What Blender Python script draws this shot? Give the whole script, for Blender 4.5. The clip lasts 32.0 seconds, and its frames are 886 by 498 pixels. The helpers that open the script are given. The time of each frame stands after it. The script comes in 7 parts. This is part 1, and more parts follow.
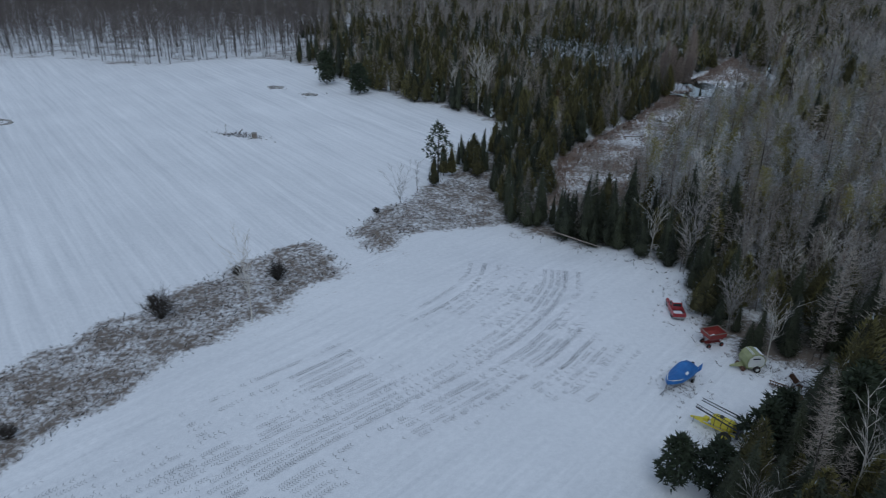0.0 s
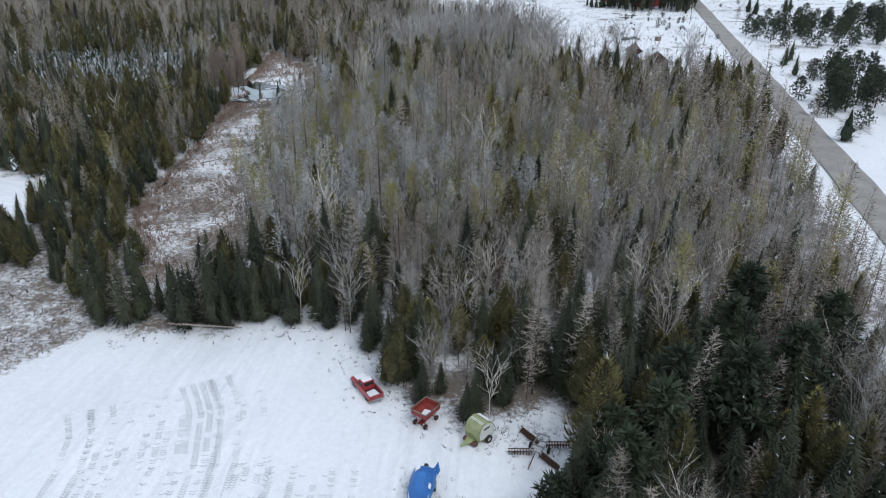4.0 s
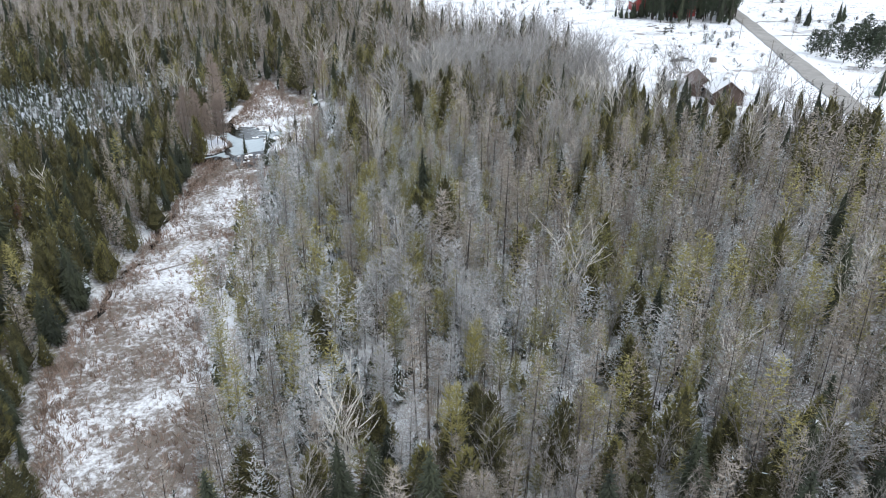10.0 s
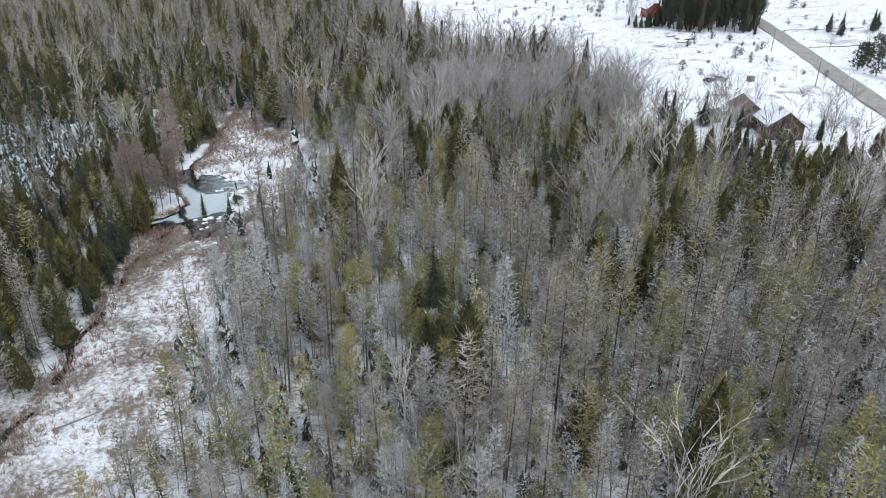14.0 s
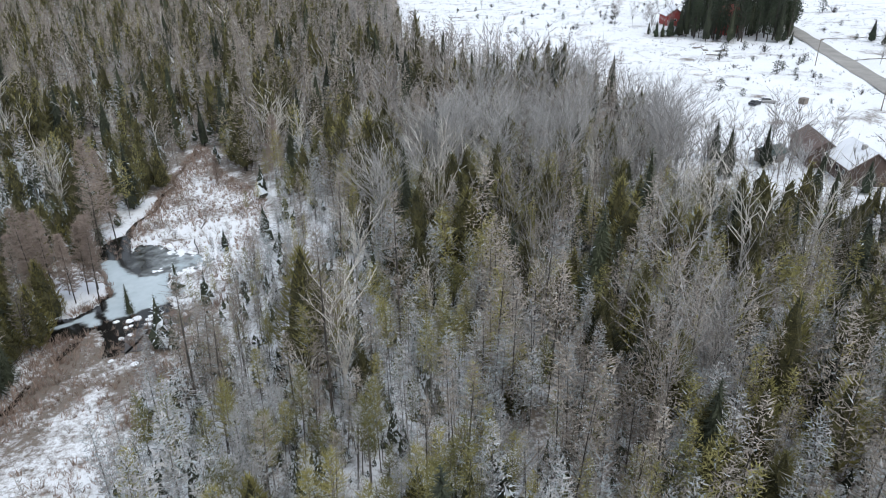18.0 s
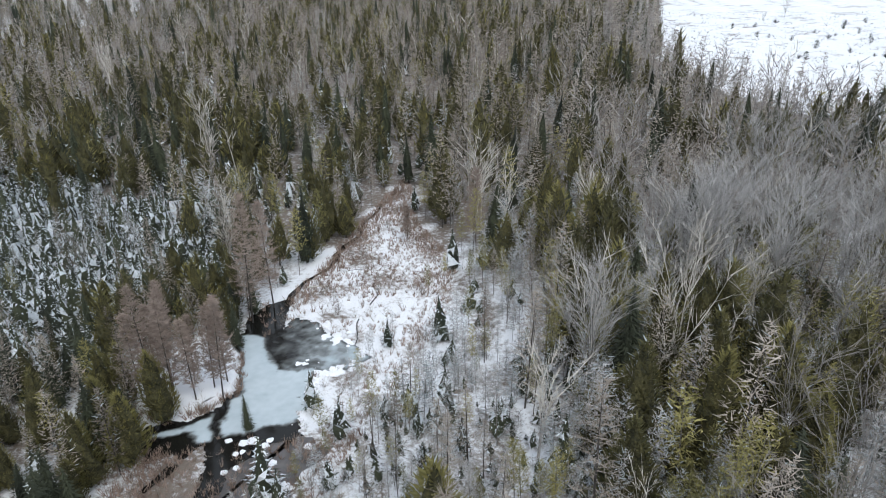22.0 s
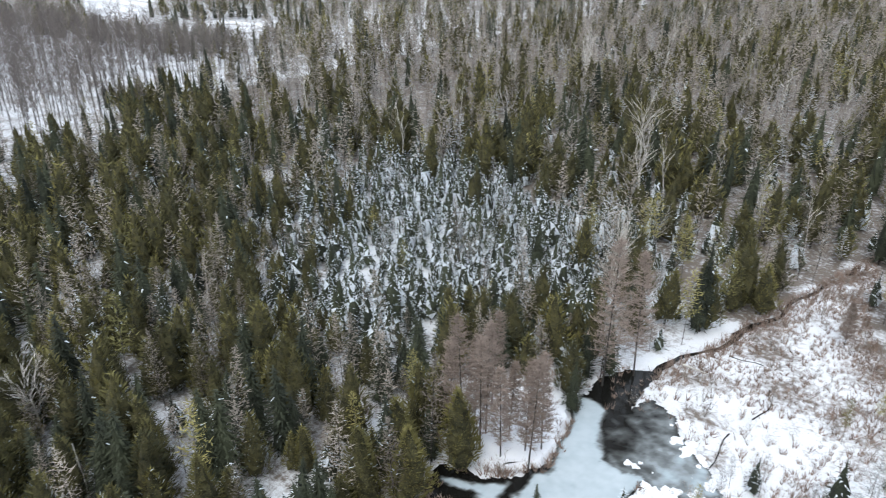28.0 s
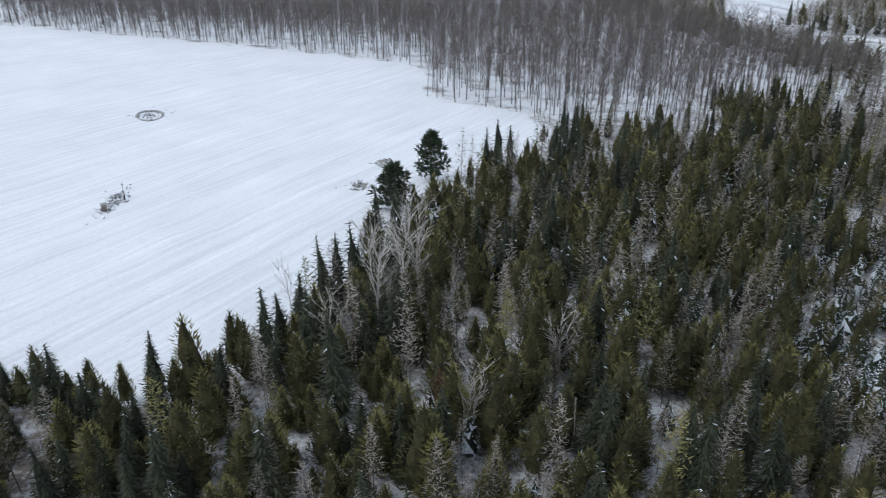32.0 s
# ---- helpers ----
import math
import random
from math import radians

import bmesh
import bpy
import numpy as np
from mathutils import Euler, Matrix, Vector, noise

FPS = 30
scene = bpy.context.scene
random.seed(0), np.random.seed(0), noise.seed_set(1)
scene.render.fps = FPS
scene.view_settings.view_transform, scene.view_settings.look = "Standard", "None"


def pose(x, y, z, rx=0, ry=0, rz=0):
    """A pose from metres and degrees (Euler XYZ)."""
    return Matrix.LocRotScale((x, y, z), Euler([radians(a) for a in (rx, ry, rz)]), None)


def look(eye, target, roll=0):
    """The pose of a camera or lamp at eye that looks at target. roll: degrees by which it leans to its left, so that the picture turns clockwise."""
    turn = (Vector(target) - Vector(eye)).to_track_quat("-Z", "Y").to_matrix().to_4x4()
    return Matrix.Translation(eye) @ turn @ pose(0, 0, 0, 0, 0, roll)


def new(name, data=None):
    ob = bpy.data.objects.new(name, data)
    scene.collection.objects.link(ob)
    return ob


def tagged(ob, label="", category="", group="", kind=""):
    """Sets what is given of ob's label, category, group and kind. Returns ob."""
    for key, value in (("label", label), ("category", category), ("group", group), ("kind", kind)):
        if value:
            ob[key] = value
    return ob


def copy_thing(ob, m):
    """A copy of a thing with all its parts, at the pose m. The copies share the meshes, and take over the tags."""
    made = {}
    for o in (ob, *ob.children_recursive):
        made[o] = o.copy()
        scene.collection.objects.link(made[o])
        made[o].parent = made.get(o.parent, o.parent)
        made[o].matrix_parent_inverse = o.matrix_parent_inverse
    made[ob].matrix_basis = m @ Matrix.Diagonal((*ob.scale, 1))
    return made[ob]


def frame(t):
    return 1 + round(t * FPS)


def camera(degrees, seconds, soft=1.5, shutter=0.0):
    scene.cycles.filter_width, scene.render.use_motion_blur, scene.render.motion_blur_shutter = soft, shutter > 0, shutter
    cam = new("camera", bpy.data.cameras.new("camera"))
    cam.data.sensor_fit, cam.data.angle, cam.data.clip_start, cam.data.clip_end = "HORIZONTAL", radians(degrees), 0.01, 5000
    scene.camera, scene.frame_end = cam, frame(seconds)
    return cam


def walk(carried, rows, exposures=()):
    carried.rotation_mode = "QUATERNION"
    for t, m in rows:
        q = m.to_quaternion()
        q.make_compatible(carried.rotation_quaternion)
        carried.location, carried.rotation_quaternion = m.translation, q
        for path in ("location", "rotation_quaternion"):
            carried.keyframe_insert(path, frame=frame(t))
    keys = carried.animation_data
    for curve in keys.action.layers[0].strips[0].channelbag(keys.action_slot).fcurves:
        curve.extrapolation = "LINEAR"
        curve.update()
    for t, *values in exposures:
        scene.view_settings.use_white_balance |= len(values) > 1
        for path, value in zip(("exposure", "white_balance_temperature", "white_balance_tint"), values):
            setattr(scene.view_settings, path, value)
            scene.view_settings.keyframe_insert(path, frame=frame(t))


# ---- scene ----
# ---------------------------------------------------------------- camera
cam = camera(64.35, 32.0, soft=1.0, shutter=0.25)
# seconds, place, tilt from straight down, lean, heading
PATH = [
    (0.0, 8.24, -1.75, 47.47, 65.05, 0.82, 18.15),
    (0.5, 6.56, 0.77, 47.43, 65.05, 0.79, 11.97),
    (1.0, 4.96, 3.51, 47.39, 65.03, 0.76, 6.26),
    (1.5, 3.47, 6.50, 47.33, 65.01, 0.72, 0.68),
    (2.0, 2.13, 9.70, 47.24, 64.96, 0.69, -4.83),
    (2.5, 1.04, 13.12, 47.15, 64.90, 0.70, -10.17),
    (3.0, 0.23, 16.61, 47.09, 64.84, 0.75, -15.22),
    (3.5, -0.40, 20.23, 47.07, 64.79, 0.79, -18.88),
    (5.5, -0.47, 36.30, 47.40, 64.60, 0.92, -19.36),
    (6.0, 0.00, 40.24, 47.47, 64.60, 0.89, -19.32),
    (6.5, 0.59, 44.11, 47.57, 64.61, 0.85, -19.28),
    (7.0, 1.35, 47.87, 47.65, 64.60, 0.81, -19.22),
    (7.5, 2.18, 51.63, 47.73, 64.60, 0.77, -19.18),
    (8.0, 3.06, 55.44, 47.79, 64.62, 0.74, -19.15),
    (8.5, 4.00, 59.30, 47.82, 64.63, 0.70, -19.17),
    (9.0, 4.92, 63.20, 47.82, 64.65, 0.65, -19.22),
    (9.5, 5.83, 67.13, 47.82, 64.66, 0.59, -19.29),
    (10.0, 6.82, 71.10, 47.83, 64.67, 0.53, -19.37),
    (10.5, 8.00, 75.24, 47.89, 64.68, 0.48, -19.42),
    (11.0, 9.16, 79.60, 47.98, 64.69, 0.45, -19.48),
    (11.5, 10.21, 83.95, 48.05, 64.68, 0.42, -19.58),
    (12.0, 11.16, 88.21, 48.09, 64.67, 0.41, -19.67),
    (12.5, 12.09, 92.37, 48.10, 64.66, 0.40, -19.78),
    (13.0, 13.07, 96.44, 48.08, 64.65, 0.38, -19.87),
    (13.5, 14.21, 100.47, 48.03, 64.65, 0.34, -19.92),
    (14.0, 15.49, 104.48, 47.97, 64.66, 0.31, -19.95),
    (14.5, 16.81, 108.48, 47.92, 64.66, 0.27, -19.97),
    (16.5, 22.16, 124.68, 47.52, 64.85, 0.03, -19.95),
    (17.0, 23.58, 128.76, 47.44, 64.83, -0.01, -19.94),
    (17.5, 24.98, 132.87, 47.31, 64.79, -0.06, -19.94),
    (18.0, 26.35, 136.95, 47.16, 64.75, -0.10, -19.94),
    (18.5, 27.68, 141.04, 47.05, 64.73, -0.18, -19.93),
    (19.0, 28.96, 145.15, 46.97, 64.70, -0.24, -19.94),
    (19.5, 30.23, 149.27, 46.98, 64.70, -0.30, -19.97),
    (20.0, 31.34, 153.30, 47.11, 64.73, -0.37, -18.10),
    (20.5, 32.41, 157.15, 47.33, 64.78, -0.45, -10.12),
    (21.0, 33.54, 160.97, 47.52, 64.82, -0.49, -1.22),
    (21.5, 34.65, 164.70, 47.64, 64.85, -0.52, 0.13),
    (22.0, 35.44, 168.28, 47.71, 64.86, -0.54, 0.19),
    (22.5, 35.82, 171.76, 47.78, 64.89, -0.56, 4.65),
    (23.0, 36.29, 175.15, 47.84, 64.91, -0.52, 10.41),
    (23.5, 36.69, 178.18, 47.89, 64.91, -0.47, 11.16),
    (24.0, 36.85, 180.86, 47.96, 64.91, -0.42, 11.14),
    (24.5, 36.88, 183.27, 48.03, 64.92, -0.39, 11.15),
    (26.5, 36.89, 186.78, 47.63, 64.77, -0.17, 22.13),
    (27.0, 36.90, 186.68, 47.55, 64.74, -0.14, 30.18),
    (27.5, 36.96, 186.55, 47.44, 64.70, -0.11, 33.27),
    (28.0, 37.01, 186.46, 47.36, 64.68, -0.06, 39.02),
    (28.5, 37.02, 186.36, 47.32, 64.67, -0.02, 44.62),
    (29.0, 37.02, 186.27, 47.32, 64.67, 0.02, 50.32),
    (29.5, 36.96, 186.20, 47.37, 64.70, 0.05, 55.95),
    (30.0, 36.88, 186.19, 47.51, 64.75, 0.08, 61.62),
    (30.5, 36.78, 186.22, 47.65, 64.80, 0.11, 67.34),
    (31.0, 36.64, 186.27, 47.79, 64.85, 0.14, 73.19),
    (31.5, 36.49, 186.31, 47.89, 64.90, 0.14, 79.79),
    (32.0, 36.42, 186.38, 47.96, 64.94, 0.16, 85.66),
]
EXPOSURES = [(0.0, -0.94, 5400, 6), (1.0, -0.68, 5450, 6), (2.0, -0.42, 5550, 7), (3.0, -0.15, 5750, 7), (3.5, 0.0, 5850, 8), (5.5, 0.6, 6150, 8), (8.0, 0.8, 6100, 8),
             (11.0, 0.66, 6150, 8), (14.0, 0.56, 6150, 8), (19.0, 0.52, 6150, 8), (24.0, 0.58, 6200, 8), (26.5, 0.52, 6200, 8), (27.3, 0.62, 6200, 8), (28.2, 0.92, 6200, 8), (29.0, 1.15, 6200, 8), (29.8, 1.2, 6200, 8), (30.5, 0.95, 6150, 8), (31.2, 0.45, 6000, 8), (32.0, 0.05, 5900, 8)]
walk(cam, [(t, pose(x, y, z, tilt, 0, turn) @ pose(0, 0, 0, 0, 0, lean)) for t, x, y, z, tilt, lean, turn in PATH], EXPOSURES)

# ---------------------------------------------------------------- sky and light
world = bpy.data.worlds.new("overcast_sky")
world.use_nodes = True
scene.world = world
wn, wl = world.node_tree.nodes, world.node_tree.links
sky = wn.new("ShaderNodeTexSky")
sky.sky_type, sky.sun_disc = "NISHITA", False
sky.sun_elevation, sky.sun_rotation = radians(38), radians(200)
sky.dust_density, sky.ozone_density = 3.0, 1.0
cloud = wn.new("ShaderNodeMix")
cloud.data_type = "RGBA"
cloud.inputs[0].default_value = 0.8
cloud.inputs[7].default_value = (6.6, 7.0, 7.7, 1)
wl.new(sky.outputs[0], cloud.inputs[6])
wl.new(cloud.outputs[2], wn["Background"].inputs[0])
wn["Background"].inputs[1].default_value = 0.11
sun_data = bpy.data.lights.new("sun", "SUN")
sun_data.energy, sun_data.angle, sun_data.color = 1.1, radians(25), (1.0, 0.96, 0.9)
sun = new("sun", sun_data)
sun.matrix_world = look((0, 0, 100), (-30, 70, 0))


# ---------------------------------------------------------------- materials
def material(name, low, high, rough=0.8, scale=3.0, bump=0.0, tone=0.0, metal=0.0, fine=None, coat=0.0, ior=1.45, grain=0.5):
    """Two colours mixed by noise at two scales, and, by tone, from plant to plant."""
    m = bpy.data.materials.new(name)
    m.use_nodes = True
    n, l = m.node_tree.nodes, m.node_tree.links
    b = n["Principled BSDF"]
    b.inputs["Roughness"].default_value, b.inputs["Metallic"].default_value = rough, metal
    b.inputs["Coat Weight"].default_value, b.inputs["IOR"].default_value = coat, ior
    co = n.new("ShaderNodeTexCoord")
    big, small = n.new("ShaderNodeTexNoise"), n.new("ShaderNodeTexNoise")
    big.inputs["Scale"].default_value, big.inputs["Detail"].default_value = scale, 4
    small.inputs["Scale"].default_value, small.inputs["Detail"].default_value = fine or scale * 9, 3
    for q in (big, small):
        l.new(co.outputs["Object"], q.inputs["Vector"])
    add = n.new("ShaderNodeMath")
    add.operation = "MULTIPLY_ADD"
    l.new(small.outputs[0], add.inputs[0])
    add.inputs[1].default_value = grain
    half = n.new("ShaderNodeMath")
    half.operation = "MULTIPLY_ADD"
    l.new(big.outputs[0], half.inputs[0])
    half.inputs[1].default_value, half.inputs[2].default_value = 1.6, -0.3 - 0.5 * grain
    l.new(half.outputs[0], add.inputs[2])
    value = add.outputs[0]
    if tone:
        at, info = n.new("ShaderNodeAttribute"), n.new("ShaderNodeObjectInfo")
        at.attribute_name = "tone"
        s, f, k = n.new("ShaderNodeMath"), n.new("ShaderNodeMath"), n.new("ShaderNodeMath")
        f.operation, k.operation = "FRACT", "MULTIPLY_ADD"
        l.new(at.outputs["Fac"], s.inputs[0])
        l.new(info.outputs["Random"], s.inputs[1])
        l.new(s.outputs[0], f.inputs[0])
        l.new(f.outputs[0], k.inputs[0])
        k.inputs[1].default_value = tone
        less = n.new("ShaderNodeMath")
        less.operation = "MULTIPLY_ADD"
        l.new(value, less.inputs[0])
        less.inputs[1].default_value, less.inputs[2].default_value = 1 - 0.6 * tone, -0.2 * tone
        l.new(less.outputs[0], k.inputs[2])
        value = k.outputs[0]
    mix = n.new("ShaderNodeMix")
    mix.data_type, mix.clamp_factor = "RGBA", True
    l.new(value, mix.inputs[0])
    mix.inputs[6].default_value, mix.inputs[7].default_value = (*low, 1), (*high, 1)
    l.new(mix.outputs[2], b.inputs["Base Color"])
    if bump:
        bp = n.new("ShaderNodeBump")
        bp.inputs["Strength"].default_value, bp.inputs["Distance"].default_value = 0.6, bump
        l.new(small.outputs[0], bp.inputs["Height"])
        l.new(bp.outputs[0], b.inputs["Normal"])
    return m


SPRUCE = material("spruce_needles", (0.0065, 0.0105, 0.0072), (0.064, 0.073, 0.039), 0.8, 0.4, bump=0.1, tone=0.5, fine=9.0, grain=1.3)
CEDAR = material("cedar_sprays", (0.014, 0.017, 0.0065), (0.215, 0.192, 0.062), 0.85, 0.35, tone=0.7, fine=7.0, grain=1.2)
# CEDAR's olive at about half brightness: the crown's inner shade put into the colour
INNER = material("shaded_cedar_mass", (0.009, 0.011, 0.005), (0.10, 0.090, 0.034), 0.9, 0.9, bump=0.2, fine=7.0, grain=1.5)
OLIVE = material("thin_olive_sprays", (0.105, 0.105, 0.040), (0.37, 0.33, 0.125), 0.85, 0.3, tone=0.8)
PINE = material("pine_needles", (0.0100, 0.0176, 0.0102), (0.050, 0.066, 0.033), 0.7, 0.4, tone=0.5)
LARCH = material("larch_twigs", (0.145, 0.124, 0.105), (0.44, 0.392, 0.338), 0.9, 0.3, tone=0.8)
REDTWIG = material("rusty_twigs", (0.1148, 0.0574, 0.0369), (0.2460, 0.1312, 0.0902), 0.9, 0.3, tone=0.7)
GREYBARK = material("grey_bark", (0.1230, 0.1189, 0.1107), (0.3280, 0.3157, 0.2993), 0.9, 0.5, tone=0.7)
TWIG = material("pale_grey_twigs", (0.24, 0.232, 0.225), (0.52, 0.51, 0.50), 0.9, 0.4, tone=0.7)
HAZE = material("grey_brown_twigs", (0.15, 0.138, 0.128), (0.45, 0.425, 0.40), 0.9, 0.4, tone=0.8)
TAN = material("tan_larch_twigs", (0.19, 0.15, 0.125), (0.37, 0.30, 0.255), 0.9, 0.3, tone=0.4)
HARDTWIG = material("brown_grey_twigs", (0.085, 0.072, 0.066), (0.20, 0.175, 0.16), 0.9, 0.4, tone=0.6)
POLEBARK = material("grey_brown_bark", (0.055, 0.050, 0.046), (0.23, 0.212, 0.195), 0.95, 0.6, tone=0.7)
DARKBARK = material("dark_bark", (0.0306, 0.0272, 0.0245), (0.0884, 0.0782, 0.0680), 0.95, 0.8, tone=0.6)
BIRCH = material("birch_bark", (0.38, 0.35, 0.31), (0.72, 0.69, 0.63), 0.7, 0.8, tone=0.4)
FROST = material("frosted_sprays", (0.24, 0.28, 0.285), (0.52, 0.56, 0.58), 0.7, 1.2, tone=0.4)
DUST = material("thin_clinging_snow", (0.52, 0.58, 0.62), (0.78, 0.81, 0.85), 0.7, 2.0)
SNOW = material("clinging_snow", (0.72, 0.76, 0.82), (0.84, 0.86, 0.9), 0.6, 2.0)
GRASS = material("dead_grass", (0.056, 0.049, 0.046), (0.18, 0.162, 0.152), 0.95, 0.25, tone=0.8)
REED = material("russet_reeds", (0.165, 0.115, 0.090), (0.37, 0.285, 0.235), 0.95, 0.2, tone=0.8)


# ---------------------------------------------------------------- the plan
NEAR_FIELD = [(-58, -60), (-50, 10), (-45, 33), (-41, 53), (-32, 87), (-28, 99), (-17, 108.4), (-10.8, 106.7), (2, 102), (9, 100), (13.5, 94),
              (14.7, 84), (18.7, 77), (22.5, 75.5), (26, 77.5), (31, 78), (32, 74), (28.6, 67), (21.6, 61), (19, 55), (17, 47), (20, 30), (30, -60)]
FAR_FIELD = [(-59, 45), (-43, 89), (-40, 94), (-37.5, 107), (-33.8, 123), (-33.5, 138), (-30.5, 148), (-27.8, 159), (-29.5, 166), (-37, 170), (-44, 176), (-60, 181), (-79, 192), (-95, 203), (-112, 217),
             (-128, 225), (-143, 222), (-151, 215), (-163, 195), (-185, 197), (-207, 200), (-221, 189), (-250, 145), (-279, 94), (-332, 0),
             (-420, -160), (-120, -160), (-77, -5)]
STRIP_A = [(-77, -5), (-59, 45), (-54.5, 61.6), (-50.8, 76.2), (-43.5, 88.6), (-33.2, 82.7), (-41, 53), (-45, 33), (-52, -5)]
STRIP_B = [(-40.6, 93.5), (-37.8, 106.5), (-34, 123.5), (-25.7, 129), (-16.5, 108.3), (-28.2, 99), (-30, 90), (-32.3, 86.5)]
LANE = [(-43.5, 88.6), (-40.6, 93.5), (-32.3, 86.5), (-33.2, 82.7)]
MARSH = [(-13, 112), (-12, 127), (-14.4, 147), (-11, 162), (-2, 189), (4.8, 220), (6, 226), (12, 233), (10, 245), (14, 255), (16.3, 262), (22.6, 287), (27, 303),
         (29, 299), (30, 284), (33, 275), (37, 265), (36, 250), (32, 238), (27, 225), (20, 208), (15, 194), (8, 172), (4, 150), (4, 126), (-2, 114)]
ISLAND = [(2.1, 228.6), (4.2, 228), (9.4, 229.5), (11.9, 232.2), (11.9, 235), (9.3, 242.8), (5.6, 245.7), (2.1, 240.2), (-0.1, 232.9)]
CLEARING = [(150, 700), (150, 560), (112, 425), (111, 400), (119, 366), (133, 338), (137, 310), (131, 280), (125, 258), (119, 243), (121, 231), (140, 219),
            (152, 209), (163, 197), (420, 610)]
GLADE = [(-52, 274), (-40, 256), (-25, 240), (-12, 241), (-6, 253), (3, 256), (1, 268), (-14, 282), (-36, 290), (-50, 288)]
THIN_EDGE = [(24, 203), (45, 203), (48, 222), (46, 243), (41, 262), (36, 275), (30, 262), (20, 222)]
WEST_GAP = [(-300, 375), (-240, 412), (-200, 362), (-195, 350), (-235, 365), (-290, 340), (-420, 400), (-420, 470)]
ROAD_A, ROAD_WAY, ROAD_HALF = np.array((135.0, 149.0)), np.array((0.5263, 0.8503)), 3.2
STREAM = np.array([(-10, 112), (-8, 130), (-6, 148), (-1, 170), (6, 195), (12, 222), (20, 250), (25, 285), (29, 303)], float)


def inside(x, y, poly):
    x, y = np.asarray(x, float), np.asarray(y, float)
    hit = np.zeros(x.shape, bool)
    for (ax, ay), (bx, by) in zip(poly, poly[1:] + poly[:1]):
        if ay != by:
            hit ^= ((ay > y) != (by > y)) & (x < (bx - ax) * (y - ay) / (by - ay) + ax)
    return hit


def far_from(x, y, line, closed=False):
    """Distance from points to a broken line."""
    p = np.stack([np.asarray(x, float), np.asarray(y, float)], -1)
    line = np.asarray(line, float)
    ends = np.roll(line, -1, 0) if closed else line[1:]
    best = np.full(p.shape[:-1], 1e9)
    for a, b in zip(line if closed else line[:-1], ends):
        d = b - a
        k = np.clip(((p - a) @ d) / (d @ d), 0, 1)
        best = np.minimum(best, np.linalg.norm(p - a - k[..., None] * d, axis=-1))
    return best


def wave(x, y, size, seed=0):
    """Smooth unevenness between about -1 and 1."""
    r = np.random.RandomState(seed + 11)
    out = np.zeros(np.shape(x))
    for k in range(7):
        a, f, p = r.uniform(0, 6.283), r.uniform(0.6, 1.7) * 6.283 / size, r.uniform(0, 6.283)
        out = out + np.sin((np.cos(a) * x + np.sin(a) * y) * f + p)
    return out / 2.6


def height(x, y):
    x, y = np.asarray(x, float), np.asarray(y, float)
    k = np.clip((far_from(x, y, STREAM) - 9) / 18, 0, 1)
    return 1.3 * k * k * (3 - 2 * k) + 0.12 * wave(x, y, 23) * (0.3 + 0.7 * k) + 0.05 * wave(x, y, 7, 3)


def from_road(x, y):
    return (np.asarray(x) - ROAD_A[0]) * ROAD_WAY[1] - (np.asarray(y) - ROAD_A[1]) * ROAD_WAY[0]


# ---------------------------------------------------------------- mesh helpers
def part(name, bm, mat, parent=None, label=""):
    """Links a bmesh as one mesh object under a thing or a part."""
    me = bpy.data.meshes.new(name)
    bm.to_mesh(me)
    bm.free()
    for m in mat if isinstance(mat, (list, tuple)) else [mat]:
        me.materials.append(m)
    ob = new(name, me)
    ob.parent = parent
    return tagged(ob, label) if label else ob


class Buf:
    """Triangles, gathered one by one."""

    def __init__(self):
        self.v, self.f, self.m = [], [], []

    def tri(self, a, b, c, m=0):
        k = len(self.v)
        self.v += [tuple(a), tuple(b), tuple(c)]
        self.f.append((k, k + 1, k + 2))
        self.m.append(m)

    def quad(self, a, b, c, d, m=0):
        k = len(self.v)
        self.v += [tuple(a), tuple(b), tuple(c), tuple(d)]
        self.f += [(k, k + 1, k + 2), (k, k + 2, k + 3)]
        self.m += [m, m]

    def twig(self, a, b, w, m=0):
        """A thin tapering blade from a to b."""
        a, b = Vector(a), Vector(b)
        s = (b - a).cross(Vector((RND.uniform(-1, 1), RND.uniform(-1, 1), RND.uniform(-0.4, 0.4))))
        s = s.normalized() * (w / 2) if s.length > 1e-6 else Vector((w / 2, 0, 0))
        self.tri(a - s, a + s, b, m)

    def tube(self, a, b, ra, rb, n=4, m=0):
        a, b = Vector(a), Vector(b)
        d = (b - a).normalized()
        u = d.cross(Vector((0.31, 0.95, 0.05))).normalized()
        w = d.cross(u)
        k = len(self.v)
        for p, r in ((a, ra), (b, rb)):
            for i in range(n):
                q = 6.2832 * i / n
                self.v.append(tuple(p + (u * math.cos(q) + w * math.sin(q)) * r))
        for i in range(n):
            j = (i + 1) % n
            self.f += [(k + i, k + j, k + n + j), (k + i, k + n + j, k + n + i)]
            self.m += [m, m]

    def arrays(self):
        return np.array(self.v, np.float32).reshape(-1, 3), np.array(self.f, np.int32).reshape(-1, 3), np.array(self.m, np.int32)


RND = random.Random(5)


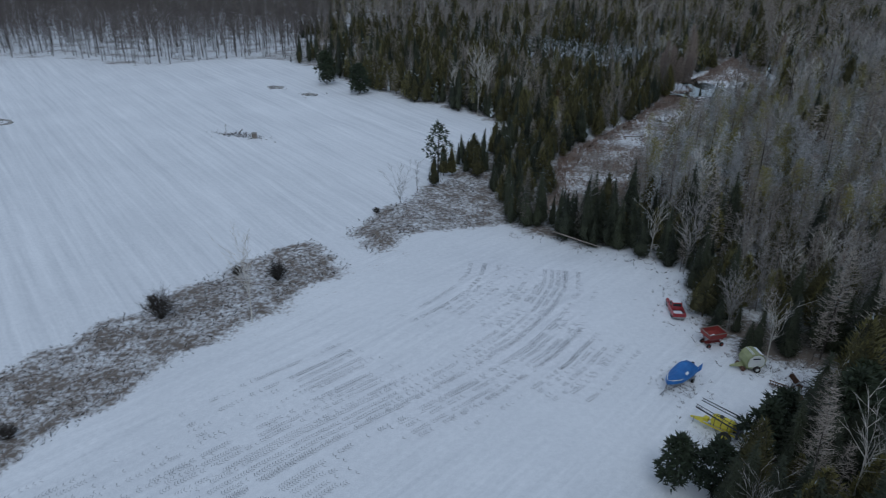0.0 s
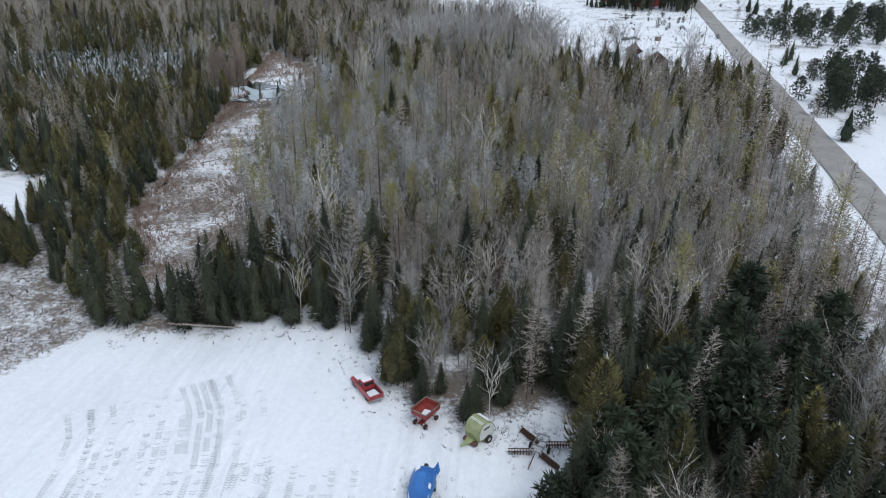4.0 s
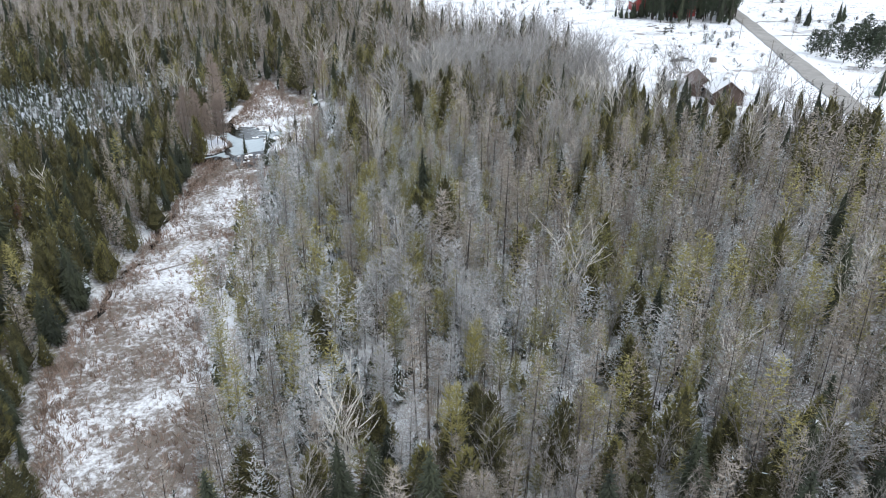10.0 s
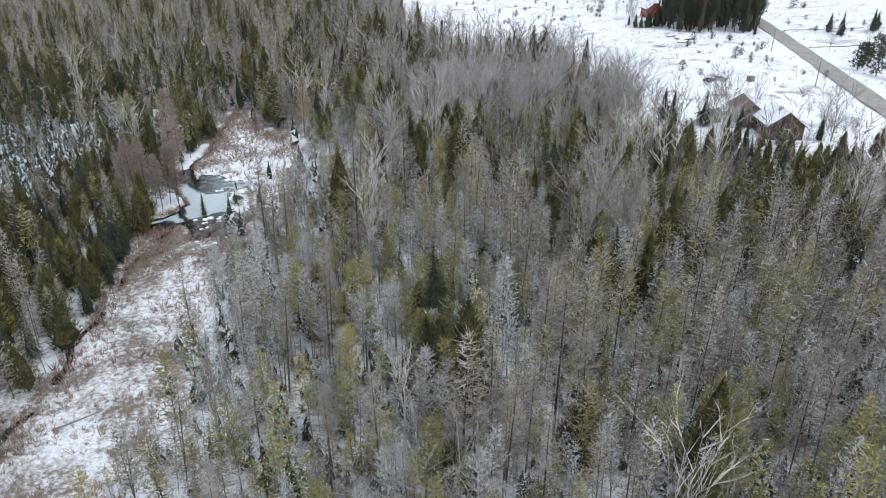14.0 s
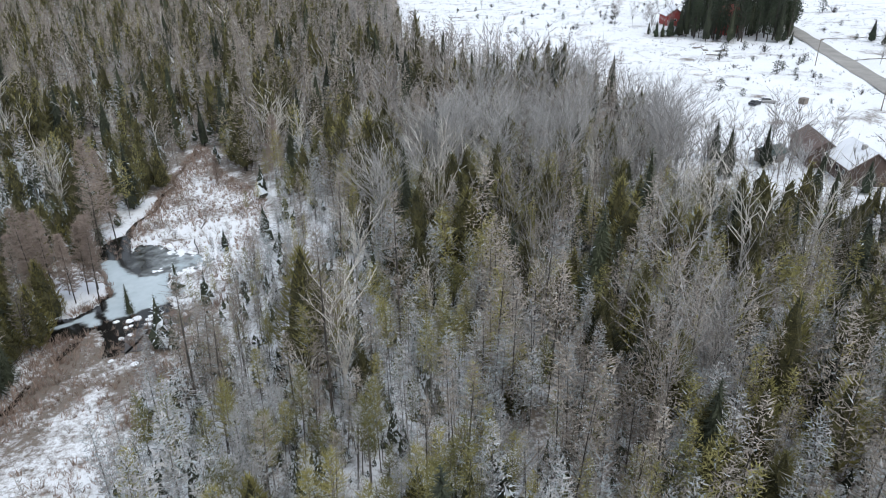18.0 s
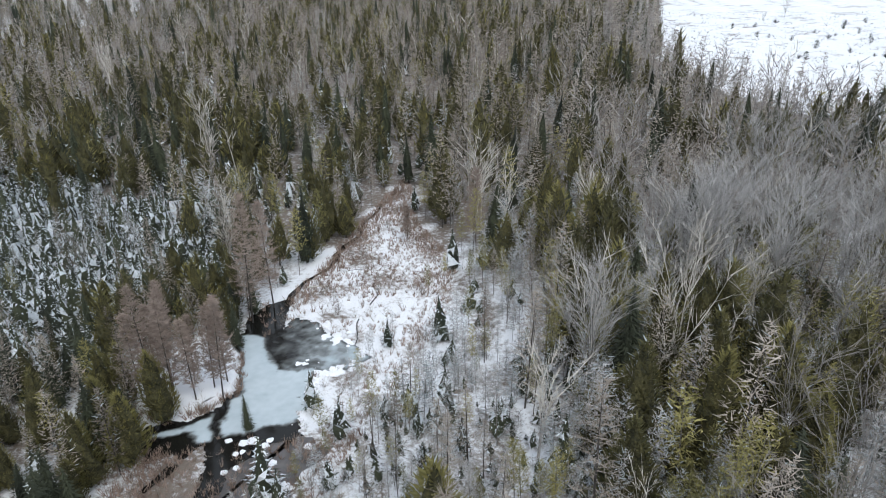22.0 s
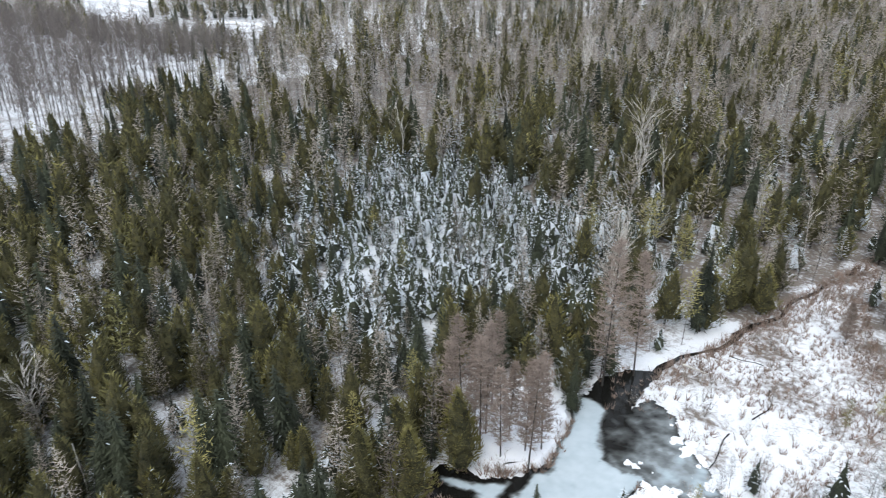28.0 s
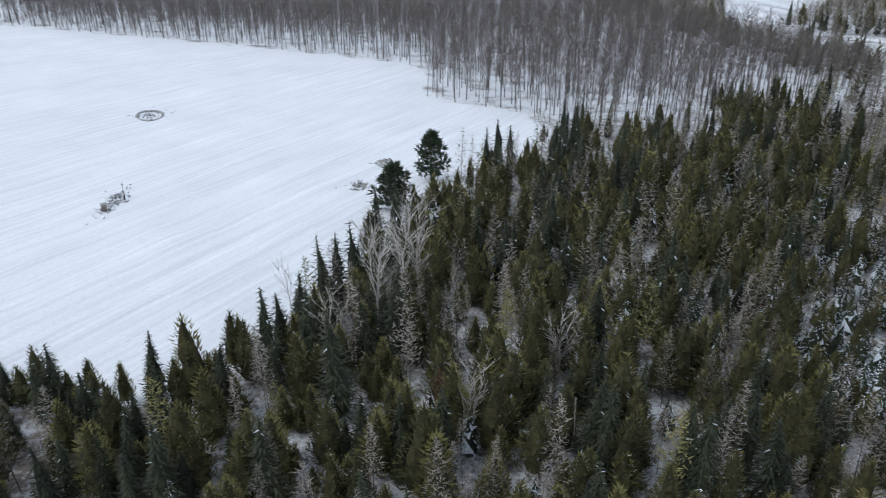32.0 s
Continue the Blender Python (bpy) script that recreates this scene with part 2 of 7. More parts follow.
def mesh_from(name, v, f, m, mats, tone=None):
    me = bpy.data.meshes.new(name)
    me.vertices.add(len(v))
    me.vertices.foreach_set("co", np.ascontiguousarray(v, np.float32).ravel())
    me.loops.add(len(f) * 3)
    me.loops.foreach_set("vertex_index", np.ascontiguousarray(f, np.int32).ravel())
    me.polygons.add(len(f))
    me.polygons.foreach_set("loop_start", np.arange(0, len(f) * 3, 3, dtype=np.int32))
    me.polygons.foreach_set("material_index", np.ascontiguousarray(m, np.int32))
    if tone is not None:
        me.attributes.new("tone", "FLOAT", "POINT").data.foreach_set("value", np.ascontiguousarray(tone, np.float32))
    for q in mats:
        me.materials.append(q)
    me.update(calc_edges=True)
    return me


# ---------------------------------------------------------------- plants, one metre-true template each
def conifer(h, r, rows, cols, sprays, size, snow, blunt, foot, tiers, out, rise, inner):
    """A dense evergreen: an uneven mass of foliage with many small sprays standing out of it."""
    t, c = Buf(), Buf()
    lean = Vector((RND.uniform(-0.03, 0.03) * h, RND.uniform(-0.03, 0.03) * h, 0))
    t.tube((0, 0, -0.2), lean + Vector((0, 0, h * 0.92)), 0.014 * h + 0.03, 0.015, 5)
    lobes = [(RND.uniform(0, 6.283), RND.uniform(0.08, 0.26)) for _ in range(3)]
    low, high = foot, 0.98

    def girth(k, a):
        q = r * (1 - k) ** blunt * min(1.0, 0.6 + 2.6 * k)
        if tiers:
            q *= 1.1 - 0.32 * ((k * tiers + 0.06 * math.sin(3 * a)) % 1.0)
        return q * (1 + sum(g * math.cos(n * a + o + 2.5 * k * n) for n, (o, g) in enumerate(lobes, 1)) * 0.6)

    rings = []
    for i in range(rows):
        k = i / rows
        rings.append([])
        for j in range(cols):
            a = 6.283 * (j + 0.5 * (i % 2)) / cols
            q = girth(k, a) * RND.uniform(0.45, 0.82)
            rings[-1].append(lean * k + Vector((math.cos(a) * q, math.sin(a) * q, h * (low + (high - 0.06 - low) * max(0.0, k + RND.uniform(-0.5, 0.4) / rows)))))
    for lo, hi in zip(rings, rings[1:]):
        for j in range(cols):
            n = (j + 1) % cols
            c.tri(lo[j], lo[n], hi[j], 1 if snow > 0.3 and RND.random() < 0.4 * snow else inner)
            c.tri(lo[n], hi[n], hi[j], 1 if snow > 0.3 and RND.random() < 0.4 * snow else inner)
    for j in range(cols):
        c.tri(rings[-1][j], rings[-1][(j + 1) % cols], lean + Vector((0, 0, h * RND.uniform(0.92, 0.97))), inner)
    for i in range(sprays):
        k, a = 1 - (1 - (i + RND.random()) / sprays) ** 0.62, i * 2.39996 + RND.uniform(-0.5, 0.5)
        way, side = Vector((math.cos(a), math.sin(a), 0)), Vector((-math.sin(a), math.cos(a), 0))
        p = way * girth(k, a) * RND.uniform(0.72, 1.08) + lean * k + Vector((0, 0, h * (low + (high - low) * k)))
        m = 1 if RND.random() < snow else 0
        s = size * RND.uniform(0.6, 1.25) * (0.8 if m else 1.0)
        side = (side + way * RND.uniform(-0.5, 0.5) + Vector((0, 0, RND.uniform(-0.3, 0.3)))).normalized()
        d = (way * RND.uniform(*out) + Vector((0, 0, RND.uniform(*rise)))).normalized()
        c.tri(p - d * s * 0.4 - side * s * 0.17, p - d * s * 0.25 + side * s * 0.17, p + d * s * 0.7 + side * s * RND.uniform(-0.2, 0.2), m)
    c.tri(lean + Vector((-0.07, 0, h * 0.88)), lean + Vector((0.07, 0, h * 0.88)), lean + Vector((0, 0, h * 1.02)))
    return t, c


def spruce(h, r, sprays, size, snow=0.0, rows=7, cols=7):
    """A pointed conifer in drooping tiers."""
    return conifer(h, r, rows, cols, sprays, size, snow, 0.95, 0.04, h / 0.75, (0.7, 1.0), (-0.45, 0.3), 0)


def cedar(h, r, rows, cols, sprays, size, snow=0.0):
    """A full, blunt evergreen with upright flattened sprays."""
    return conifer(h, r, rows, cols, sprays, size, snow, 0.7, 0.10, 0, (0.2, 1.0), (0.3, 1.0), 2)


def fluff(h, r, base, bits, size, w, snow=0.0, cone=0.7):
    """A distant slender crown: short stubby twigs scattered through its volume."""
    t, c = Buf(), Buf()
    lean = Vector((RND.uniform(-0.04, 0.04), RND.uniform(-0.04, 0.04), 1.0))
    t.tube((0, 0, -0.2), lean * h * 0.55, 0.004 * h + 0.015, 0.003 * h + 0.01, 3)
    t.tube(lean * h * 0.55, lean * h * 0.94, 0.003 * h + 0.01, 0.008, 3)
    for i in range(bits):
        k, a = (i + RND.random()) / bits, i * 2.4 + RND.uniform(-0.7, 0.7)
        k = 1 - (1 - k) ** 0.75
        way = Vector((math.cos(a), math.sin(a), 0))
        reach = r * (1 - k) ** cone * min(1.0, 0.5 + 2.2 * k) + 0.08
        p = lean * h * (base + (0.97 - base) * k) + way * reach * RND.uniform(0.1, 0.9)
        d = way * RND.uniform(0.2, 1.0) + Vector((RND.uniform(-0.7, 0.7), RND.uniform(-0.7, 0.7), RND.uniform(-0.2, 0.9)))
        c.twig(p - d * size * 0.3, p + d * size * RND.uniform(0.4, 0.8), w, 1 if RND.random() < snow else 0)
    return t, c


def plume(h, r, base, limbs, twigs, w, snow=0.0, cone=0.7, rise=(0.35, 1.0), stout=1.0):
    """A slender tree: a bare pole below, above it a feathery crown of fine upswept twigs."""
    t, c = Buf(), Buf()
    lean = Vector((RND.uniform(-0.05, 0.05), RND.uniform(-0.05, 0.05), 1.0))
    t.tube((0, 0, -0.2), lean * h * 0.55, (0.0055 * h + 0.02) * stout, (0.0035 * h + 0.012) * stout, 3)
    t.tube(lean * h * 0.55, lean * h * 0.98, (0.0035 * h + 0.012) * stout, 0.006, 3)
    for i in range(limbs):
        k = (i + RND.random()) / limbs
        b = lean * h * (base + (0.97 - base) * k)
        reach = r * (1 - k) ** cone * min(1.0, 0.5 + 2.2 * k) + 0.1
        a = i * 2.4 + RND.uniform(-0.6, 0.6)
        q = reach * RND.uniform(0.5, 1.12)
        way, side = Vector((math.cos(a), math.sin(a), 0)), Vector((-math.sin(a), math.cos(a), 0))
        tip = b + way * q + Vector((0, 0, q * RND.uniform(*rise)))
        c.twig(b, tip, w * 1.4, 1 if RND.random() < snow else 0)
        for _ in range(twigs):
            p = b.lerp(tip, RND.uniform(0.35, 1.0))
            d = way * RND.uniform(-0.3, 0.9) + side * RND.uniform(-0.9, 0.9) + Vector((0, 0, RND.uniform(-0.3, 0.6) + rise[1] * 0.35))
            c.twig(p, p + d * (0.26 * r + 0.18) * RND.uniform(0.6, 1.3), w, 1 if RND.random() < snow else 0)
    return t, c


def larch(h, r, whorls, boughs, twigs, w, snow=0.0):
    """A bare larch: a straight stem and a haze of fine level branches."""
    t, c = Buf(), Buf()
    t.tube((0, 0, -0.2), (RND.uniform(-0.2, 0.2), RND.uniform(-0.2, 0.2), h), 0.008 * h + 0.015, 0.006, 3)
    for i in range(whorls):
        k = (i + RND.random()) / whorls
        z = h * (0.18 + 0.8 * k)
        reach = r * (1 - k) ** 0.75 * min(1.0, 0.55 + 2.2 * k) + 0.1
        turn = RND.uniform(0, 6.28)
        for j in range(boughs):
            a = turn + 6.283 * (j + RND.uniform(-0.35, 0.35)) / boughs
            q = reach * RND.uniform(0.55, 1.15)
            way = Vector((math.cos(a), math.sin(a), 0))
            base = Vector((0, 0, z))
            tip = base + way * q + Vector((0, 0, q * RND.uniform(-0.12, 0.38)))
            c.twig(base, tip, w * 1.5, 1 if RND.random() < snow else 0)
            for _ in range(twigs):
                p = base.lerp(tip, RND.uniform(0.2, 0.95))
                b = way.lerp(Vector((-way.y, way.x, 0)) * RND.choice((-1, 1)), RND.uniform(0.2, 0.8))
                c.twig(p, p + b * q * RND.uniform(0.2, 0.42) + Vector((0, 0, q * RND.uniform(-0.14, 0.24))), w, 1 if RND.random() < snow else 0)
    return t, c


def bare(h, spread, leaders, limbs, twigs, w, fork=0.3, crook=0.012, sides=4, stout=1.0):
    """A leafless broadleaf: trunk with vase-shaped leaders, and limbs with twigs."""
    t, c = Buf(), Buf()
    base = Vector((0, 0, -0.2))
    top = Vector((RND.uniform(-0.03, 0.03) * h, RND.uniform(-0.03, 0.03) * h, h * fork))
    r0 = (0.0065 * h + 0.015) * stout
    t.tube(base, top, r0, r0 * 0.75, sides)
    for i in range(leaders):
        a = 6.283 * (i + RND.uniform(-0.35, 0.35)) / max(leaders, 1)
        out = spread * (0.12 if i == 0 else RND.uniform(0.4, 1.0))
        way = Vector((math.cos(a), math.sin(a), 0))
        foot = top * RND.uniform(0.7, 1.0)
        goal = top * 0.5 + way * out
        goal.z = h * RND.uniform(0.8, 1.0)
        bend = foot + way * out * 0.4 + Vector((0, 0, 0.5 * (goal.z - foot.z)))
        p, r = foot, r0 * 0.48
        for s in range(3):
            k = (s + 1) / 3
            e = foot * (1 - k) ** 2 + bend * (2 * k * (1 - k)) + goal * k * k
            e += Vector((RND.uniform(-1, 1), RND.uniform(-1, 1), RND.uniform(-0.3, 0.3))) * crook * h
            t.tube(p, e, r, r * 0.6, 3)
            d0 = (e - p).normalized()
            for _ in range(limbs):
                b = p.lerp(e, RND.uniform(0.1, 1))
                ang = RND.uniform(0, 6.283)
                ln = h * RND.uniform(0.1, 0.24)
                d = (d0 + (Vector((math.cos(ang), math.sin(ang), 0)) + way * 0.3) * RND.uniform(0.35, 1.0)).normalized()
                f = b + d * ln
                c.twig(b, f, w * 1.7)
                for _ in range(twigs):
                    g = b.lerp(f, RND.uniform(0.2, 1))
                    dd = (d + Vector((RND.uniform(-1, 1), RND.uniform(-1, 1), RND.uniform(-0.1, 0.6))) * 0.5).normalized()
                    c.twig(g, g + dd * ln * RND.uniform(0.35, 0.75), w)
            p, r = e, r * 0.6
    return t, c


def hardwood(h, r, twigs, w):
    """A tall straight forest tree: bare bole and a brown haze of twigs."""
    t, c = Buf(), Buf()
    t.tube((0, 0, -0.2), (RND.uniform(-0.4, 0.4), RND.uniform(-0.4, 0.4), h * 0.9), 0.009 * h + 0.03, 0.03, 3)
    for _ in range(twigs):
        k, a = RND.uniform(0.42, 0.92), RND.uniform(0, 6.283)
        q = r * RND.uniform(0.5, 1.1)
        b = Vector((math.cos(a) * q * 0.15, math.sin(a) * q * 0.15, h * k))
        c.twig(b, b + Vector((math.cos(a) * q, math.sin(a) * q, q * RND.uniform(0.7, 1.6))), w)
    return t, c


def pine(h, r, clumps, blades, bole=0.25):
    """A full pine: whorled limbs that end in round tufts of needles."""
    t, c = Buf(), Buf()
    t.tube((0, 0, -0.2), (0, 0, h * 0.95), 0.016 * h + 0.04, 0.03, 6)
    for i in range(clumps):
        k = (i + RND.random()) / clumps
        z = h * (bole + (0.97 - bole) * k)
        reach = r * min(1.0, 1.35 * (1 - k) ** 0.6) * min(1.0, 0.6 + 1.6 * k) * RND.uniform(0.35, 1.05)
        a = i * 2.4 + RND.uniform(-0.5, 0.5)
        p = Vector((math.cos(a) * reach, math.sin(a) * reach, z + 0.1 * reach))
        t.tube((0, 0, z - 0.15 * reach), p, 0.03, 0.012, 3)
        s = r * RND.uniform(0.26, 0.42)
        for _ in range(blades):
            d = Vector((RND.uniform(-1, 1), RND.uniform(-1, 1), RND.uniform(-0.35, 0.9))).normalized()
            e = d.cross(Vector((RND.uniform(-1, 1), RND.uniform(-1, 1), RND.uniform(-1, 1)))).normalized() * s * 0.17
            q = p + d * s * RND.uniform(0.25, 0.6)
            c.tri(q - e, q + e, q + d * s * 0.85)
    return t, c


def tuft(h, r, blades, w, snow=0.0):
    c = Buf()
    for _ in range(blades):
        a, o = RND.uniform(0, 6.283), RND.uniform(0, r * 0.5)
        b = Vector((math.cos(a) * o, math.sin(a) * o, -0.03))
        c.twig(b, b + Vector((math.cos(a) * r * RND.uniform(0.2, 1), math.sin(a) * r * RND.uniform(0.2, 1), h * RND.uniform(0.5, 1))), w, 1 if RND.random() < snow else 0)
    return Buf(), c


def shrub(h, r, stems, twigs, w, snow=0.1):
    c = Buf()
    for _ in range(stems):
        a, q = RND.uniform(0, 6.283), RND.uniform(0.05, 1) ** 0.6
        e = Vector((math.cos(a) * r * q, math.sin(a) * r * q, h * math.sqrt(1 - 0.85 * q * q) * RND.uniform(0.6, 1)))
        c.twig((0, 0, -0.05), e, w * 1.7)
        for _ in range(twigs):
            b = e * RND.uniform(0.35, 0.95)
            c.twig(b, b + Vector((RND.uniform(-1, 1), RND.uniform(-1, 1), RND.uniform(0, 1.2))) * h * 0.22, w, 1 if RND.random() < snow else 0)
    return Buf(), c


def joined(both):
    """Trunk (slot 0) and crown (slots 1 and 2) in one set of arrays."""
    (v, f, m), (cv, cf, cm) = both[0].arrays(), both[1].arrays()
    return np.concatenate([v, cv]), np.concatenate([f, cf + len(v)]), np.concatenate([m, cm + 1])


def woods(name, templates, x, y, size, mats, label, category, seed, sink=0.0, tilt=0.03):
    """Many plants that nobody could count, as one mesh of kind stuff."""
    r = np.random.RandomState(seed)
    pick = r.randint(0, len(templates), len(x))
    z = height(x, y) - sink
    V, F, M, T = [], [], [], []
    count = 0
    for k, both in enumerate(templates):
        v, f, m = joined(both)
        i = np.nonzero(pick == k)[0]
        if not len(i):
            continue
        a, s = r.uniform(0, 6.283, len(i)), size[i]
        lx, ly = r.normal(0, tilt, len(i)), r.normal(0, tilt, len(i))
        ca, sa = np.cos(a)[:, None], np.sin(a)[:, None]
        wide = s * r.uniform(0.88, 1.12, len(i))
        px, py, pz = v[None, :, 0] * wide[:, None], v[None, :, 1] * wide[:, None], v[None, :, 2] * s[:, None]
        q = np.empty((len(i), len(v), 3), np.float32)
        q[..., 0] = px * ca - py * sa + lx[:, None] * pz + x[i][:, None]
        q[..., 1] = px * sa + py * ca + ly[:, None] * pz + y[i][:, None]
        q[..., 2] = pz + z[i][:, None]
        V.append(q.reshape(-1, 3))
        F.append((f[None] + (count + np.arange(len(i)) * len(v))[:, None, None]).reshape(-1, 3))
        M.append(np.tile(m, len(i)))
        T.append(np.repeat(r.uniform(0, 1, len(i)), len(v)))
        count += len(i) * len(v)
    if not V:
        return None
    me = mesh_from(name, np.concatenate(V), np.concatenate(F), np.concatenate(M), mats, np.concatenate(T))
    return tagged(new(name, me), label, category, kind="stuff")


def single(name, both, mats, crown="crown"):
    """A plant that is a thing of its own: an empty with trunk and crown."""
    root = new(name)
    for key, buf, ms in (("trunk", both[0], mats[:1]), (crown, both[1], mats[1:])):
        v, f, m = buf.arrays()
        if len(v):
            new(key, mesh_from(key, v, f, m, ms)).parent = root
    return root


def plant(protos, spots, group, seed, tilt=2.0):
    """Copies of the prototypes at (x, y, size); the first of each is moved itself."""
    r = random.Random(seed)
    used = set()
    for k, (x, y, s) in enumerate(spots):
        proto = protos[k % len(protos)]
        m = pose(x, y, float(height(x, y)), r.uniform(-tilt, tilt), r.uniform(-tilt, tilt), r.uniform(0, 360))
        if proto in used:
            ob = copy_thing(proto, m)
        else:
            used.add(proto)
            ob = proto
            ob.matrix_basis = m
        ob.scale = (s * r.uniform(0.9, 1.1), s * r.uniform(0.9, 1.1), s)
        tagged(ob, group=group)
    for proto in protos:
        if proto not in used:
            for o in (*proto.children_recursive, proto):
                bpy.data.objects.remove(o)


# ---------------------------------------------------------------- ground
def ground_material():
    """Snow over dead grass, litter and soil; 'cover' says how much growth shows through."""
    m = bpy.data.materials.new("snowy_ground")
    m.use_nodes = True
    n, l = m.node_tree.nodes, m.node_tree.links
    b = n["Principled BSDF"]
    b.inputs["Roughness"].default_value = 0.75
    co = n.new("ShaderNodeTexCoord")
    tone = n.new("ShaderNodeAttribute")
    tone.attribute_name = "cover"
    rows = n.new("ShaderNodeAttribute")
    rows.attribute_name = "furrow"

    def noise_at(scale, detail=5.0, rough=0.6, vector=None):
        q = n.new("ShaderNodeTexNoise")
        q.inputs["Scale"].default_value, q.inputs["Detail"].default_value, q.inputs["Roughness"].default_value = scale, detail, rough
        l.new(vector or co.outputs["Object"], q.inputs["Vector"])
        return q.outputs[0]

    def calc(op, a, c, d=0.0):
        q = n.new("ShaderNodeMath")
        q.operation = op
        for k, value in enumerate((a, c, d)):
            if isinstance(value, (int, float)):
                q.inputs[k].default_value = value
            else:
                l.new(value, q.inputs[k])
        return q.outputs[0]

    def blend(f, a, c):
        q = n.new("ShaderNodeMix")
        q.data_type, q.clamp_factor = "RGBA", True
        l.new(f, q.inputs[0])
        for k, value in ((6, a), (7, c)):
            if isinstance(value, tuple):
                q.inputs[k].default_value = (*value, 1)
            else:
                l.new(value, q.inputs[k])
        return q.outputs[2]

    coarse, mid, fine, grit = noise_at(0.05), noise_at(0.35), noise_at(1.6), noise_at(6.0, 4)
    # drill rows across the far field, scuffs along the work in the near one
    def streaks(angle, long, wide):
        turn = n.new("ShaderNodeMapping")
        turn.vector_type = "TEXTURE"
        turn.inputs["Rotation"].default_value = (0, 0, radians(angle))
        turn.inputs["Scale"].default_value = (long, wide, 10)
        l.new(co.outputs["Object"], turn.inputs["Vector"])
        return calc("SUBTRACT", noise_at(1.0, 4, 0.65, turn.outputs[0]), 0.5)

    worked = n.new("ShaderNodeAttribute")
    worked.attribute_name = "worked"
    drill = calc("ADD", calc("MULTIPLY", streaks(145, 40, 1.1), calc("MULTIPLY", rows.outputs["Fac"], 0.45)), calc("MULTIPLY", streaks(66, 12, 0.9), calc("MULTIPLY", worked.outputs["Fac"], 0.28)))
    mess = calc("ADD", calc("MULTIPLY", mid, 0.45), calc("ADD", calc("MULTIPLY", fine, 0.6), calc("MULTIPLY", grit, 0.35)))
    # from 0 (all snow) to 1 (all growth)
    show = calc("MULTIPLY_ADD", calc("ADD", mess, calc("MULTIPLY_ADD", tone.outputs["Fac"], 0.62, -1.0)), 5.0, 0.0)
    show = calc("ADD", show, calc("MULTIPLY", drill, 2.2))
    litter = blend(grit, (0.072, 0.058, 0.048), (0.24, 0.20, 0.165))
    thin = calc("ADD", calc("MULTIPLY_ADD", drill, 2.6, 0.35), calc("ADD", calc("MULTIPLY", coarse, 0.5), calc("MULTIPLY_ADD", fine, 0.5, -0.25)))
    thin = calc("ADD", thin, calc("MULTIPLY_ADD", noise_at(11.0, 2), 0.9, -0.45))
    snow = blend(thin, (0.52, 0.54, 0.57), (0.88, 0.89, 0.91))
    l.new(blend(show, snow, litter), b.inputs["Base Color"])
    bp = n.new("ShaderNodeBump")
    bp.inputs["Strength"].default_value, bp.inputs["Distance"].default_value = 0.5, 0.12
    l.new(calc("ADD", mess, drill), bp.inputs["Height"])
    l.new(bp.outputs[0], b.inputs["Normal"])
    return m


GROUND = ground_material()


def cover(x, y):
    """How much growth pokes through the snow."""
    c = np.full(np.shape(x), 0.5) + 0.12 * wave(x, y, 15, 70)
    c = np.where((np.asarray(y) > 270) & (np.asarray(x) > -140), 0.82, c)
    c = np.where((np.asarray(x) > 34) & (np.asarray(y) > 195) & (np.asarray(y) < 270), np.where(inside(x, y, THIN_EDGE), 0.6 + 0.15 * wave(x, y, 8, 13), 0.6), c)
    c = np.where((np.asarray(x) < -4) & (np.asarray(y) < 262) & (np.asarray(x) > -140), np.where(np.asarray(y) < 165, 0.75, 0.64), c)
    c = np.where(inside(x, y, CLEARING) | (from_road(x, y) > 0), 0.36 + 0.14 * wave(x, y, 32, 5) + 0.16 * wave(x, y, 11, 6), c)
    c = np.where(inside(x, y, FAR_FIELD), 0.04, c)
    c = np.where(inside(x, y, NEAR_FIELD), 0.06 + 0.05 * wave(x, y, 18, 7), c)
    edge = far_from(x, y, NEAR_FIELD, True)
    c = np.where(inside(x, y, NEAR_FIELD) & (edge < 5) & (y > 60), 0.34, c)
    c = np.where(inside(x, y, STRIP_A) | inside(x, y, STRIP_B), 0.72, c)
    c = np.where(inside(x, y, LANE), 0.12, c)
    marsh = inside(x, y, MARSH)
    c = np.where(marsh, np.where(np.asarray(y) < 168, 0.70, 0.64) + 0.16 * wave(x, y, 14, 9), c)
    c = np.where(marsh & (y > 228), np.where(np.asarray(y) > 254, 0.54, 0.42) + 0.2 * wave(x, y, 9, 10), c)
    c = np.where(marsh & (np.hypot(x - 12, (y - 215) * 1.2) < 10), 0.82 + 0.2 * wave(x, y, 5, 19), c)
    c = np.where(inside(x, y, ISLAND), 0.25, c)
    c = np.where(inside(x, y, GLADE), 0.36, c)
    c = np.where(np.abs(from_road(x, y)) < 9, 0.12 + 0.1 * wave(x, y, 12, 4), c)
    c = np.where(inside(x, y, [(30, 106), (50, 106), (60, 150), (50, 200), (12, 200), (8, 150)]), 0.48 + 0.12 * wave(x, y, 9, 14), c)
    c = np.where((np.asarray(x) > 50) & (np.asarray(y) > 80) & (np.asarray(y) < 200) & (from_road(x, y) < -9), 0.72 + 0.1 * wave(x, y, 10, 15), c)
    c = np.where((np.asarray(x) > 15) & (np.asarray(x) < 62) & (np.asarray(y) < 104) & ~inside(x, y, NEAR_FIELD) & (from_road(x, y) < -9), np.where(np.asarray(y) < 84, 0.85, 0.55), c)
    return c


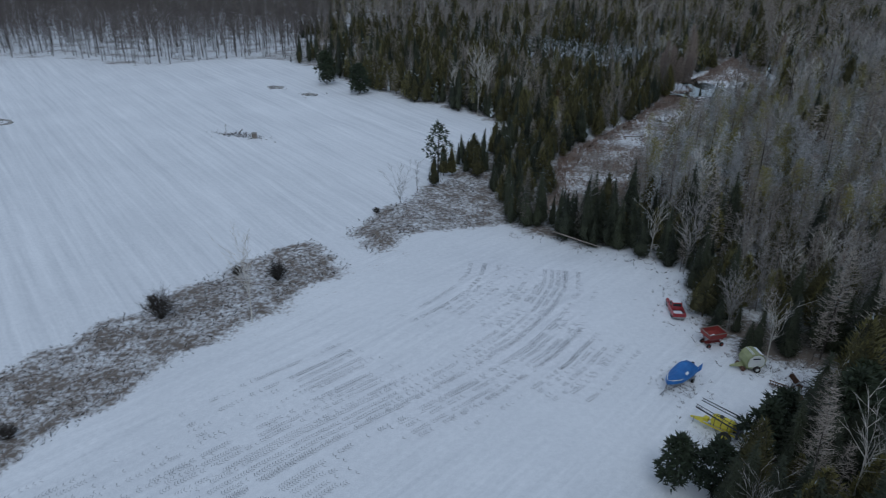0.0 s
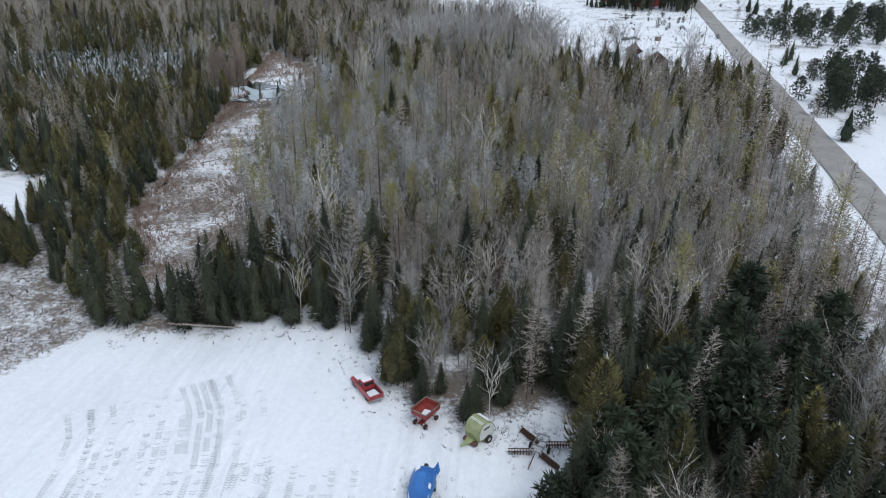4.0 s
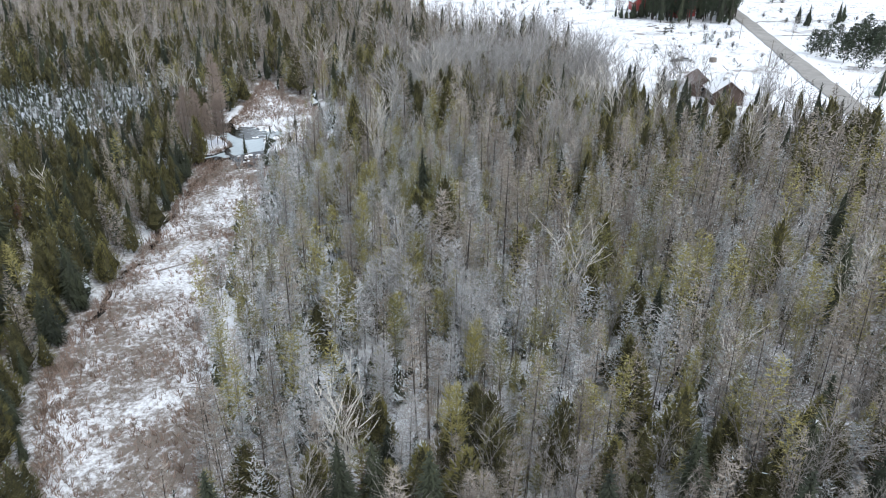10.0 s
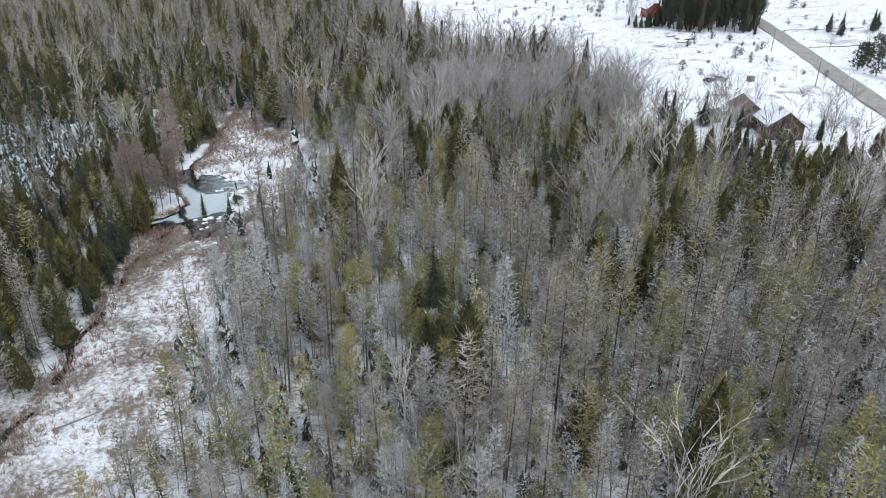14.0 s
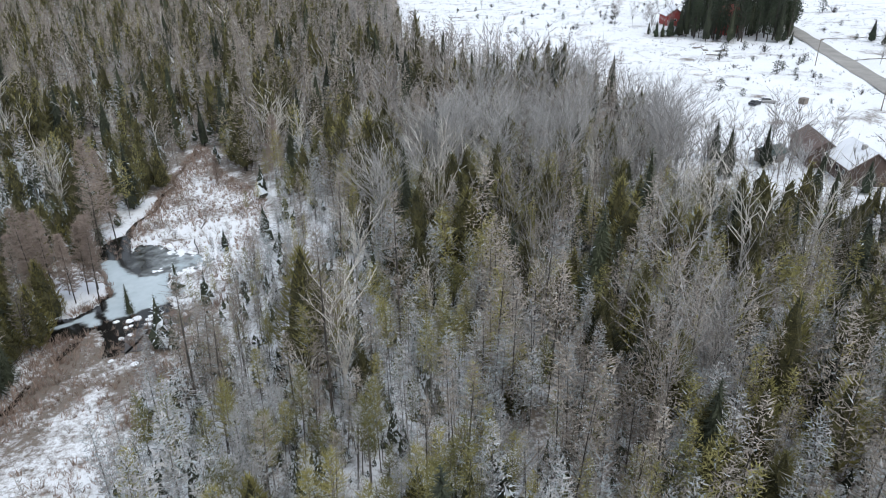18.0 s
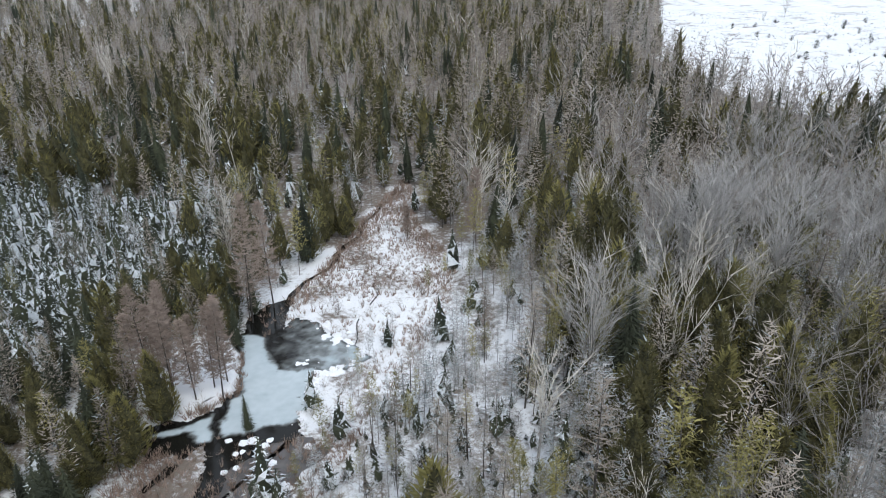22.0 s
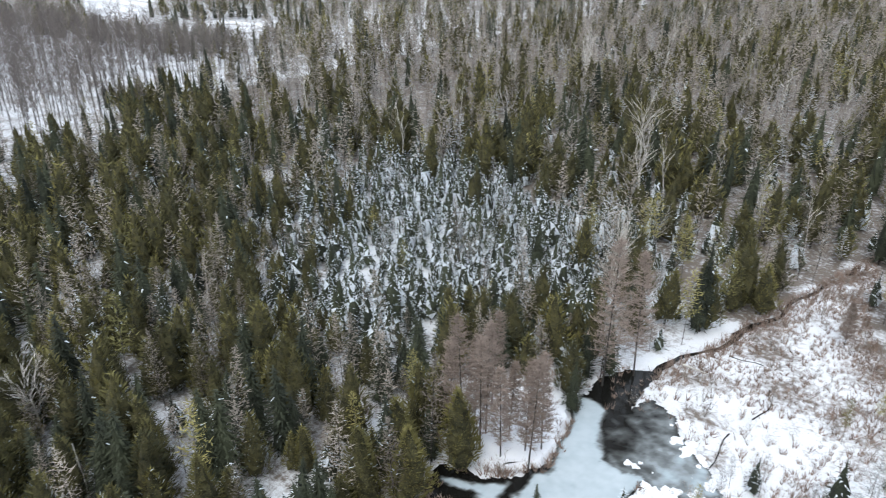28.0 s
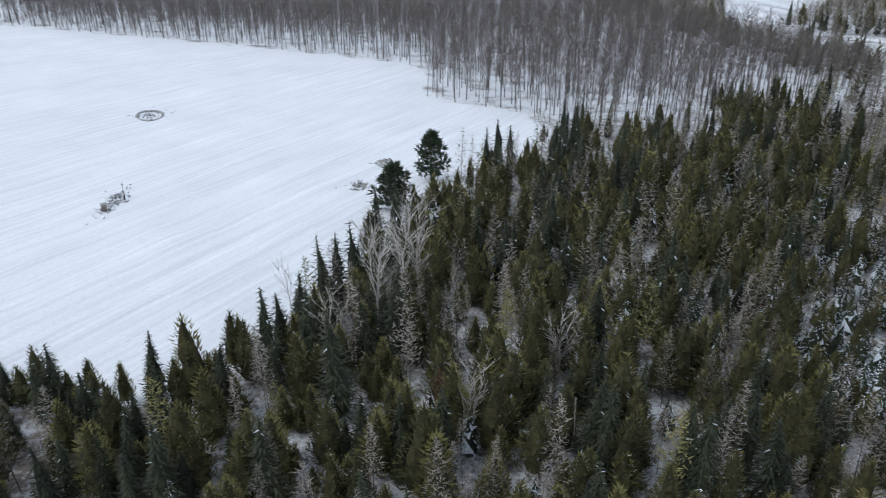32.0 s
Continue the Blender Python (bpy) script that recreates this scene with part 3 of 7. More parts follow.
def grid_mesh(x0, x1, y0, y1, step):
    nx, ny = int(round((x1 - x0) / step)) + 1, int(round((y1 - y0) / step)) + 1
    gx, gy = np.meshgrid(np.linspace(x0, x1, nx), np.linspace(y0, y1, ny))
    i = np.arange(nx * ny).reshape(ny, nx)
    a, b, c, d = i[:-1, :-1].ravel(), i[:-1, 1:].ravel(), i[1:, 1:].ravel(), i[1:, :-1].ravel()
    return gx.ravel(), gy.ravel(), np.concatenate([np.stack([a, b, c], 1), np.stack([a, c, d], 1)])


# one sheet: fine squares where the place is seen, long outer cells to the horizon
def lines(lo, hi, step, out):
    inner = np.arange(lo, hi + 0.1, step)
    return np.concatenate([[lo - out, lo - out * 0.3, lo - out * 0.06], inner, [hi + out * 0.06, hi + out * 0.3, hi + out]])


gx1, gy1 = lines(-345, 345, 2.9, 3000), lines(-70, 600, 2.9, 3000)
gx, gy = np.meshgrid(gx1, gy1)
gi = np.arange(gx.size).reshape(gx.shape)
ga, gb, gc, gd = gi[:-1, :-1].ravel(), gi[:-1, 1:].ravel(), gi[1:, 1:].ravel(), gi[1:, :-1].ravel()
gx, gy = gx.ravel(), gy.ravel()
POND = [(4.1, 225.7), (4.1, 226.8), (6.5, 227.2), (8.6, 228.0), (10.3, 228.8), (11.1, 230.2), (11.5, 231.6), (12.7, 232.8), (11.1, 238.6), (9.5, 243.3), (10.0, 244.9), (9.5, 248.4), (10.9, 251.4),
        (13.5, 253.7), (14.3, 251.3), (14.2, 248.4), (14.6, 245.1), (15.6, 247.3), (18.8, 246.2), (20.3, 243.5), (22.7, 241.2), (25.7, 239.4), (23.2, 237.5), (19.5, 235.7), (19.7, 232.9), (20.3, 231.3),
        (19.5, 227.8), (20.6, 225.1), (17.5, 223.8), (14.2, 219.6), (13.8, 216.1), (12.6, 216), (12.6, 219.7), (11.7, 223.5), (10.3, 223.7), (9.7, 222.9), (7.5, 222.7), (6.1, 221.7), (4.6, 224.2)]
gz = height(gx, gy)
dip = inside(gx, gy, POND) & ~inside(gx, gy, ISLAND)
gz = np.where(dip, -0.35, gz)
ground = mesh_from("ground", np.stack([gx, gy, gz], 1), np.concatenate([np.stack([ga, gb, gc], 1), np.stack([ga, gc, gd], 1)]), np.zeros(2 * len(ga)), [GROUND])
ground.attributes.new("cover", "FLOAT", "POINT").data.foreach_set("value", cover(gx, gy).astype(np.float32))
ground.attributes.new("furrow", "FLOAT", "POINT").data.foreach_set("value", inside(gx, gy, FAR_FIELD).astype(np.float32))
ground.attributes.new("worked", "FLOAT", "POINT").data.foreach_set("value", (inside(gx, gy, NEAR_FIELD) * np.clip(0.75 + 0.6 * wave(gx, gy, 24, 12), 0.2, 1.2)).astype(np.float32))
ground.polygons.foreach_set("use_smooth", np.ones(len(ground.polygons), bool))
tagged(new("ground", ground), "thin early snow over fields, marsh and forest floor", "ground", kind="structure")

# the road: a cambered strip with a pale worn surface
ASPHALT = material("weathered_asphalt", (0.20, 0.19, 0.178), (0.34, 0.325, 0.30), 0.9, 0.25, bump=0.01, fine=7.0)
bm = bmesh.new()
prev = None
for k in range(0, 190):
    p = ROAD_A + ROAD_WAY * (-380 + k * 6.0)
    side = np.array((ROAD_WAY[1], -ROAD_WAY[0]))
    row = []
    for s, up in ((-ROAD_HALF - 0.5, 0.02), (-ROAD_HALF, 0.14), (0, 0.22), (ROAD_HALF, 0.14), (ROAD_HALF + 0.5, 0.02)):
        q = p + side * (s + (0.12 * math.sin(k * 1.7 + s) if abs(s) > 3 else 0))
        row.append(bm.verts.new((q[0], q[1], float(height(*p)) + 0.18 + up)))
    if prev:
        for i in range(4):
            bm.faces.new((prev[i], prev[i + 1], row[i + 1], row[i]))
    prev = row
tagged(part("road", bm, ASPHALT), "straight grey rural road with worn asphalt surface", "road", kind="structure")

# ---------------------------------------------------------------- where plants grow
R0 = np.random.RandomState(21)
OPEN = [NEAR_FIELD, FAR_FIELD, STRIP_A, STRIP_B, LANE, MARSH, CLEARING, WEST_GAP]


def spots(x0, x1, y0, y1, cell, seed, odds=1.0):
    """Loosely even spots, about one to a cell."""
    r = np.random.RandomState(seed)
    gx, gy = np.meshgrid(np.arange(x0, x1, cell), np.arange(y0, y1, cell))
    x, y = gx.ravel() + r.uniform(0, cell, gx.size), gy.ravel() + r.uniform(0, cell, gx.size)
    keep = r.uniform(0, 1, x.size) < odds
    return x[keep], y[keep]


def wooded(x, y):
    ok = from_road(x, y) < -9.5
    for p in OPEN:
        ok &= ~inside(x, y, p)
    ok &= ~inside(x, y, ISLAND)
    hard = ((x < -150) | (far_from(x, y, [(-128, 228), (-151, 218), (-165, 200), (-220, 195)]) < 45)) & (y < 330 + 0.1 * (x + 150))
    return ok & ~(hard & ~inside(x, y, FAR_FIELD) & (x < -125))


def flight(x, y):
    """Distance on the plan from the line of the glade and the stream, where the trees stand nearest."""
    return far_from(x, y, [(12, 60), (30, 150), (34, 215)])


def seen(x, y):
    """The wedge of land within sight of the walk."""
    return inside(x, y, [(-60, 60), (-420, 0), (-420, 480), (-330, 620), (240, 640), (260, 330), (60, 30), (15, 30)])


def mixture(x, y):
    """Shares of spruce, cedar, larch, bare, birch, pole, dusted fir and slim cedar at each place."""
    n = len(x)
    w = np.tile(np.array([0.06, 0.22, 0.26, 0.14, 0.03, 0.18, 0.05, 0.08]), (n, 1))

    def zone(mask, *shares):
        w[mask] = shares

    d_field = far_from(x, y, NEAR_FIELD, True)
    d_marsh = far_from(x, y, MARSH, True)
    far = y > 290
    zone(far, 0.06, 0.17, 0.50, 0.06, 0.025, 0.08, 0.045, 0.06)
    zone((x > 25) & (y > 95) & (y < 205), 0.01, 0.07, 0.18, 0.03, 0.012, 0.18, 0.13, 0.39)
    zone((x > 60) & (y < 130), 0.03, 0.07, 0.66, 0.12, 0.02, 0.05, 0.0, 0.05)
    zone((x > 4) & (x <= 34) & (y > 125) & (y < 205), 0.0, 0.02, 0.14, 0.04, 0.01, 0.38, 0.22, 0.22)
    zone((x > 62) & (y > 170) & (y < 228), 0.14, 0.42, 0.14, 0.14, 0.04, 0.04, 0.0, 0.08)
    zone((x > 34) & (x < 120) & (y > 205) & (y < 262), 0.06, 0.54, 0.12, 0.04, 0.03, 0.06, 0.06, 0.10)
    zone((x > 90) & (y > 225), 0.04, 0.12, 0.34, 0.44, 0.03, 0.03, 0.0, 0.0)
    zone((x > 60) & (y > 262) & (y < 330), 0.06, 0.14, 0.54, 0.18, 0.02, 0.04, 0.0, 0.02)
    west = x < np.interp(y, STREAM[:, 1], STREAM[:, 0])
    zone(inside(x, y, THIN_EDGE), 0.0, 0.0, 0.22, 0.02, 0.03, 0.48, 0.10, 0.15)
    zone(west & (y < 185), 0.48, 0.42, 0.07, 0.01, 0.01, 0.0, 0.0, 0.01)
    zone(west & (y >= 185) & (y < 290), 0.16, 0.46, 0.20, 0.01, 0.006, 0.02, 0.10, 0.045)
    zone(west & (y >= 185) & (y < 236), 0.22, 0.47, 0.19, 0.0, 0.006, 0.0, 0.07, 0.035)
    zone(west & (x > -75) & (y >= 250) & (y < 345), 0.10, 0.28, 0.22, 0.02, 0.02, 0.06, 0.24, 0.06)
    zone(inside(x, y, GLADE), 0.01, 0.03, 0.02, 0.02, 0.0, 0.08, 0.82, 0.02)
    zone((x < 35) & (d_field < 11) & (y > 60), 0.80, 0.12, 0.04, 0.02, 0.02, 0.0, 0.0, 0.0)
    zone((x >= 15) & (y < 106) & (x < 66), 0.14, 0.22, 0.32, 0.26, 0.04, 0.0, 0.0, 0.02)
    zone((x >= 15) & (y < 84) & (x < 52), 0.66, 0.18, 0.12, 0.03, 0.01, 0.0, 0.0, 0.0)
    zone(west & (d_marsh < 7) & (y < 240), 0.40, 0.50, 0.1, 0.0, 0.0, 0.0, 0.0, 0.0)
    zone(far & west & (x < -70), 0.05, 0.15, 0.40, 0.20, 0.03, 0.10, 0.05, 0.02)
    return w


KINDS = ("spruce", "cedar", "larch", "bare", "birch", "pole", "dusted", "slim")
grow = {k: [] for k in KINDS}
for cell, lo, hi, seed in ((3.4, 0, 70, 1), (3.6, 70, 140, 2), (3.9, 140, 280, 3), (4.4, 280, 520, 4)):
    x, y = spots(-420, 260, 25, 640, cell, seed)
    d = flight(x, y)
    ok = (d >= lo) & (d < hi) & seen(x, y)
    x, y = x[ok], y[ok]
    ok = wooded(x, y)
    x, y = x[ok], y[ok]
    ok = ~inside(x, y, THIN_EDGE) | (R0.uniform(0, 1, len(x)) < 0.22)
    x, y = x[ok], y[ok]
    w = mixture(x, y)
    # neighbours of one kind stand together
    for k in range(8):
        w[:, k] *= np.exp(0.8 * wave(x, y, 16 + 3 * k, 30 + k))
    w = np.cumsum(w / w.sum(1, keepdims=True), 1)
    kind = (R0.uniform(0, 1, len(x))[:, None] > w).sum(1)
    for k, key in enumerate(KINDS):
        grow[key].append(np.stack([x[kind == k], y[kind == k]], 1))
# cedars and spruces fill in west of the marsh
x, y = spots(-95, 8, 108, 262, 3.7, 18)
ok = wooded(x, y) & (x < np.interp(y, STREAM[:, 1], STREAM[:, 0]) - 5) & ~inside(x, y, GLADE)
u = R0.uniform(0, 1, len(x))
u = np.where((y < 165) & (u > 0.62), 0.5, u)
for key, lo, hi in (("cedar", 0, 0.48), ("spruce", 0.48, 0.62), ("larch", 0.62, 0.86), ("dusted", 0.86, 1)):
    grow[key].append(np.stack([x, y], 1)[ok & (u >= lo) & (u < hi)])
# larches close up towards the road
x, y = spots(48, 135, 80, 200, 3.4, 20, 0.7)
ok = wooded(x, y)
u = R0.uniform(0, 1, len(x))
for key, lo, hi in (("larch", 0, 0.6), ("slim", 0.6, 0.82), ("pole", 0.82, 1)):
    grow[key].append(np.stack([x, y], 1)[ok & (u >= lo) & (u < hi)])
# the belt by the near field stands closer
x, y = spots(-40, 75, 30, 112, 2.9, 16)
ok = wooded(x, y) & seen(x, y) & ((x > 14) | (far_from(x, y, NEAR_FIELD, True) < 14))
x, y = x[ok], y[ok]
u = R0.uniform(0, 1, len(x))
u = np.where((x > 20) & ((y > 83) | (x > 50)) & (u < 0.58), 0.78 + 0.38 * u, u)
for key, lo, hi in (("spruce", 0, 0.70), ("cedar", 0.70, 0.80), ("larch", 0.80, 0.94), ("bare", 0.94, 1)):
    grow[key].append(np.stack([x, y], 1)[(u >= lo) & (u < hi)])
# the sunken swamp and the marsh's eastern side: poles and small firs, thinning out to the west
x, y = spots(0, 118, 100, 262, 1.3, 14)
ok = (wooded(x, y) | inside(x, y, MARSH)) & ~inside(x, y, POND) & ~inside(x, y, ISLAND)
x, y = x[ok], y[ok]
away = x - np.interp(y, STREAM[:, 1], STREAM[:, 0])
odds = np.clip((away - 5) / 14, 0, 1) * np.where(y > 238, 0.35, 0.8) * np.clip((120 - away) / 60, 0.0, 1) * np.where(away > 48, 0.55, 1.0) * np.clip((y - 110) / 10, 0, 1) * 0.7
odds = np.where(inside(x, y, THIN_EDGE), odds * 0.95, odds)
ok = R0.uniform(0, 1, len(x)) < odds * (0.7 + 0.4 * wave(x, y, 11, 50))
x, y = x[ok], y[ok]
u = R0.uniform(0, 1, len(x))
u = np.where((x > 55) & (u < 0.2), 0.94, u)
for key, lo, hi in (("pole", 0, 0.46), ("dusted", 0.46, 0.68), ("larch", 0.68, 0.75), ("slim", 0.75, 1)):
    grow[key].append(np.stack([x, y], 1)[(u >= lo) & (u < hi)])
x, y = spots(-75, 6, 232, 312, 1.5, 15)
ok = wooded(x, y) & (R0.uniform(0, 1, len(x)) < np.where(inside(x, y, GLADE), 0.55, 0.6 - far_from(x, y, GLADE, True) / 30))
grow["dusted"].append(np.stack([x[ok], y[ok]], 1))
grow = {k: np.concatenate(v) for k, v in grow.items()}

T_SPRUCE = [[spruce(9.5, 1.9, 900, 0.5, 0.0, 11, 10), spruce(10.5, 2.1, 1000, 0.5, 0.0, 12, 10), spruce(8.0, 1.7, 800, 0.48, 0.0, 10, 10)],
            [spruce(9.0, 1.9, 420, 0.62, 0.008), spruce(10.5, 2.0, 450, 0.64, 0.02), spruce(8.0, 1.7, 380, 0.58, 0.0)], [spruce(9.0, 2.0, 150, 0.9, 0.02, 5, 6), spruce(10.5, 2.1, 160, 0.9, 0.02, 5, 6)], [spruce(9.5, 2.1, 52, 1.3, 0.0, 4, 5)]]
T_CEDAR = [[cedar(8.5, 2.3, 10, 10, 1100, 0.5), cedar(9.5, 2.5, 11, 10, 1200, 0.5, 0.02), cedar(7.0, 2.1, 9, 10, 1000, 0.48)],
           [cedar(8.5, 2.4, 7, 7, 460, 0.62, 0.02), cedar(7.0, 2.3, 6, 7, 430, 0.6, 0.12), cedar(9.5, 2.5, 7, 7, 480, 0.64), cedar(8.0, 2.0, 6, 7, 420, 0.6, 0.04)],
           [cedar(8.5, 2.5, 5, 6, 170, 0.9), cedar(7.0, 2.4, 5, 6, 160, 0.9, 0.08), cedar(9.5, 2.3, 5, 6, 170, 0.9)], [cedar(8.5, 2.7, 4, 4, 62, 1.3), cedar(7.5, 2.6, 4, 4, 58, 1.3), cedar(9.5, 2.4, 4, 4, 62, 1.3)]]
T_LARCH = [[plume(11, 2.1, 0.2, 70, 10, 0.04, 0.04, 0.85, (-0.05, 0.45), 1.3), plume(9.5, 1.9, 0.25, 64, 10, 0.04, 0.06, 0.8, (0.0, 0.5), 1.3), plume(12.5, 2.3, 0.2, 76, 10, 0.04, 0.0, 0.9, (-0.05, 0.4), 1.3)],
           [fluff(10.5, 1.9, 0.2, 380, 0.55, 0.08, 0.03), fluff(8.5, 1.7, 0.22, 330, 0.55, 0.08, 0.05), fluff(12, 2.1, 0.2, 400, 0.55, 0.08, 0.02)],
           [fluff(10.5, 2.1, 0.18, 170, 0.65, 0.13, 0.03), fluff(9.0, 1.9, 0.18, 150, 0.65, 0.13, 0.05), fluff(12.0, 2.3, 0.18, 180, 0.65, 0.13)],
           [fluff(10.5, 2.3, 0.12, 84, 0.85, 0.21), fluff(9, 2.1, 0.12, 78, 0.85, 0.21), fluff(11.5, 2.4, 0.12, 90, 0.85, 0.21)]]
T_SLIM = [[plume(10, 1.5, 0.4, 64, 11, 0.05, 0.05, 0.55), plume(9, 1.4, 0.34, 60, 11, 0.05, 0.08, 0.55), plume(11, 1.7, 0.42, 66, 11, 0.05, 0.03, 0.55)],
          [fluff(10, 1.6, 0.36, 260, 0.55, 0.12, 0.05, 0.5), fluff(9, 1.5, 0.32, 240, 0.55, 0.12, 0.1, 0.5), fluff(11, 1.7, 0.4, 270, 0.55, 0.12, 0.03, 0.5)],
          [fluff(10, 1.7, 0.32, 110, 0.7, 0.17, 0.04, 0.55), fluff(9, 1.6, 0.3, 100, 0.7, 0.17, 0.04, 0.55)], [fluff(10, 1.9, 0.25, 60, 0.85, 0.22, 0.0, 0.6)]]
T_BARE = [[bare(10.5, 2.6, 6, 4, 7, 0.024), bare(12.0, 3.0, 7, 4, 7, 0.024), bare(9.0, 2.2, 6, 4, 7, 0.024)],
          [bare(11.0, 2.6, 5, 3, 2, 0.045), bare(9.5, 2.2, 5, 3, 2, 0.045)], [bare(11, 2.6, 3, 2, 2, 0.09, sides=3), bare(9.5, 2.2, 3, 2, 2, 0.09, sides=3)], [fluff(11, 2.4, 0.3, 60, 1.0, 0.14, 0.0, 0.4), fluff(10, 2.2, 0.3, 56, 1.0, 0.14, 0.0, 0.4)]]
T_BIRCH = [[bare(10.5, 2.6, 5, 3, 3, 0.045, 0.4, 0.03, 5), bare(12, 2.4, 4, 3, 3, 0.045, 0.45, 0.025, 5)],
           [bare(10.5, 2.2, 3, 2, 2, 0.06, 0.45, 0.02)], [bare(10.5, 2.2, 3, 1, 1, 0.09, 0.45, 0.02)], [bare(10.5, 2.2, 2, 1, 1, 0.12, 0.45, 0.02, 3)]]
T_POLE = [[plume(9.5, 1.35, 0.34, 60, 10, 0.045, 0.15, 0.45, (0.3, 1.0)), plume(8.0, 1.25, 0.3, 56, 10, 0.045, 0.22, 0.45, (0.3, 1.0)), plume(11.0, 1.5, 0.4, 62, 10, 0.045, 0.1, 0.45, (0.3, 1.0))],
          [fluff(9.5, 1.4, 0.34, 320, 0.55, 0.095, 0.35, 0.45), fluff(8.0, 1.3, 0.28, 290, 0.55, 0.095, 0.5, 0.45), fluff(11.0, 1.55, 0.4, 340, 0.55, 0.095, 0.2, 0.45), fluff(9.0, 1.1, 0.3, 240, 0.5, 0.09, 0.4, 0.45)],
          [fluff(9.0, 1.6, 0.3, 100, 0.65, 0.15, 0.15, 0.5), fluff(8.0, 1.5, 0.3, 92, 0.65, 0.15, 0.15, 0.5)], [fluff(9.0, 1.8, 0.2, 56, 0.85, 0.2, 0.0, 0.55)]]
T_DUST = [[spruce(3.8, 1.37, 300, 0.34, 0.6, 6, 7), spruce(5.0, 1.62, 380, 0.36, 0.55, 7, 7), spruce(2.8, 1.17, 240, 0.32, 0.65, 5, 7)],
          [spruce(4.6, 1.56, 130, 0.42, 0.7, 5, 5), spruce(3.4, 1.37, 110, 0.4, 0.75, 4, 5), spruce(5.6, 1.76, 140, 0.44, 0.6, 5, 5)], [spruce(4.8, 1.69, 100, 0.52, 0.7, 4, 5), spruce(3.6, 1.43, 90, 0.48, 0.75, 4, 5), spruce(5.8, 1.82, 105, 0.54, 0.6, 4, 5)], [spruce(5.0, 1.82, 40, 0.9, 0.36, 4, 4)]]
# finer ones for the trees under the way
NEAR = {"cedar": [cedar(8.5, 2.2, 8, 8, 720, 0.54, 0.03), cedar(7.0, 2.1, 7, 8, 650, 0.52, 0.2), cedar(9.5, 2.4, 8, 8, 740, 0.55), cedar(8.0, 1.9, 7, 8, 660, 0.52, 0.08)],
        "larch": [fluff(10.5, 1.8, 0.2, 460, 0.5, 0.075, 0.04), fluff(8.5, 1.6, 0.24, 400, 0.5, 0.075, 0.08), fluff(12, 2.0, 0.2, 480, 0.5, 0.075, 0.04)],
        "slim": [fluff(10, 1.6, 0.38, 400, 0.5, 0.1, 0.05, 0.5), fluff(9, 1.5, 0.32, 370, 0.5, 0.1, 0.1, 0.5), fluff(11, 1.75, 0.42, 420, 0.5, 0.1, 0.03, 0.5), fluff(8, 1.45, 0.24, 350, 0.5, 0.1, 0.12, 0.5)]}
SETS = {
    "spruce": (T_SPRUCE, [DARKBARK, SPRUCE, DUST], 170, "spruce_tree", "dark green pointed spruce standing in the winter wood", "spruce tree", "dense dark spruce wood seen from above"),
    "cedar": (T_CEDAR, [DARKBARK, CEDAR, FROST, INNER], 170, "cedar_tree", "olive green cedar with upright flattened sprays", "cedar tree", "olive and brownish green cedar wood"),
    "larch": (T_LARCH, [DARKBARK, LARCH, FROST], 170, "larch_tree", "leafless tan larch with a haze of fine branches", "larch tree", "leafless tan larch wood in winter"),
    "bare": (T_BARE, [GREYBARK, HAZE, SNOW], 120, "bare_tree", "leafless grey broadleaf tree with upswept branches", "tree", "leafless grey broadleaf wood"),
    "birch": (T_BIRCH, [BIRCH, BIRCH, SNOW], 40, "birch_tree", "leafless birch with white trunk and limbs", "birch tree", "scattered white birches among darker trees"),
    "pole": (T_POLE, [POLEBARK, TWIG, FROST], 200, "sapling", "thin leafless grey sapling standing in thin snow", "sapling", "thicket of thin grey leafless saplings"),
    "dusted": (T_DUST, [DARKBARK, SPRUCE, DUST], 120, "young_fir", "young fir dusted with snow in the swamp", "fir tree", "young firs dusted with snow"),
    "slim": (T_SLIM, [POLEBARK, OLIVE, FROST], 120, "slim_cedar", "slender olive cedar with thin feathery crown on bare pole", "cedar tree", "slender olive cedars with thin feathery crowns"),
}
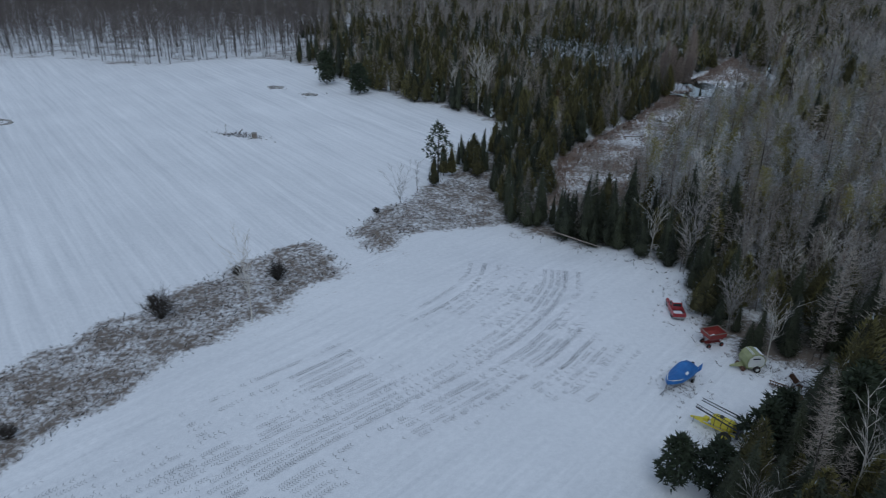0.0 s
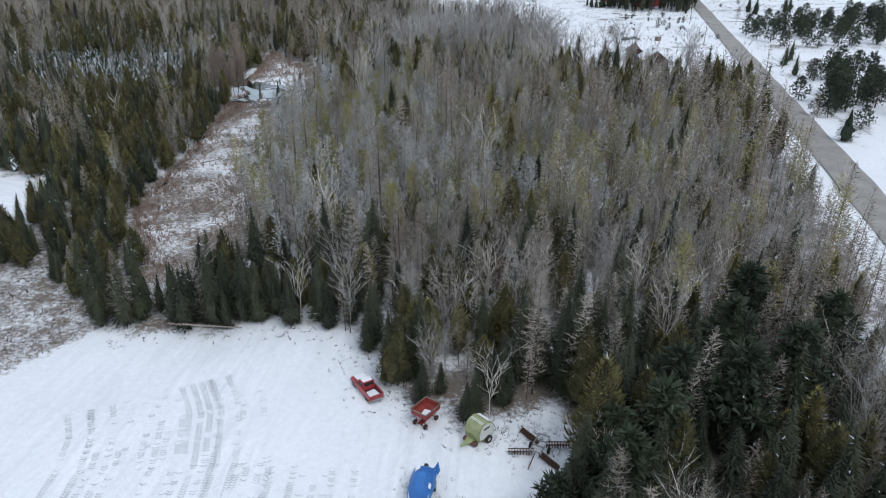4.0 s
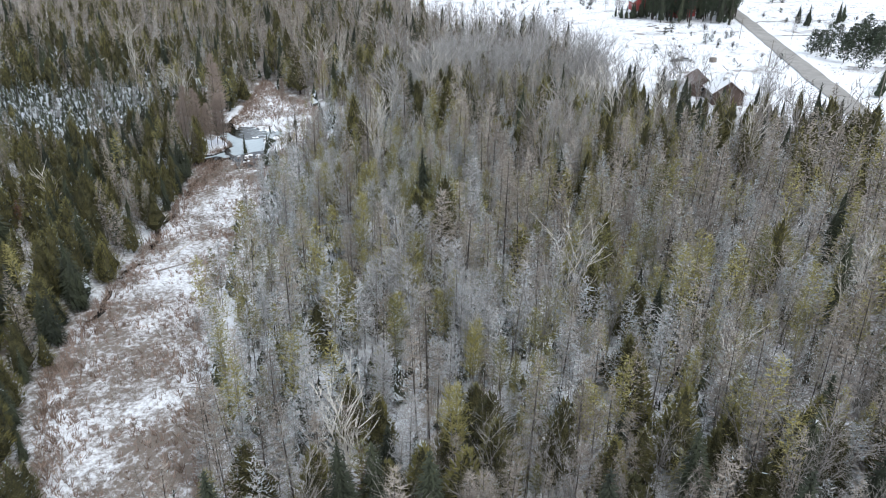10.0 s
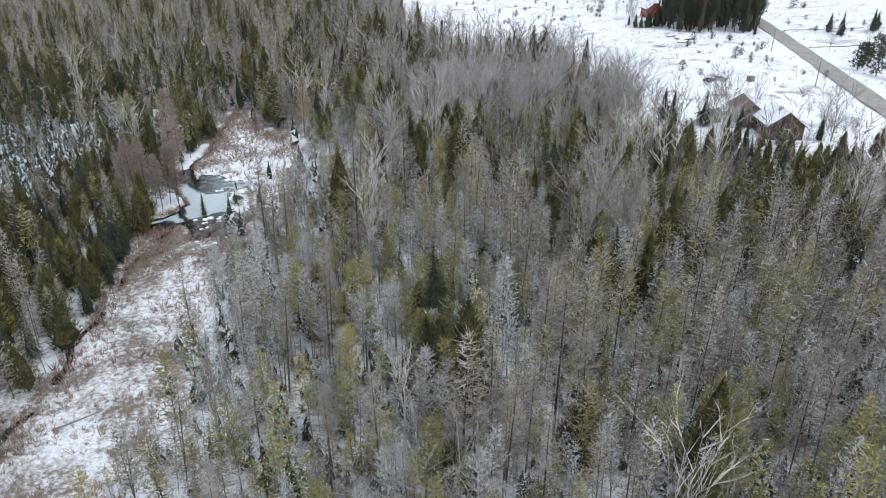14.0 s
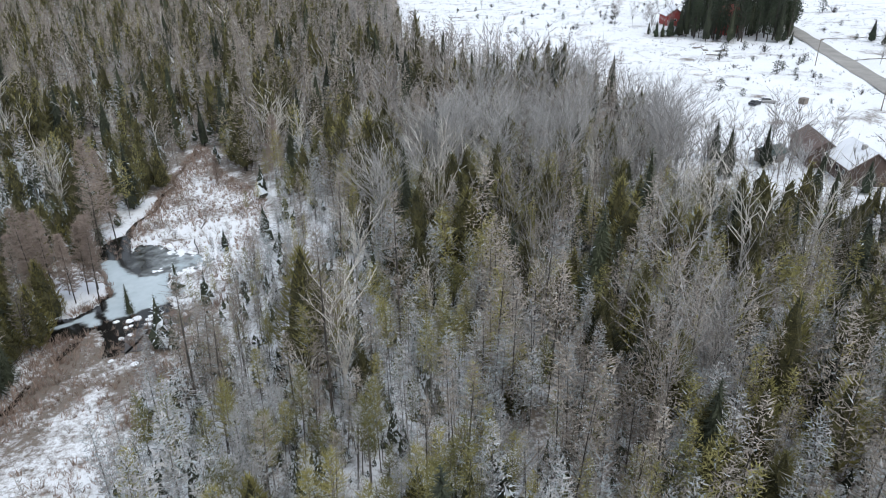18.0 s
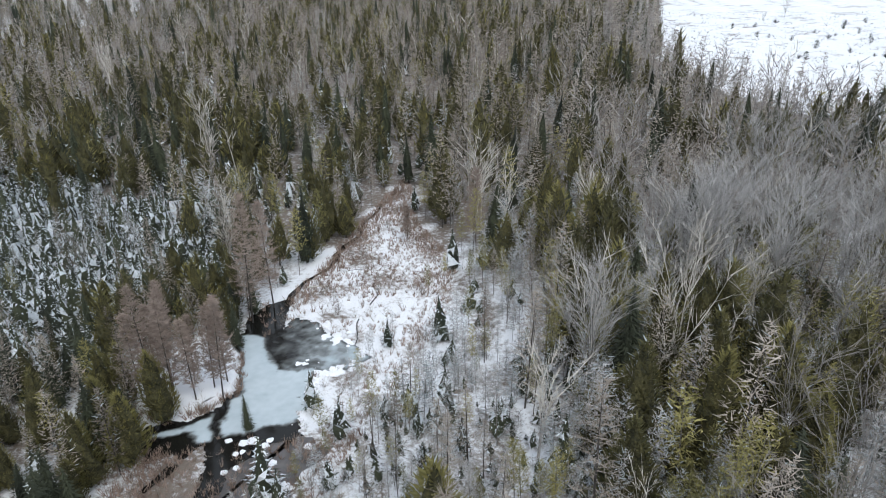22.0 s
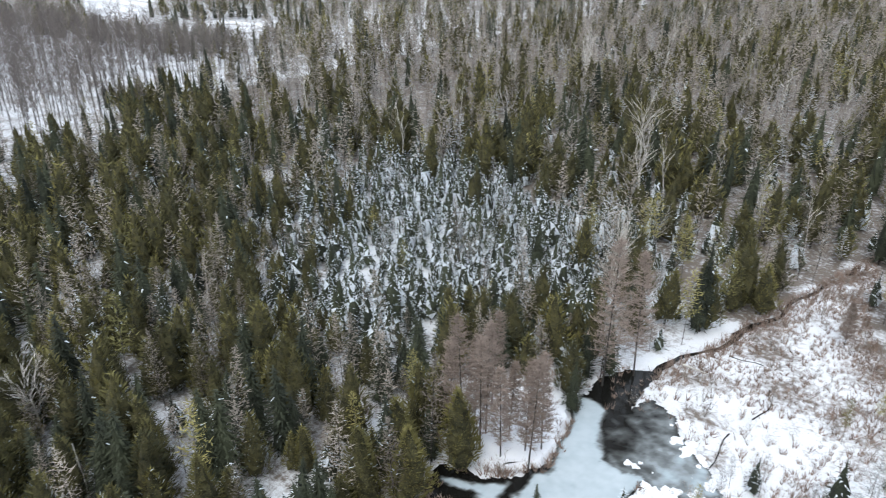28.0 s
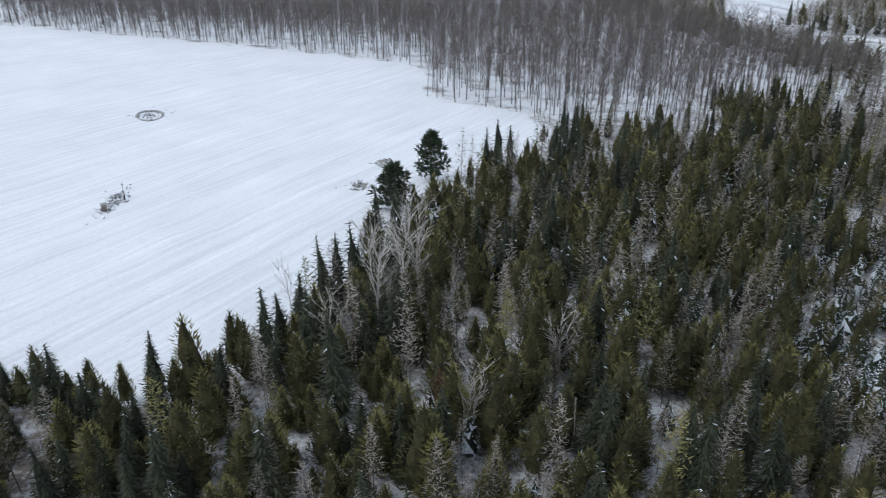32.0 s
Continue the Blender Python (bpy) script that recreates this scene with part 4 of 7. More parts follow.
for number, (key, (temps, mats, own, name, label, category, mass)) in enumerate(SETS.items()):
    p = grow[key]
    size = 0.6 + 0.62 * R0.uniform(0, 1, len(p)) ** 1.2 + 0.1 * wave(p[:, 0], p[:, 1], 35, number)
    size = np.where(p[:, 1] > 290, size * 1.08, size)
    if key in ("pole", "larch", "slim"):
        size = np.where(inside(p[:, 0], p[:, 1], MARSH), size * 0.5, np.where(inside(p[:, 0], p[:, 1], THIN_EDGE), size * 0.72, size))
    # taller inside the wood than along the fields
    if key not in ("dusted", "pole", "slim"):
        east = np.clip((p[:, 0] - np.interp(p[:, 1], STREAM[:, 1], STREAM[:, 0]) + 4) / 12, 0, 1)
        size = size * (1 + 0.34 * np.clip((p[:, 1] - 105) / 40, 0, 1) * np.where(p[:, 1] < 260, east, np.maximum(east, 0.35)))
    size = np.where((p[:, 0] > 105) & (p[:, 1] > 190) & (p[:, 1] < 262) & (key != "bare"), size * 0.68, size)
    size = np.where(inside(p[:, 0], p[:, 1], [(-52, 262), (-40, 238), (-22, 226), (-4, 236), (-6, 252), (-20, 244)]) & (key != "dusted"), size * 0.68, size)
    if key in ("spruce", "cedar"):
        size = np.where((p[:, 0] < -12) & (p[:, 1] > 110) & (p[:, 1] <= 165), size * 0.8, size)
    d = flight(p[:, 0], p[:, 1])
    order = np.argsort(d)
    own_i, rest = order[:own], order[own:]
    protos = [tagged(single(name, t, mats), label, category) for t in temps[0]]
    plant(protos, [(p[i, 0], p[i, 1], size[i]) for i in own_i], category + "s of the wood", number)
    for level, (lo, hi, shapes) in enumerate(((0, 42, NEAR.get(key, temps[1])), (42, 75, temps[1]), (75, 170, temps[2]), (170, 999, temps[3]))):
        i = rest[(d[rest] >= lo) & (d[rest] < hi)]
        woods(name.replace("_tree", "") + "_wood", shapes, p[i, 0], p[i, 1], size[i], mats, mass, "wood", 100 + number * 4 + level)

# snowy fir seedlings on the swamp floor
x, y = spots(8, 95, 108, 232, 1.7, 17)
ok = wooded(x, y) & (R0.uniform(0, 1, len(x)) < 0.62 + 0.5 * wave(x, y, 19, 71))
woods("fir_seedlings", [spruce(1.7, 0.75, 34, 0.3, 0.45, 3, 4), spruce(1.2, 0.65, 28, 0.28, 0.55, 3, 4), spruce(2.2, 0.8, 38, 0.32, 0.4, 3, 4)], x[ok], y[ok], 0.6 + 0.7 * R0.uniform(0, 1, int(ok.sum())), [DARKBARK, SPRUCE, SNOW],
      "low fir seedlings caked with snow on the swamp floor", "firs", 310)

# low grey thicket under the swamp trees
x, y = spots(2, 112, 100, 250, 2.1, 19)
away = x - np.interp(y, STREAM[:, 1], STREAM[:, 0])
ok = (wooded(x, y) | (inside(x, y, MARSH) & (y < 236))) & ~inside(x, y, POND) & (R0.uniform(0, 1, len(x)) < np.clip((away - 3) / 16, 0, 1) * (0.72 + 0.35 * wave(x, y, 13, 72)) * np.where(inside(x, y, THIN_EDGE), 0.9, 1.0))
x, y = x[ok], y[ok]
woods("thicket", [fluff(2.4, 1.2, 0.02, 90, 0.5, 0.08, 0.25, 0.4), fluff(1.8, 1.0, 0.02, 76, 0.45, 0.08, 0.35, 0.4), fluff(3.2, 1.2, 0.04, 100, 0.5, 0.08, 0.2, 0.45)], x, y, (0.6 + 0.6 * R0.uniform(0, 1, len(x))) * np.where(inside(x, y, MARSH), 0.6, 1.0),
      [POLEBARK, HAZE, FROST], "low grey thicket of twigs and frosted brush", "thicket", 311)

# hardwoods on open snow west and north-west of the far field
x, y = spots(-410, -110, -40, 380, 4.0, 9)
hard = (x < -150) | (far_from(x, y, [(-128, 228), (-151, 218), (-165, 200), (-220, 195)]) < 45)
d = far_from(x, y, FAR_FIELD, True)
ok = hard & ~inside(x, y, FAR_FIELD) & ~inside(x, y, WEST_GAP) & (d > 1.5) & (x < -125) & (y > -20) & (y < 335 + 0.1 * (x + 150)) & (d < 190)
x, y = x[ok], y[ok]
T_HARD = [hardwood(15, 2.4, 46, 0.11), hardwood(17, 2.6, 48, 0.11), hardwood(13, 2.1, 42, 0.10)]
woods("hardwood_wood", T_HARD, x, y, 0.75 + 0.35 * R0.uniform(0, 1, len(x)), [POLEBARK, HARDTWIG, SNOW], "tall leafless hardwoods standing on open snow", "wood", 300)


# ---------------------------------------------------------------- pond, stream and marsh
def outline(poly, step, jag, seed):
    """The polygon walked in short steps, with an uneven edge."""
    r = random.Random(seed)
    out = []
    for (ax, ay), (bx, by) in zip(poly, poly[1:] + poly[:1]):
        n = max(1, int(math.hypot(bx - ax, by - ay) / step))
        for k in range(n):
            x, y = ax + (bx - ax) * k / n, ay + (by - ay) * k / n
            sx, sy = (noise.noise((x * f, y * f, seed * 1.3)) * g for f, g in ((0.7, 2.6 * jag), (1.9, 1.6 * jag)))
            tx, ty = (noise.noise((x * f, y * f, seed * 1.3 + 40)) * g for f, g in ((0.7, 2.6 * jag), (1.9, 1.6 * jag)))
            out.append((x + sx + sy + r.uniform(-jag, jag) * 0.3, y + tx + ty + r.uniform(-jag, jag) * 0.3))
    return out


def slab(name, poly, low, high, mat, parent=None, step=0.35, jag=0.2, seed=1, inset=0.0):
    """A flat plate with an uneven outline; the upper rim may be drawn in."""
    pts = outline(poly, step, jag, seed)
    cx, cy = sum(p[0] for p in pts) / len(pts), sum(p[1] for p in pts) / len(pts)
    bm = bmesh.new()
    lower = [bm.verts.new((x, y, low)) for x, y in pts]
    upper = [bm.verts.new((x + (cx - x) * inset, y + (cy - y) * inset, high)) for x, y in pts]
    bm.faces.new(upper)
    n = len(pts)
    for i in range(n):
        bm.faces.new((lower[i], lower[(i + 1) % n], upper[(i + 1) % n], upper[i]))
    bmesh.ops.triangulate(bm, faces=bm.faces[:])
    bmesh.ops.recalc_face_normals(bm, faces=bm.faces[:])
    return part(name, bm, mat, parent)


WATER = material("black_swamp_water", (0.006, 0.006, 0.006), (0.018, 0.016, 0.014), 0.06, 0.4, ior=1.33)
MUD = material("frozen_mud", (0.045, 0.042, 0.042), (0.15, 0.14, 0.138), 0.45, 0.5, fine=2.5)
LYING = material("lying_snow", (0.70, 0.72, 0.76), (0.86, 0.87, 0.89), 0.7, 0.6, bump=0.05)

tagged(slab("water", POND, -0.3, 0.10, WATER, jag=0.35, seed=4), "still black swamp water at the pond's edges", "water", kind="structure")
tagged(slab("mud_flat", [(14.9, 224.9), (19.6, 226.5), (20.5, 224.9), (24.7, 223.4), (24.4, 219.6), (22.3, 216.8), (14.0, 216.3), (12.9, 222.9), (13.4, 223.7)], 0.0, 0.118, MUD, jag=0.4, seed=12),
       "dark thinly frozen mud with tufts and slush", "mud", kind="structure")
ICE_MAIN = [(9.4, 244.4), (12.3, 244.0), (13.2, 241.6), (14.1, 239.8), (14.8, 238.0), (15.8, 236.4), (17.6, 236.9), (20.2, 236.4), (19.8, 233.8), (19.6, 231.9), (20.6, 231.3), (19.8, 227.8),
            (18.4, 226.7), (16.7, 226.5), (15.2, 225.4), (14.0, 225.5), (12.4, 225.2), (11.8, 226.3), (11.7, 228.6), (12.1, 230.8), (12.9, 232.5), (11.5, 237.4)]
ICE_SMALL = [(5.4, 224.9), (6.9, 226.2), (8.6, 227.2), (10.4, 228.3), (11.0, 227.2), (11.4, 224.2), (10.3, 223.9), (9.2, 225.8), (8.3, 226.1), (7.7, 225.3), (6.8, 224.6)]
THIN = [(13.6, 241.2), (16.4, 236.0), (18.2, 236.4), (23.8, 236.7), (26.4, 239.5), (23.3, 242.4), (20.2, 244.5), (18.8, 247.2), (15.7, 248.1), (14.6, 245.4)]


def pond_surface():
    """Fine squares over the pond; 'ice' runs from open water to pale thick ice."""
    px, py, pf = grid_mesh(1.5, 28.5, 213.5, 256.5, 0.22)
    def rough(size, seed):
        return np.array([noise.fractal((a / size, b / size, seed), 0.8, 2.1, 4) for a, b in zip(px, py)])
    wx, wy = px + 0.6 * rough(2.2, 1.5), py + 0.6 * rough(2.2, 7.5)
    patchy = rough(1.6, 4.2)
    ice = np.zeros(len(px))
    for poly in (ICE_MAIN, ICE_SMALL):
        edge = far_from(wx, wy, poly, True) * np.where(inside(wx, wy, poly), 1, -1)
        ice = np.maximum(ice, np.clip(edge / 0.5 + 0.5, 0, 1) * (0.86 + 0.1 * patchy))
    thin = np.clip((far_from(wx, wy, THIN, True) * np.where(inside(wx, wy, THIN), 1, -1)) / 0.8 + 0.5, 0, 1)
    ice = np.maximum(ice, thin * np.clip(0.10 + (px - 15.5) / 15 + 0.3 * patchy, 0.0, 0.8))
    keep = (inside(wx, wy, POND) | inside(wx, wy, THIN) | inside(wx, wy, ICE_MAIN))[pf].any(1)
    used, pf = np.unique(pf[keep], return_inverse=True)
    pf = pf.reshape(-1, 3)
    me = mesh_from("pond", np.stack([px[used], py[used], np.full(len(used), 0.165)], 1), pf, np.zeros(len(pf)), [pond_material()])
    me.attributes.new("ice", "FLOAT", "POINT").data.foreach_set("value", ice[used].astype(np.float32))
    return me


def pond_material():
    m = bpy.data.materials.new("water_and_ice")
    m.use_nodes = True
    n, l = m.node_tree.nodes, m.node_tree.links
    b = n["Principled BSDF"]
    b.inputs["IOR"].default_value = 1.33
    at, co, no, mix = n.new("ShaderNodeAttribute"), n.new("ShaderNodeTexCoord"), n.new("ShaderNodeTexNoise"), n.new("ShaderNodeMath")
    at.attribute_name = "ice"
    no.inputs["Scale"].default_value, no.inputs["Detail"].default_value = 1.4, 6
    l.new(co.outputs["Object"], no.inputs["Vector"])
    mix.operation = "MULTIPLY_ADD"
    l.new(no.outputs[0], mix.inputs[0])
    mix.inputs[1].default_value = 0.16
    l.new(at.outputs["Fac"], mix.inputs[2])
    ramp, rough = n.new("ShaderNodeValToRGB"), n.new("ShaderNodeMapRange")
    e = ramp.color_ramp.elements
    e[0].position, e[0].color = 0.10, (0.009, 0.009, 0.008, 1)
    e[1].position, e[1].color = 1.0, (0.46, 0.52, 0.55, 1)
    for pos, col in ((0.28, (0.060, 0.064, 0.062, 1)), (0.55, (0.20, 0.22, 0.225, 1)), (0.8, (0.35, 0.41, 0.44, 1))):
        k = e.new(pos)
        k.color = col
    l.new(mix.outputs[0], ramp.inputs[0])
    l.new(ramp.outputs[0], b.inputs["Base Color"])
    l.new(mix.outputs[0], rough.inputs[0])
    rough.inputs[3].default_value, rough.inputs[4].default_value = 0.06, 0.45
    l.new(rough.outputs[0], b.inputs["Roughness"])
    return m


tagged(new("pond", pond_surface()), "swamp pond with black open water and pale grey-blue ice", "pond", kind="structure")
island = slab("island", ISLAND, -0.2, 0.62, LYING, step=0.7, jag=0.2, seed=5, inset=0.09)
tagged(island, "low snow-covered island under larches in the pond", "island", kind="structure")


def mound(name, x, y, z, r, h, mat, seed, flat=1.0):
    """A rounded uneven heap."""
    q = random.Random(seed)
    bm = bmesh.new()
    bmesh.ops.create_icosphere(bm, subdivisions=2, radius=1.0)
    for v in bm.verts:
        k = 1 + q.uniform(-0.3, 0.22)
        v.co = Vector((x + v.co.x * r * k, y + v.co.y * r * flat * k, z + max(v.co.z, -0.3) * h * k))
    return part(name, bm, mat)


PADS = [(13.4, 224.4, 0.42, 0.3), (15.0, 224.0, 0.55, 0.3), (15.9, 224.4, 0.65, 0.32), (20.4, 218.1, 0.55, 0.25), (14.2, 219.9, 0.35, 0.3), (17.3, 223.7, 0.45, 0.2), (21.6, 223.5, 0.5, 0.25)]
rp = random.Random(91)
for k in range(24):
    x, y = rp.uniform(12, 27), rp.uniform(213, 226)
    if inside(x, y, [(15, 225), (20, 226), (26, 224), (27, 214), (12, 213), (13, 219)]):
        PADS.append((x, y, rp.uniform(0.15, 0.5), rp.uniform(0.12, 0.25)))
for k in range(9):
    PADS.append((rp.uniform(17.5, 24.5), rp.uniform(236.5, 246), rp.uniform(0.2, 0.7), rp.uniform(0.06, 0.12)))
shore = [(18.6, 226.6), (20.2, 228.4), (20.9, 231.3), (20.2, 233.5), (20.6, 236.2), (23.5, 236.6), (26.4, 239.3), (23.4, 242.2), (20.4, 244.4), (18.9, 247.0)]
for k in range(70):
    q = rp.uniform(0, len(shore) - 1.001)
    (ax, ay), (bx, by) = shore[int(q)], shore[int(q) + 1]
    PADS.append((ax + (bx - ax) * (q % 1) + rp.gauss(0, 0.5), ay + (by - ay) * (q % 1) + rp.gauss(0, 0.5), rp.uniform(0.2, 0.75), rp.uniform(0.08, 0.2)))
for k, (x, y, r, h) in enumerate(PADS):
    tagged(mound("snow_hummock", x, y, 0.1, r, h, LYING, k), "small rounded hummock capped with snow at the water", "hummock", "hummocks by the pond")


def ribbon(name, pts, width, mat, lift, seed, label, category, kind="", wander=0.0, broken=False):
    """A strip draped on the ground along a line."""
    r = random.Random(seed)
    bm = bmesh.new()
    fine = []
    for (ax, ay), (bx, by) in zip(pts, pts[1:]):
        n = max(1, int(math.hypot(bx - ax, by - ay) / 1.2))
        fine += [(ax + (bx - ax) * k / n, ay + (by - ay) * k / n) for k in range(n)]
    fine.append(pts[-1])
    prev = None
    for k in range(1, len(fine) - 1):
        d = Vector((fine[k + 1][0] - fine[k - 1][0], fine[k + 1][1] - fine[k - 1][1], 0)).normalized()
        s = Vector((d.y, -d.x, 0))
        p = Vector((*fine[k], 0)) + s * (wander * 2.2 * noise.noise((k * 0.19, seed * 3.1, 0.5)) + r.uniform(-0.2, 0.2))
        w = width * (0.55 + 1.1 * abs(noise.noise((k * 0.31, seed * 1.7, 4.2)))) * r.uniform(0.75, 1.25)
        if broken and noise.noise((k * 0.23, seed * 5.3, 9.1)) < -0.12:
            prev = None
            continue
        row = []
        for e in (-w, 0, w):
            q = p + s * e
            row.append(bm.verts.new((q.x, q.y, float(height(q.x, q.y)) + lift)))
        if prev:
            bm.faces.new((prev[0], prev[1], row[1], row[0]))
            bm.faces.new((prev[1], prev[2], row[2], row[1]))
        prev = row
    bmesh.ops.recalc_face_normals(bm, faces=bm.faces[:])
    return tagged(part(name, bm, mat), label, category, kind=kind)


ribbon("water", [(9, 223), (6, 218), (4.6, 212), (2.6, 203), (0.6, 196), (-0.6, 190), (-2.4, 184), (-4, 178), (-6.4, 171), (-9.5, 163), (-11.5, 156)], 0.5, WATER, 0.06, 3,
       "narrow black stream winding under the bank", "stream", "structure", 1.0, True)
ribbon("water", [(12.5, 250), (14.5, 256), (16.8, 261), (19, 270), (22, 281), (25, 293), (26.5, 299)], 0.4, WATER, 0.06, 5, "narrow black stream winding under the bank", "stream", "structure", 1.0, True)
ribbon("water", [(24, 241), (24.6, 246), (24, 251), (26, 256), (25.4, 262), (22, 263.5), (18, 262)], 0.13, WATER, 0.06, 7, "thin dark rill through the marsh snow", "stream", "structure", 1.0, True)

# reeds along the banks, tussocks over the marsh, low shrubs
x, y = spots(-18, 42, 108, 305, 0.62, 31)
ok = inside(x, y, MARSH) & ~inside(x, y, POND) & ~inside(x, y, ISLAND)
x, y = x[ok], y[ok]
edge = far_from(x, y, MARSH, True)
away = x - np.interp(y, STREAM[:, 1], STREAM[:, 0])
bank = np.where(away < 0, np.clip(1.15 - edge / 4.5, 0, 1), np.clip(0.55 - edge / 12, 0, 1))
ok = R0.uniform(0, 1, len(x)) < 0.16 + 0.75 * bank + 0.22 * wave(x, y, 12, 60) + np.where((y > 205) & (y < 224), 0.25, 0) + np.where(y > 254, 0.4, 0) + np.where(y < 168, 0.16, 0)
x, y, bank = x[ok], y[ok], bank[ok]
T_REED = [tuft(0.9, 0.5, 9, 0.09), tuft(0.7, 0.55, 8, 0.1), tuft(1.2, 0.45, 9, 0.08)]
woods("reeds", T_REED, x, y, 0.6 + 0.5 * R0.uniform(0, 1, len(x)) + 0.35 * bank, [REED, REED, SNOW], "russet reeds and dead grass standing in snow", "reeds", 400, tilt=0.08)
x, y = spots(-18, 42, 108, 305, 1.5, 33)
ok = inside(x, y, MARSH) & ~inside(x, y, POND) & (R0.uniform(0, 1, len(x)) < 0.35 + 0.3 * wave(x, y, 17, 61))
x, y = x[ok], y[ok]
T_SHRUB = [shrub(1.6, 0.9, 7, 5, 0.03), shrub(2.2, 1.1, 8, 6, 0.03), shrub(1.2, 0.9, 6, 5, 0.03)]
woods("marsh_shrubs", T_SHRUB, x, y, 0.6 + 0.6 * R0.uniform(0, 1, len(x)), [LARCH, LARCH, SNOW], "low leafless marsh shrubs", "shrubs", 401, tilt=0.05)

x = np.concatenate([R0.uniform(1, 12.5, 700), R0.normal(11.5, 2.2, 26), R0.normal(4, 3.5, 160), R0.uniform(13, 26, 130)])
y = np.concatenate([R0.uniform(227, 246, 700), R0.normal(249, 2.4, 26), R0.normal(221.5, 2.0, 160), R0.uniform(214, 224.5, 130)])
near = far_from(x, y, ISLAND, True)
ok = ((near < 0.8) | (np.arange(len(x)) >= 700)) & ~inside(x, y, [(12.6, 226), (14, 244), (18, 240), (17, 226)])
woods("bank_reeds", T_REED, x[ok], y[ok], 0.6 + 0.5 * R0.uniform(0, 1, int(ok.sum())), [REED, REED, SNOW], "tan reeds fringing the island and banks", "reeds", 403, sink=-0.15, tilt=0.08)

# rough grass of the strips between the fields and along the wood's edge
x, y = spots(-80, 32, 0, 132, 0.75, 35)
edge = far_from(x, y, NEAR_FIELD, True)
strip = inside(x, y, STRIP_A) | inside(x, y, STRIP_B)
rim = inside(x, y, NEAR_FIELD) & (edge < 4.5) & (x > -15) & (y > 45)
ok = (strip & (R0.uniform(0, 1, len(x)) < 0.75 + 0.3 * wave(x, y, 9, 62))) | (rim & (R0.uniform(0, 1, len(x)) < 0.5 - edge / 10))
x, y = x[ok], y[ok]
T_GRASS = [tuft(0.45, 0.45, 7, 0.07, 0.15), tuft(0.6, 0.4, 7, 0.07, 0.1), tuft(0.35, 0.5, 6, 0.09, 0.2)]
woods("rough_grass", T_GRASS, x, y, 0.6 + 0.6 * R0.uniform(0, 1, len(x)), [GRASS, GRASS, SNOW], "matted dead grass poking through snow", "grass", 402, tilt=0.08)

# tractor tracks pressed into the near field's snow: rows of lug prints
PRINT = material("scuffed_snow", (0.24, 0.245, 0.255), (0.44, 0.45, 0.465), 0.9, 0.4)
lug = Buf()
rt = random.Random(77)


def track(pts, seed, strength):
    """Two rows of lug prints along a curve."""
    for k in range(len(pts) - 1):
        a, b = Vector((*pts[k], 0)), Vector((*pts[k + 1], 0))
        d = (b - a).normalized()
        s = Vector((-d.y, d.x, 0))
        n = max(1, int((b - a).length / 0.27))
        for i in range(n):
            p = a.lerp(b, i / n)
            here = noise.noise((p.x / 13, p.y / 13, seed * 0.37)) + 0.35 * noise.noise((p.x / 3.1, p.y / 3.1, seed))
            if here + 0.3 * strength - 0.17 < rt.uniform(0, 0.5):
                continue
            for off in (-1.0, 1.0):
                for half in (-1, 1):
                    q = p + s * (off + half * 0.16)
                    e, g = s * 0.14 + d * 0.09 * half, d * rt.uniform(0.02, 0.038)
                    c4 = [q - e - g, q + e - g, q + e + g, q - e + g]
                    lug.quad(*[(v.x, v.y, 0.05) for v in c4])


def arc(cx, cy, r, a0, a1, sx=1.0):
    n = max(6, int(abs(a1 - a0) * r / 57 / 1.5))
    return [(cx + sx * r * math.cos(radians(a0 + (a1 - a0) * k / n)), cy + r * math.sin(radians(a0 + (a1 - a0) * k / n))) for k in range(n + 1)]


def family(line, offset):
    """The line shifted sideways."""
    out = []
    for k, (x, y) in enumerate(line):
        (ax, ay), (bx, by) = line[max(k - 1, 0)], line[min(k + 1, len(line) - 1)]
        d = math.hypot(bx - ax, by - ay)
        out.append((x + (by - ay) / d * offset, y - (bx - ax) / d * offset))
    return out


SWEEP = [(-40, 10), (-35, 22), (-29.5, 34), (-24, 45), (-18.5, 55), (-13.5, 64), (-9.6, 72), (-7.4, 79), (-6.6, 86), (-7.6, 93)]
FINE = []
for (ax, ay), (bx, by) in zip(SWEEP, SWEEP[1:]):
    FINE += [(ax + (bx - ax) * k / 5, ay + (by - ay) * k / 5) for k in range(5)]
for k in range(15):
    track(family(FINE, -9 + k * 1.75 + 0.5 * math.sin(k * 2.3)), 80 + k * 0.4, 1.0)
STRAIGHT = [(-20 + 1.05 * k, 28 + 1.7 * k) for k in range(24)]
for k in range(2):
    track(family(STRAIGHT, -4 + 4.5 * k), 92 + k, 0.5)
for r in (1.6, 2.6, 3.6, 4.7, 5.8, 7.0):
    track(arc(-5.2, 76.5, r, -50, 215, 0.75), 97, 1.2)
v, f, m = lug.arrays()
v[:, 2] += height(v[:, 0], v[:, 1])
tagged(new("tractor_tracks", mesh_from("tractor_tracks", v, f, m, [PRINT])), "tractor tyre tracks pressed into thin field snow", "tracks", kind="stuff")


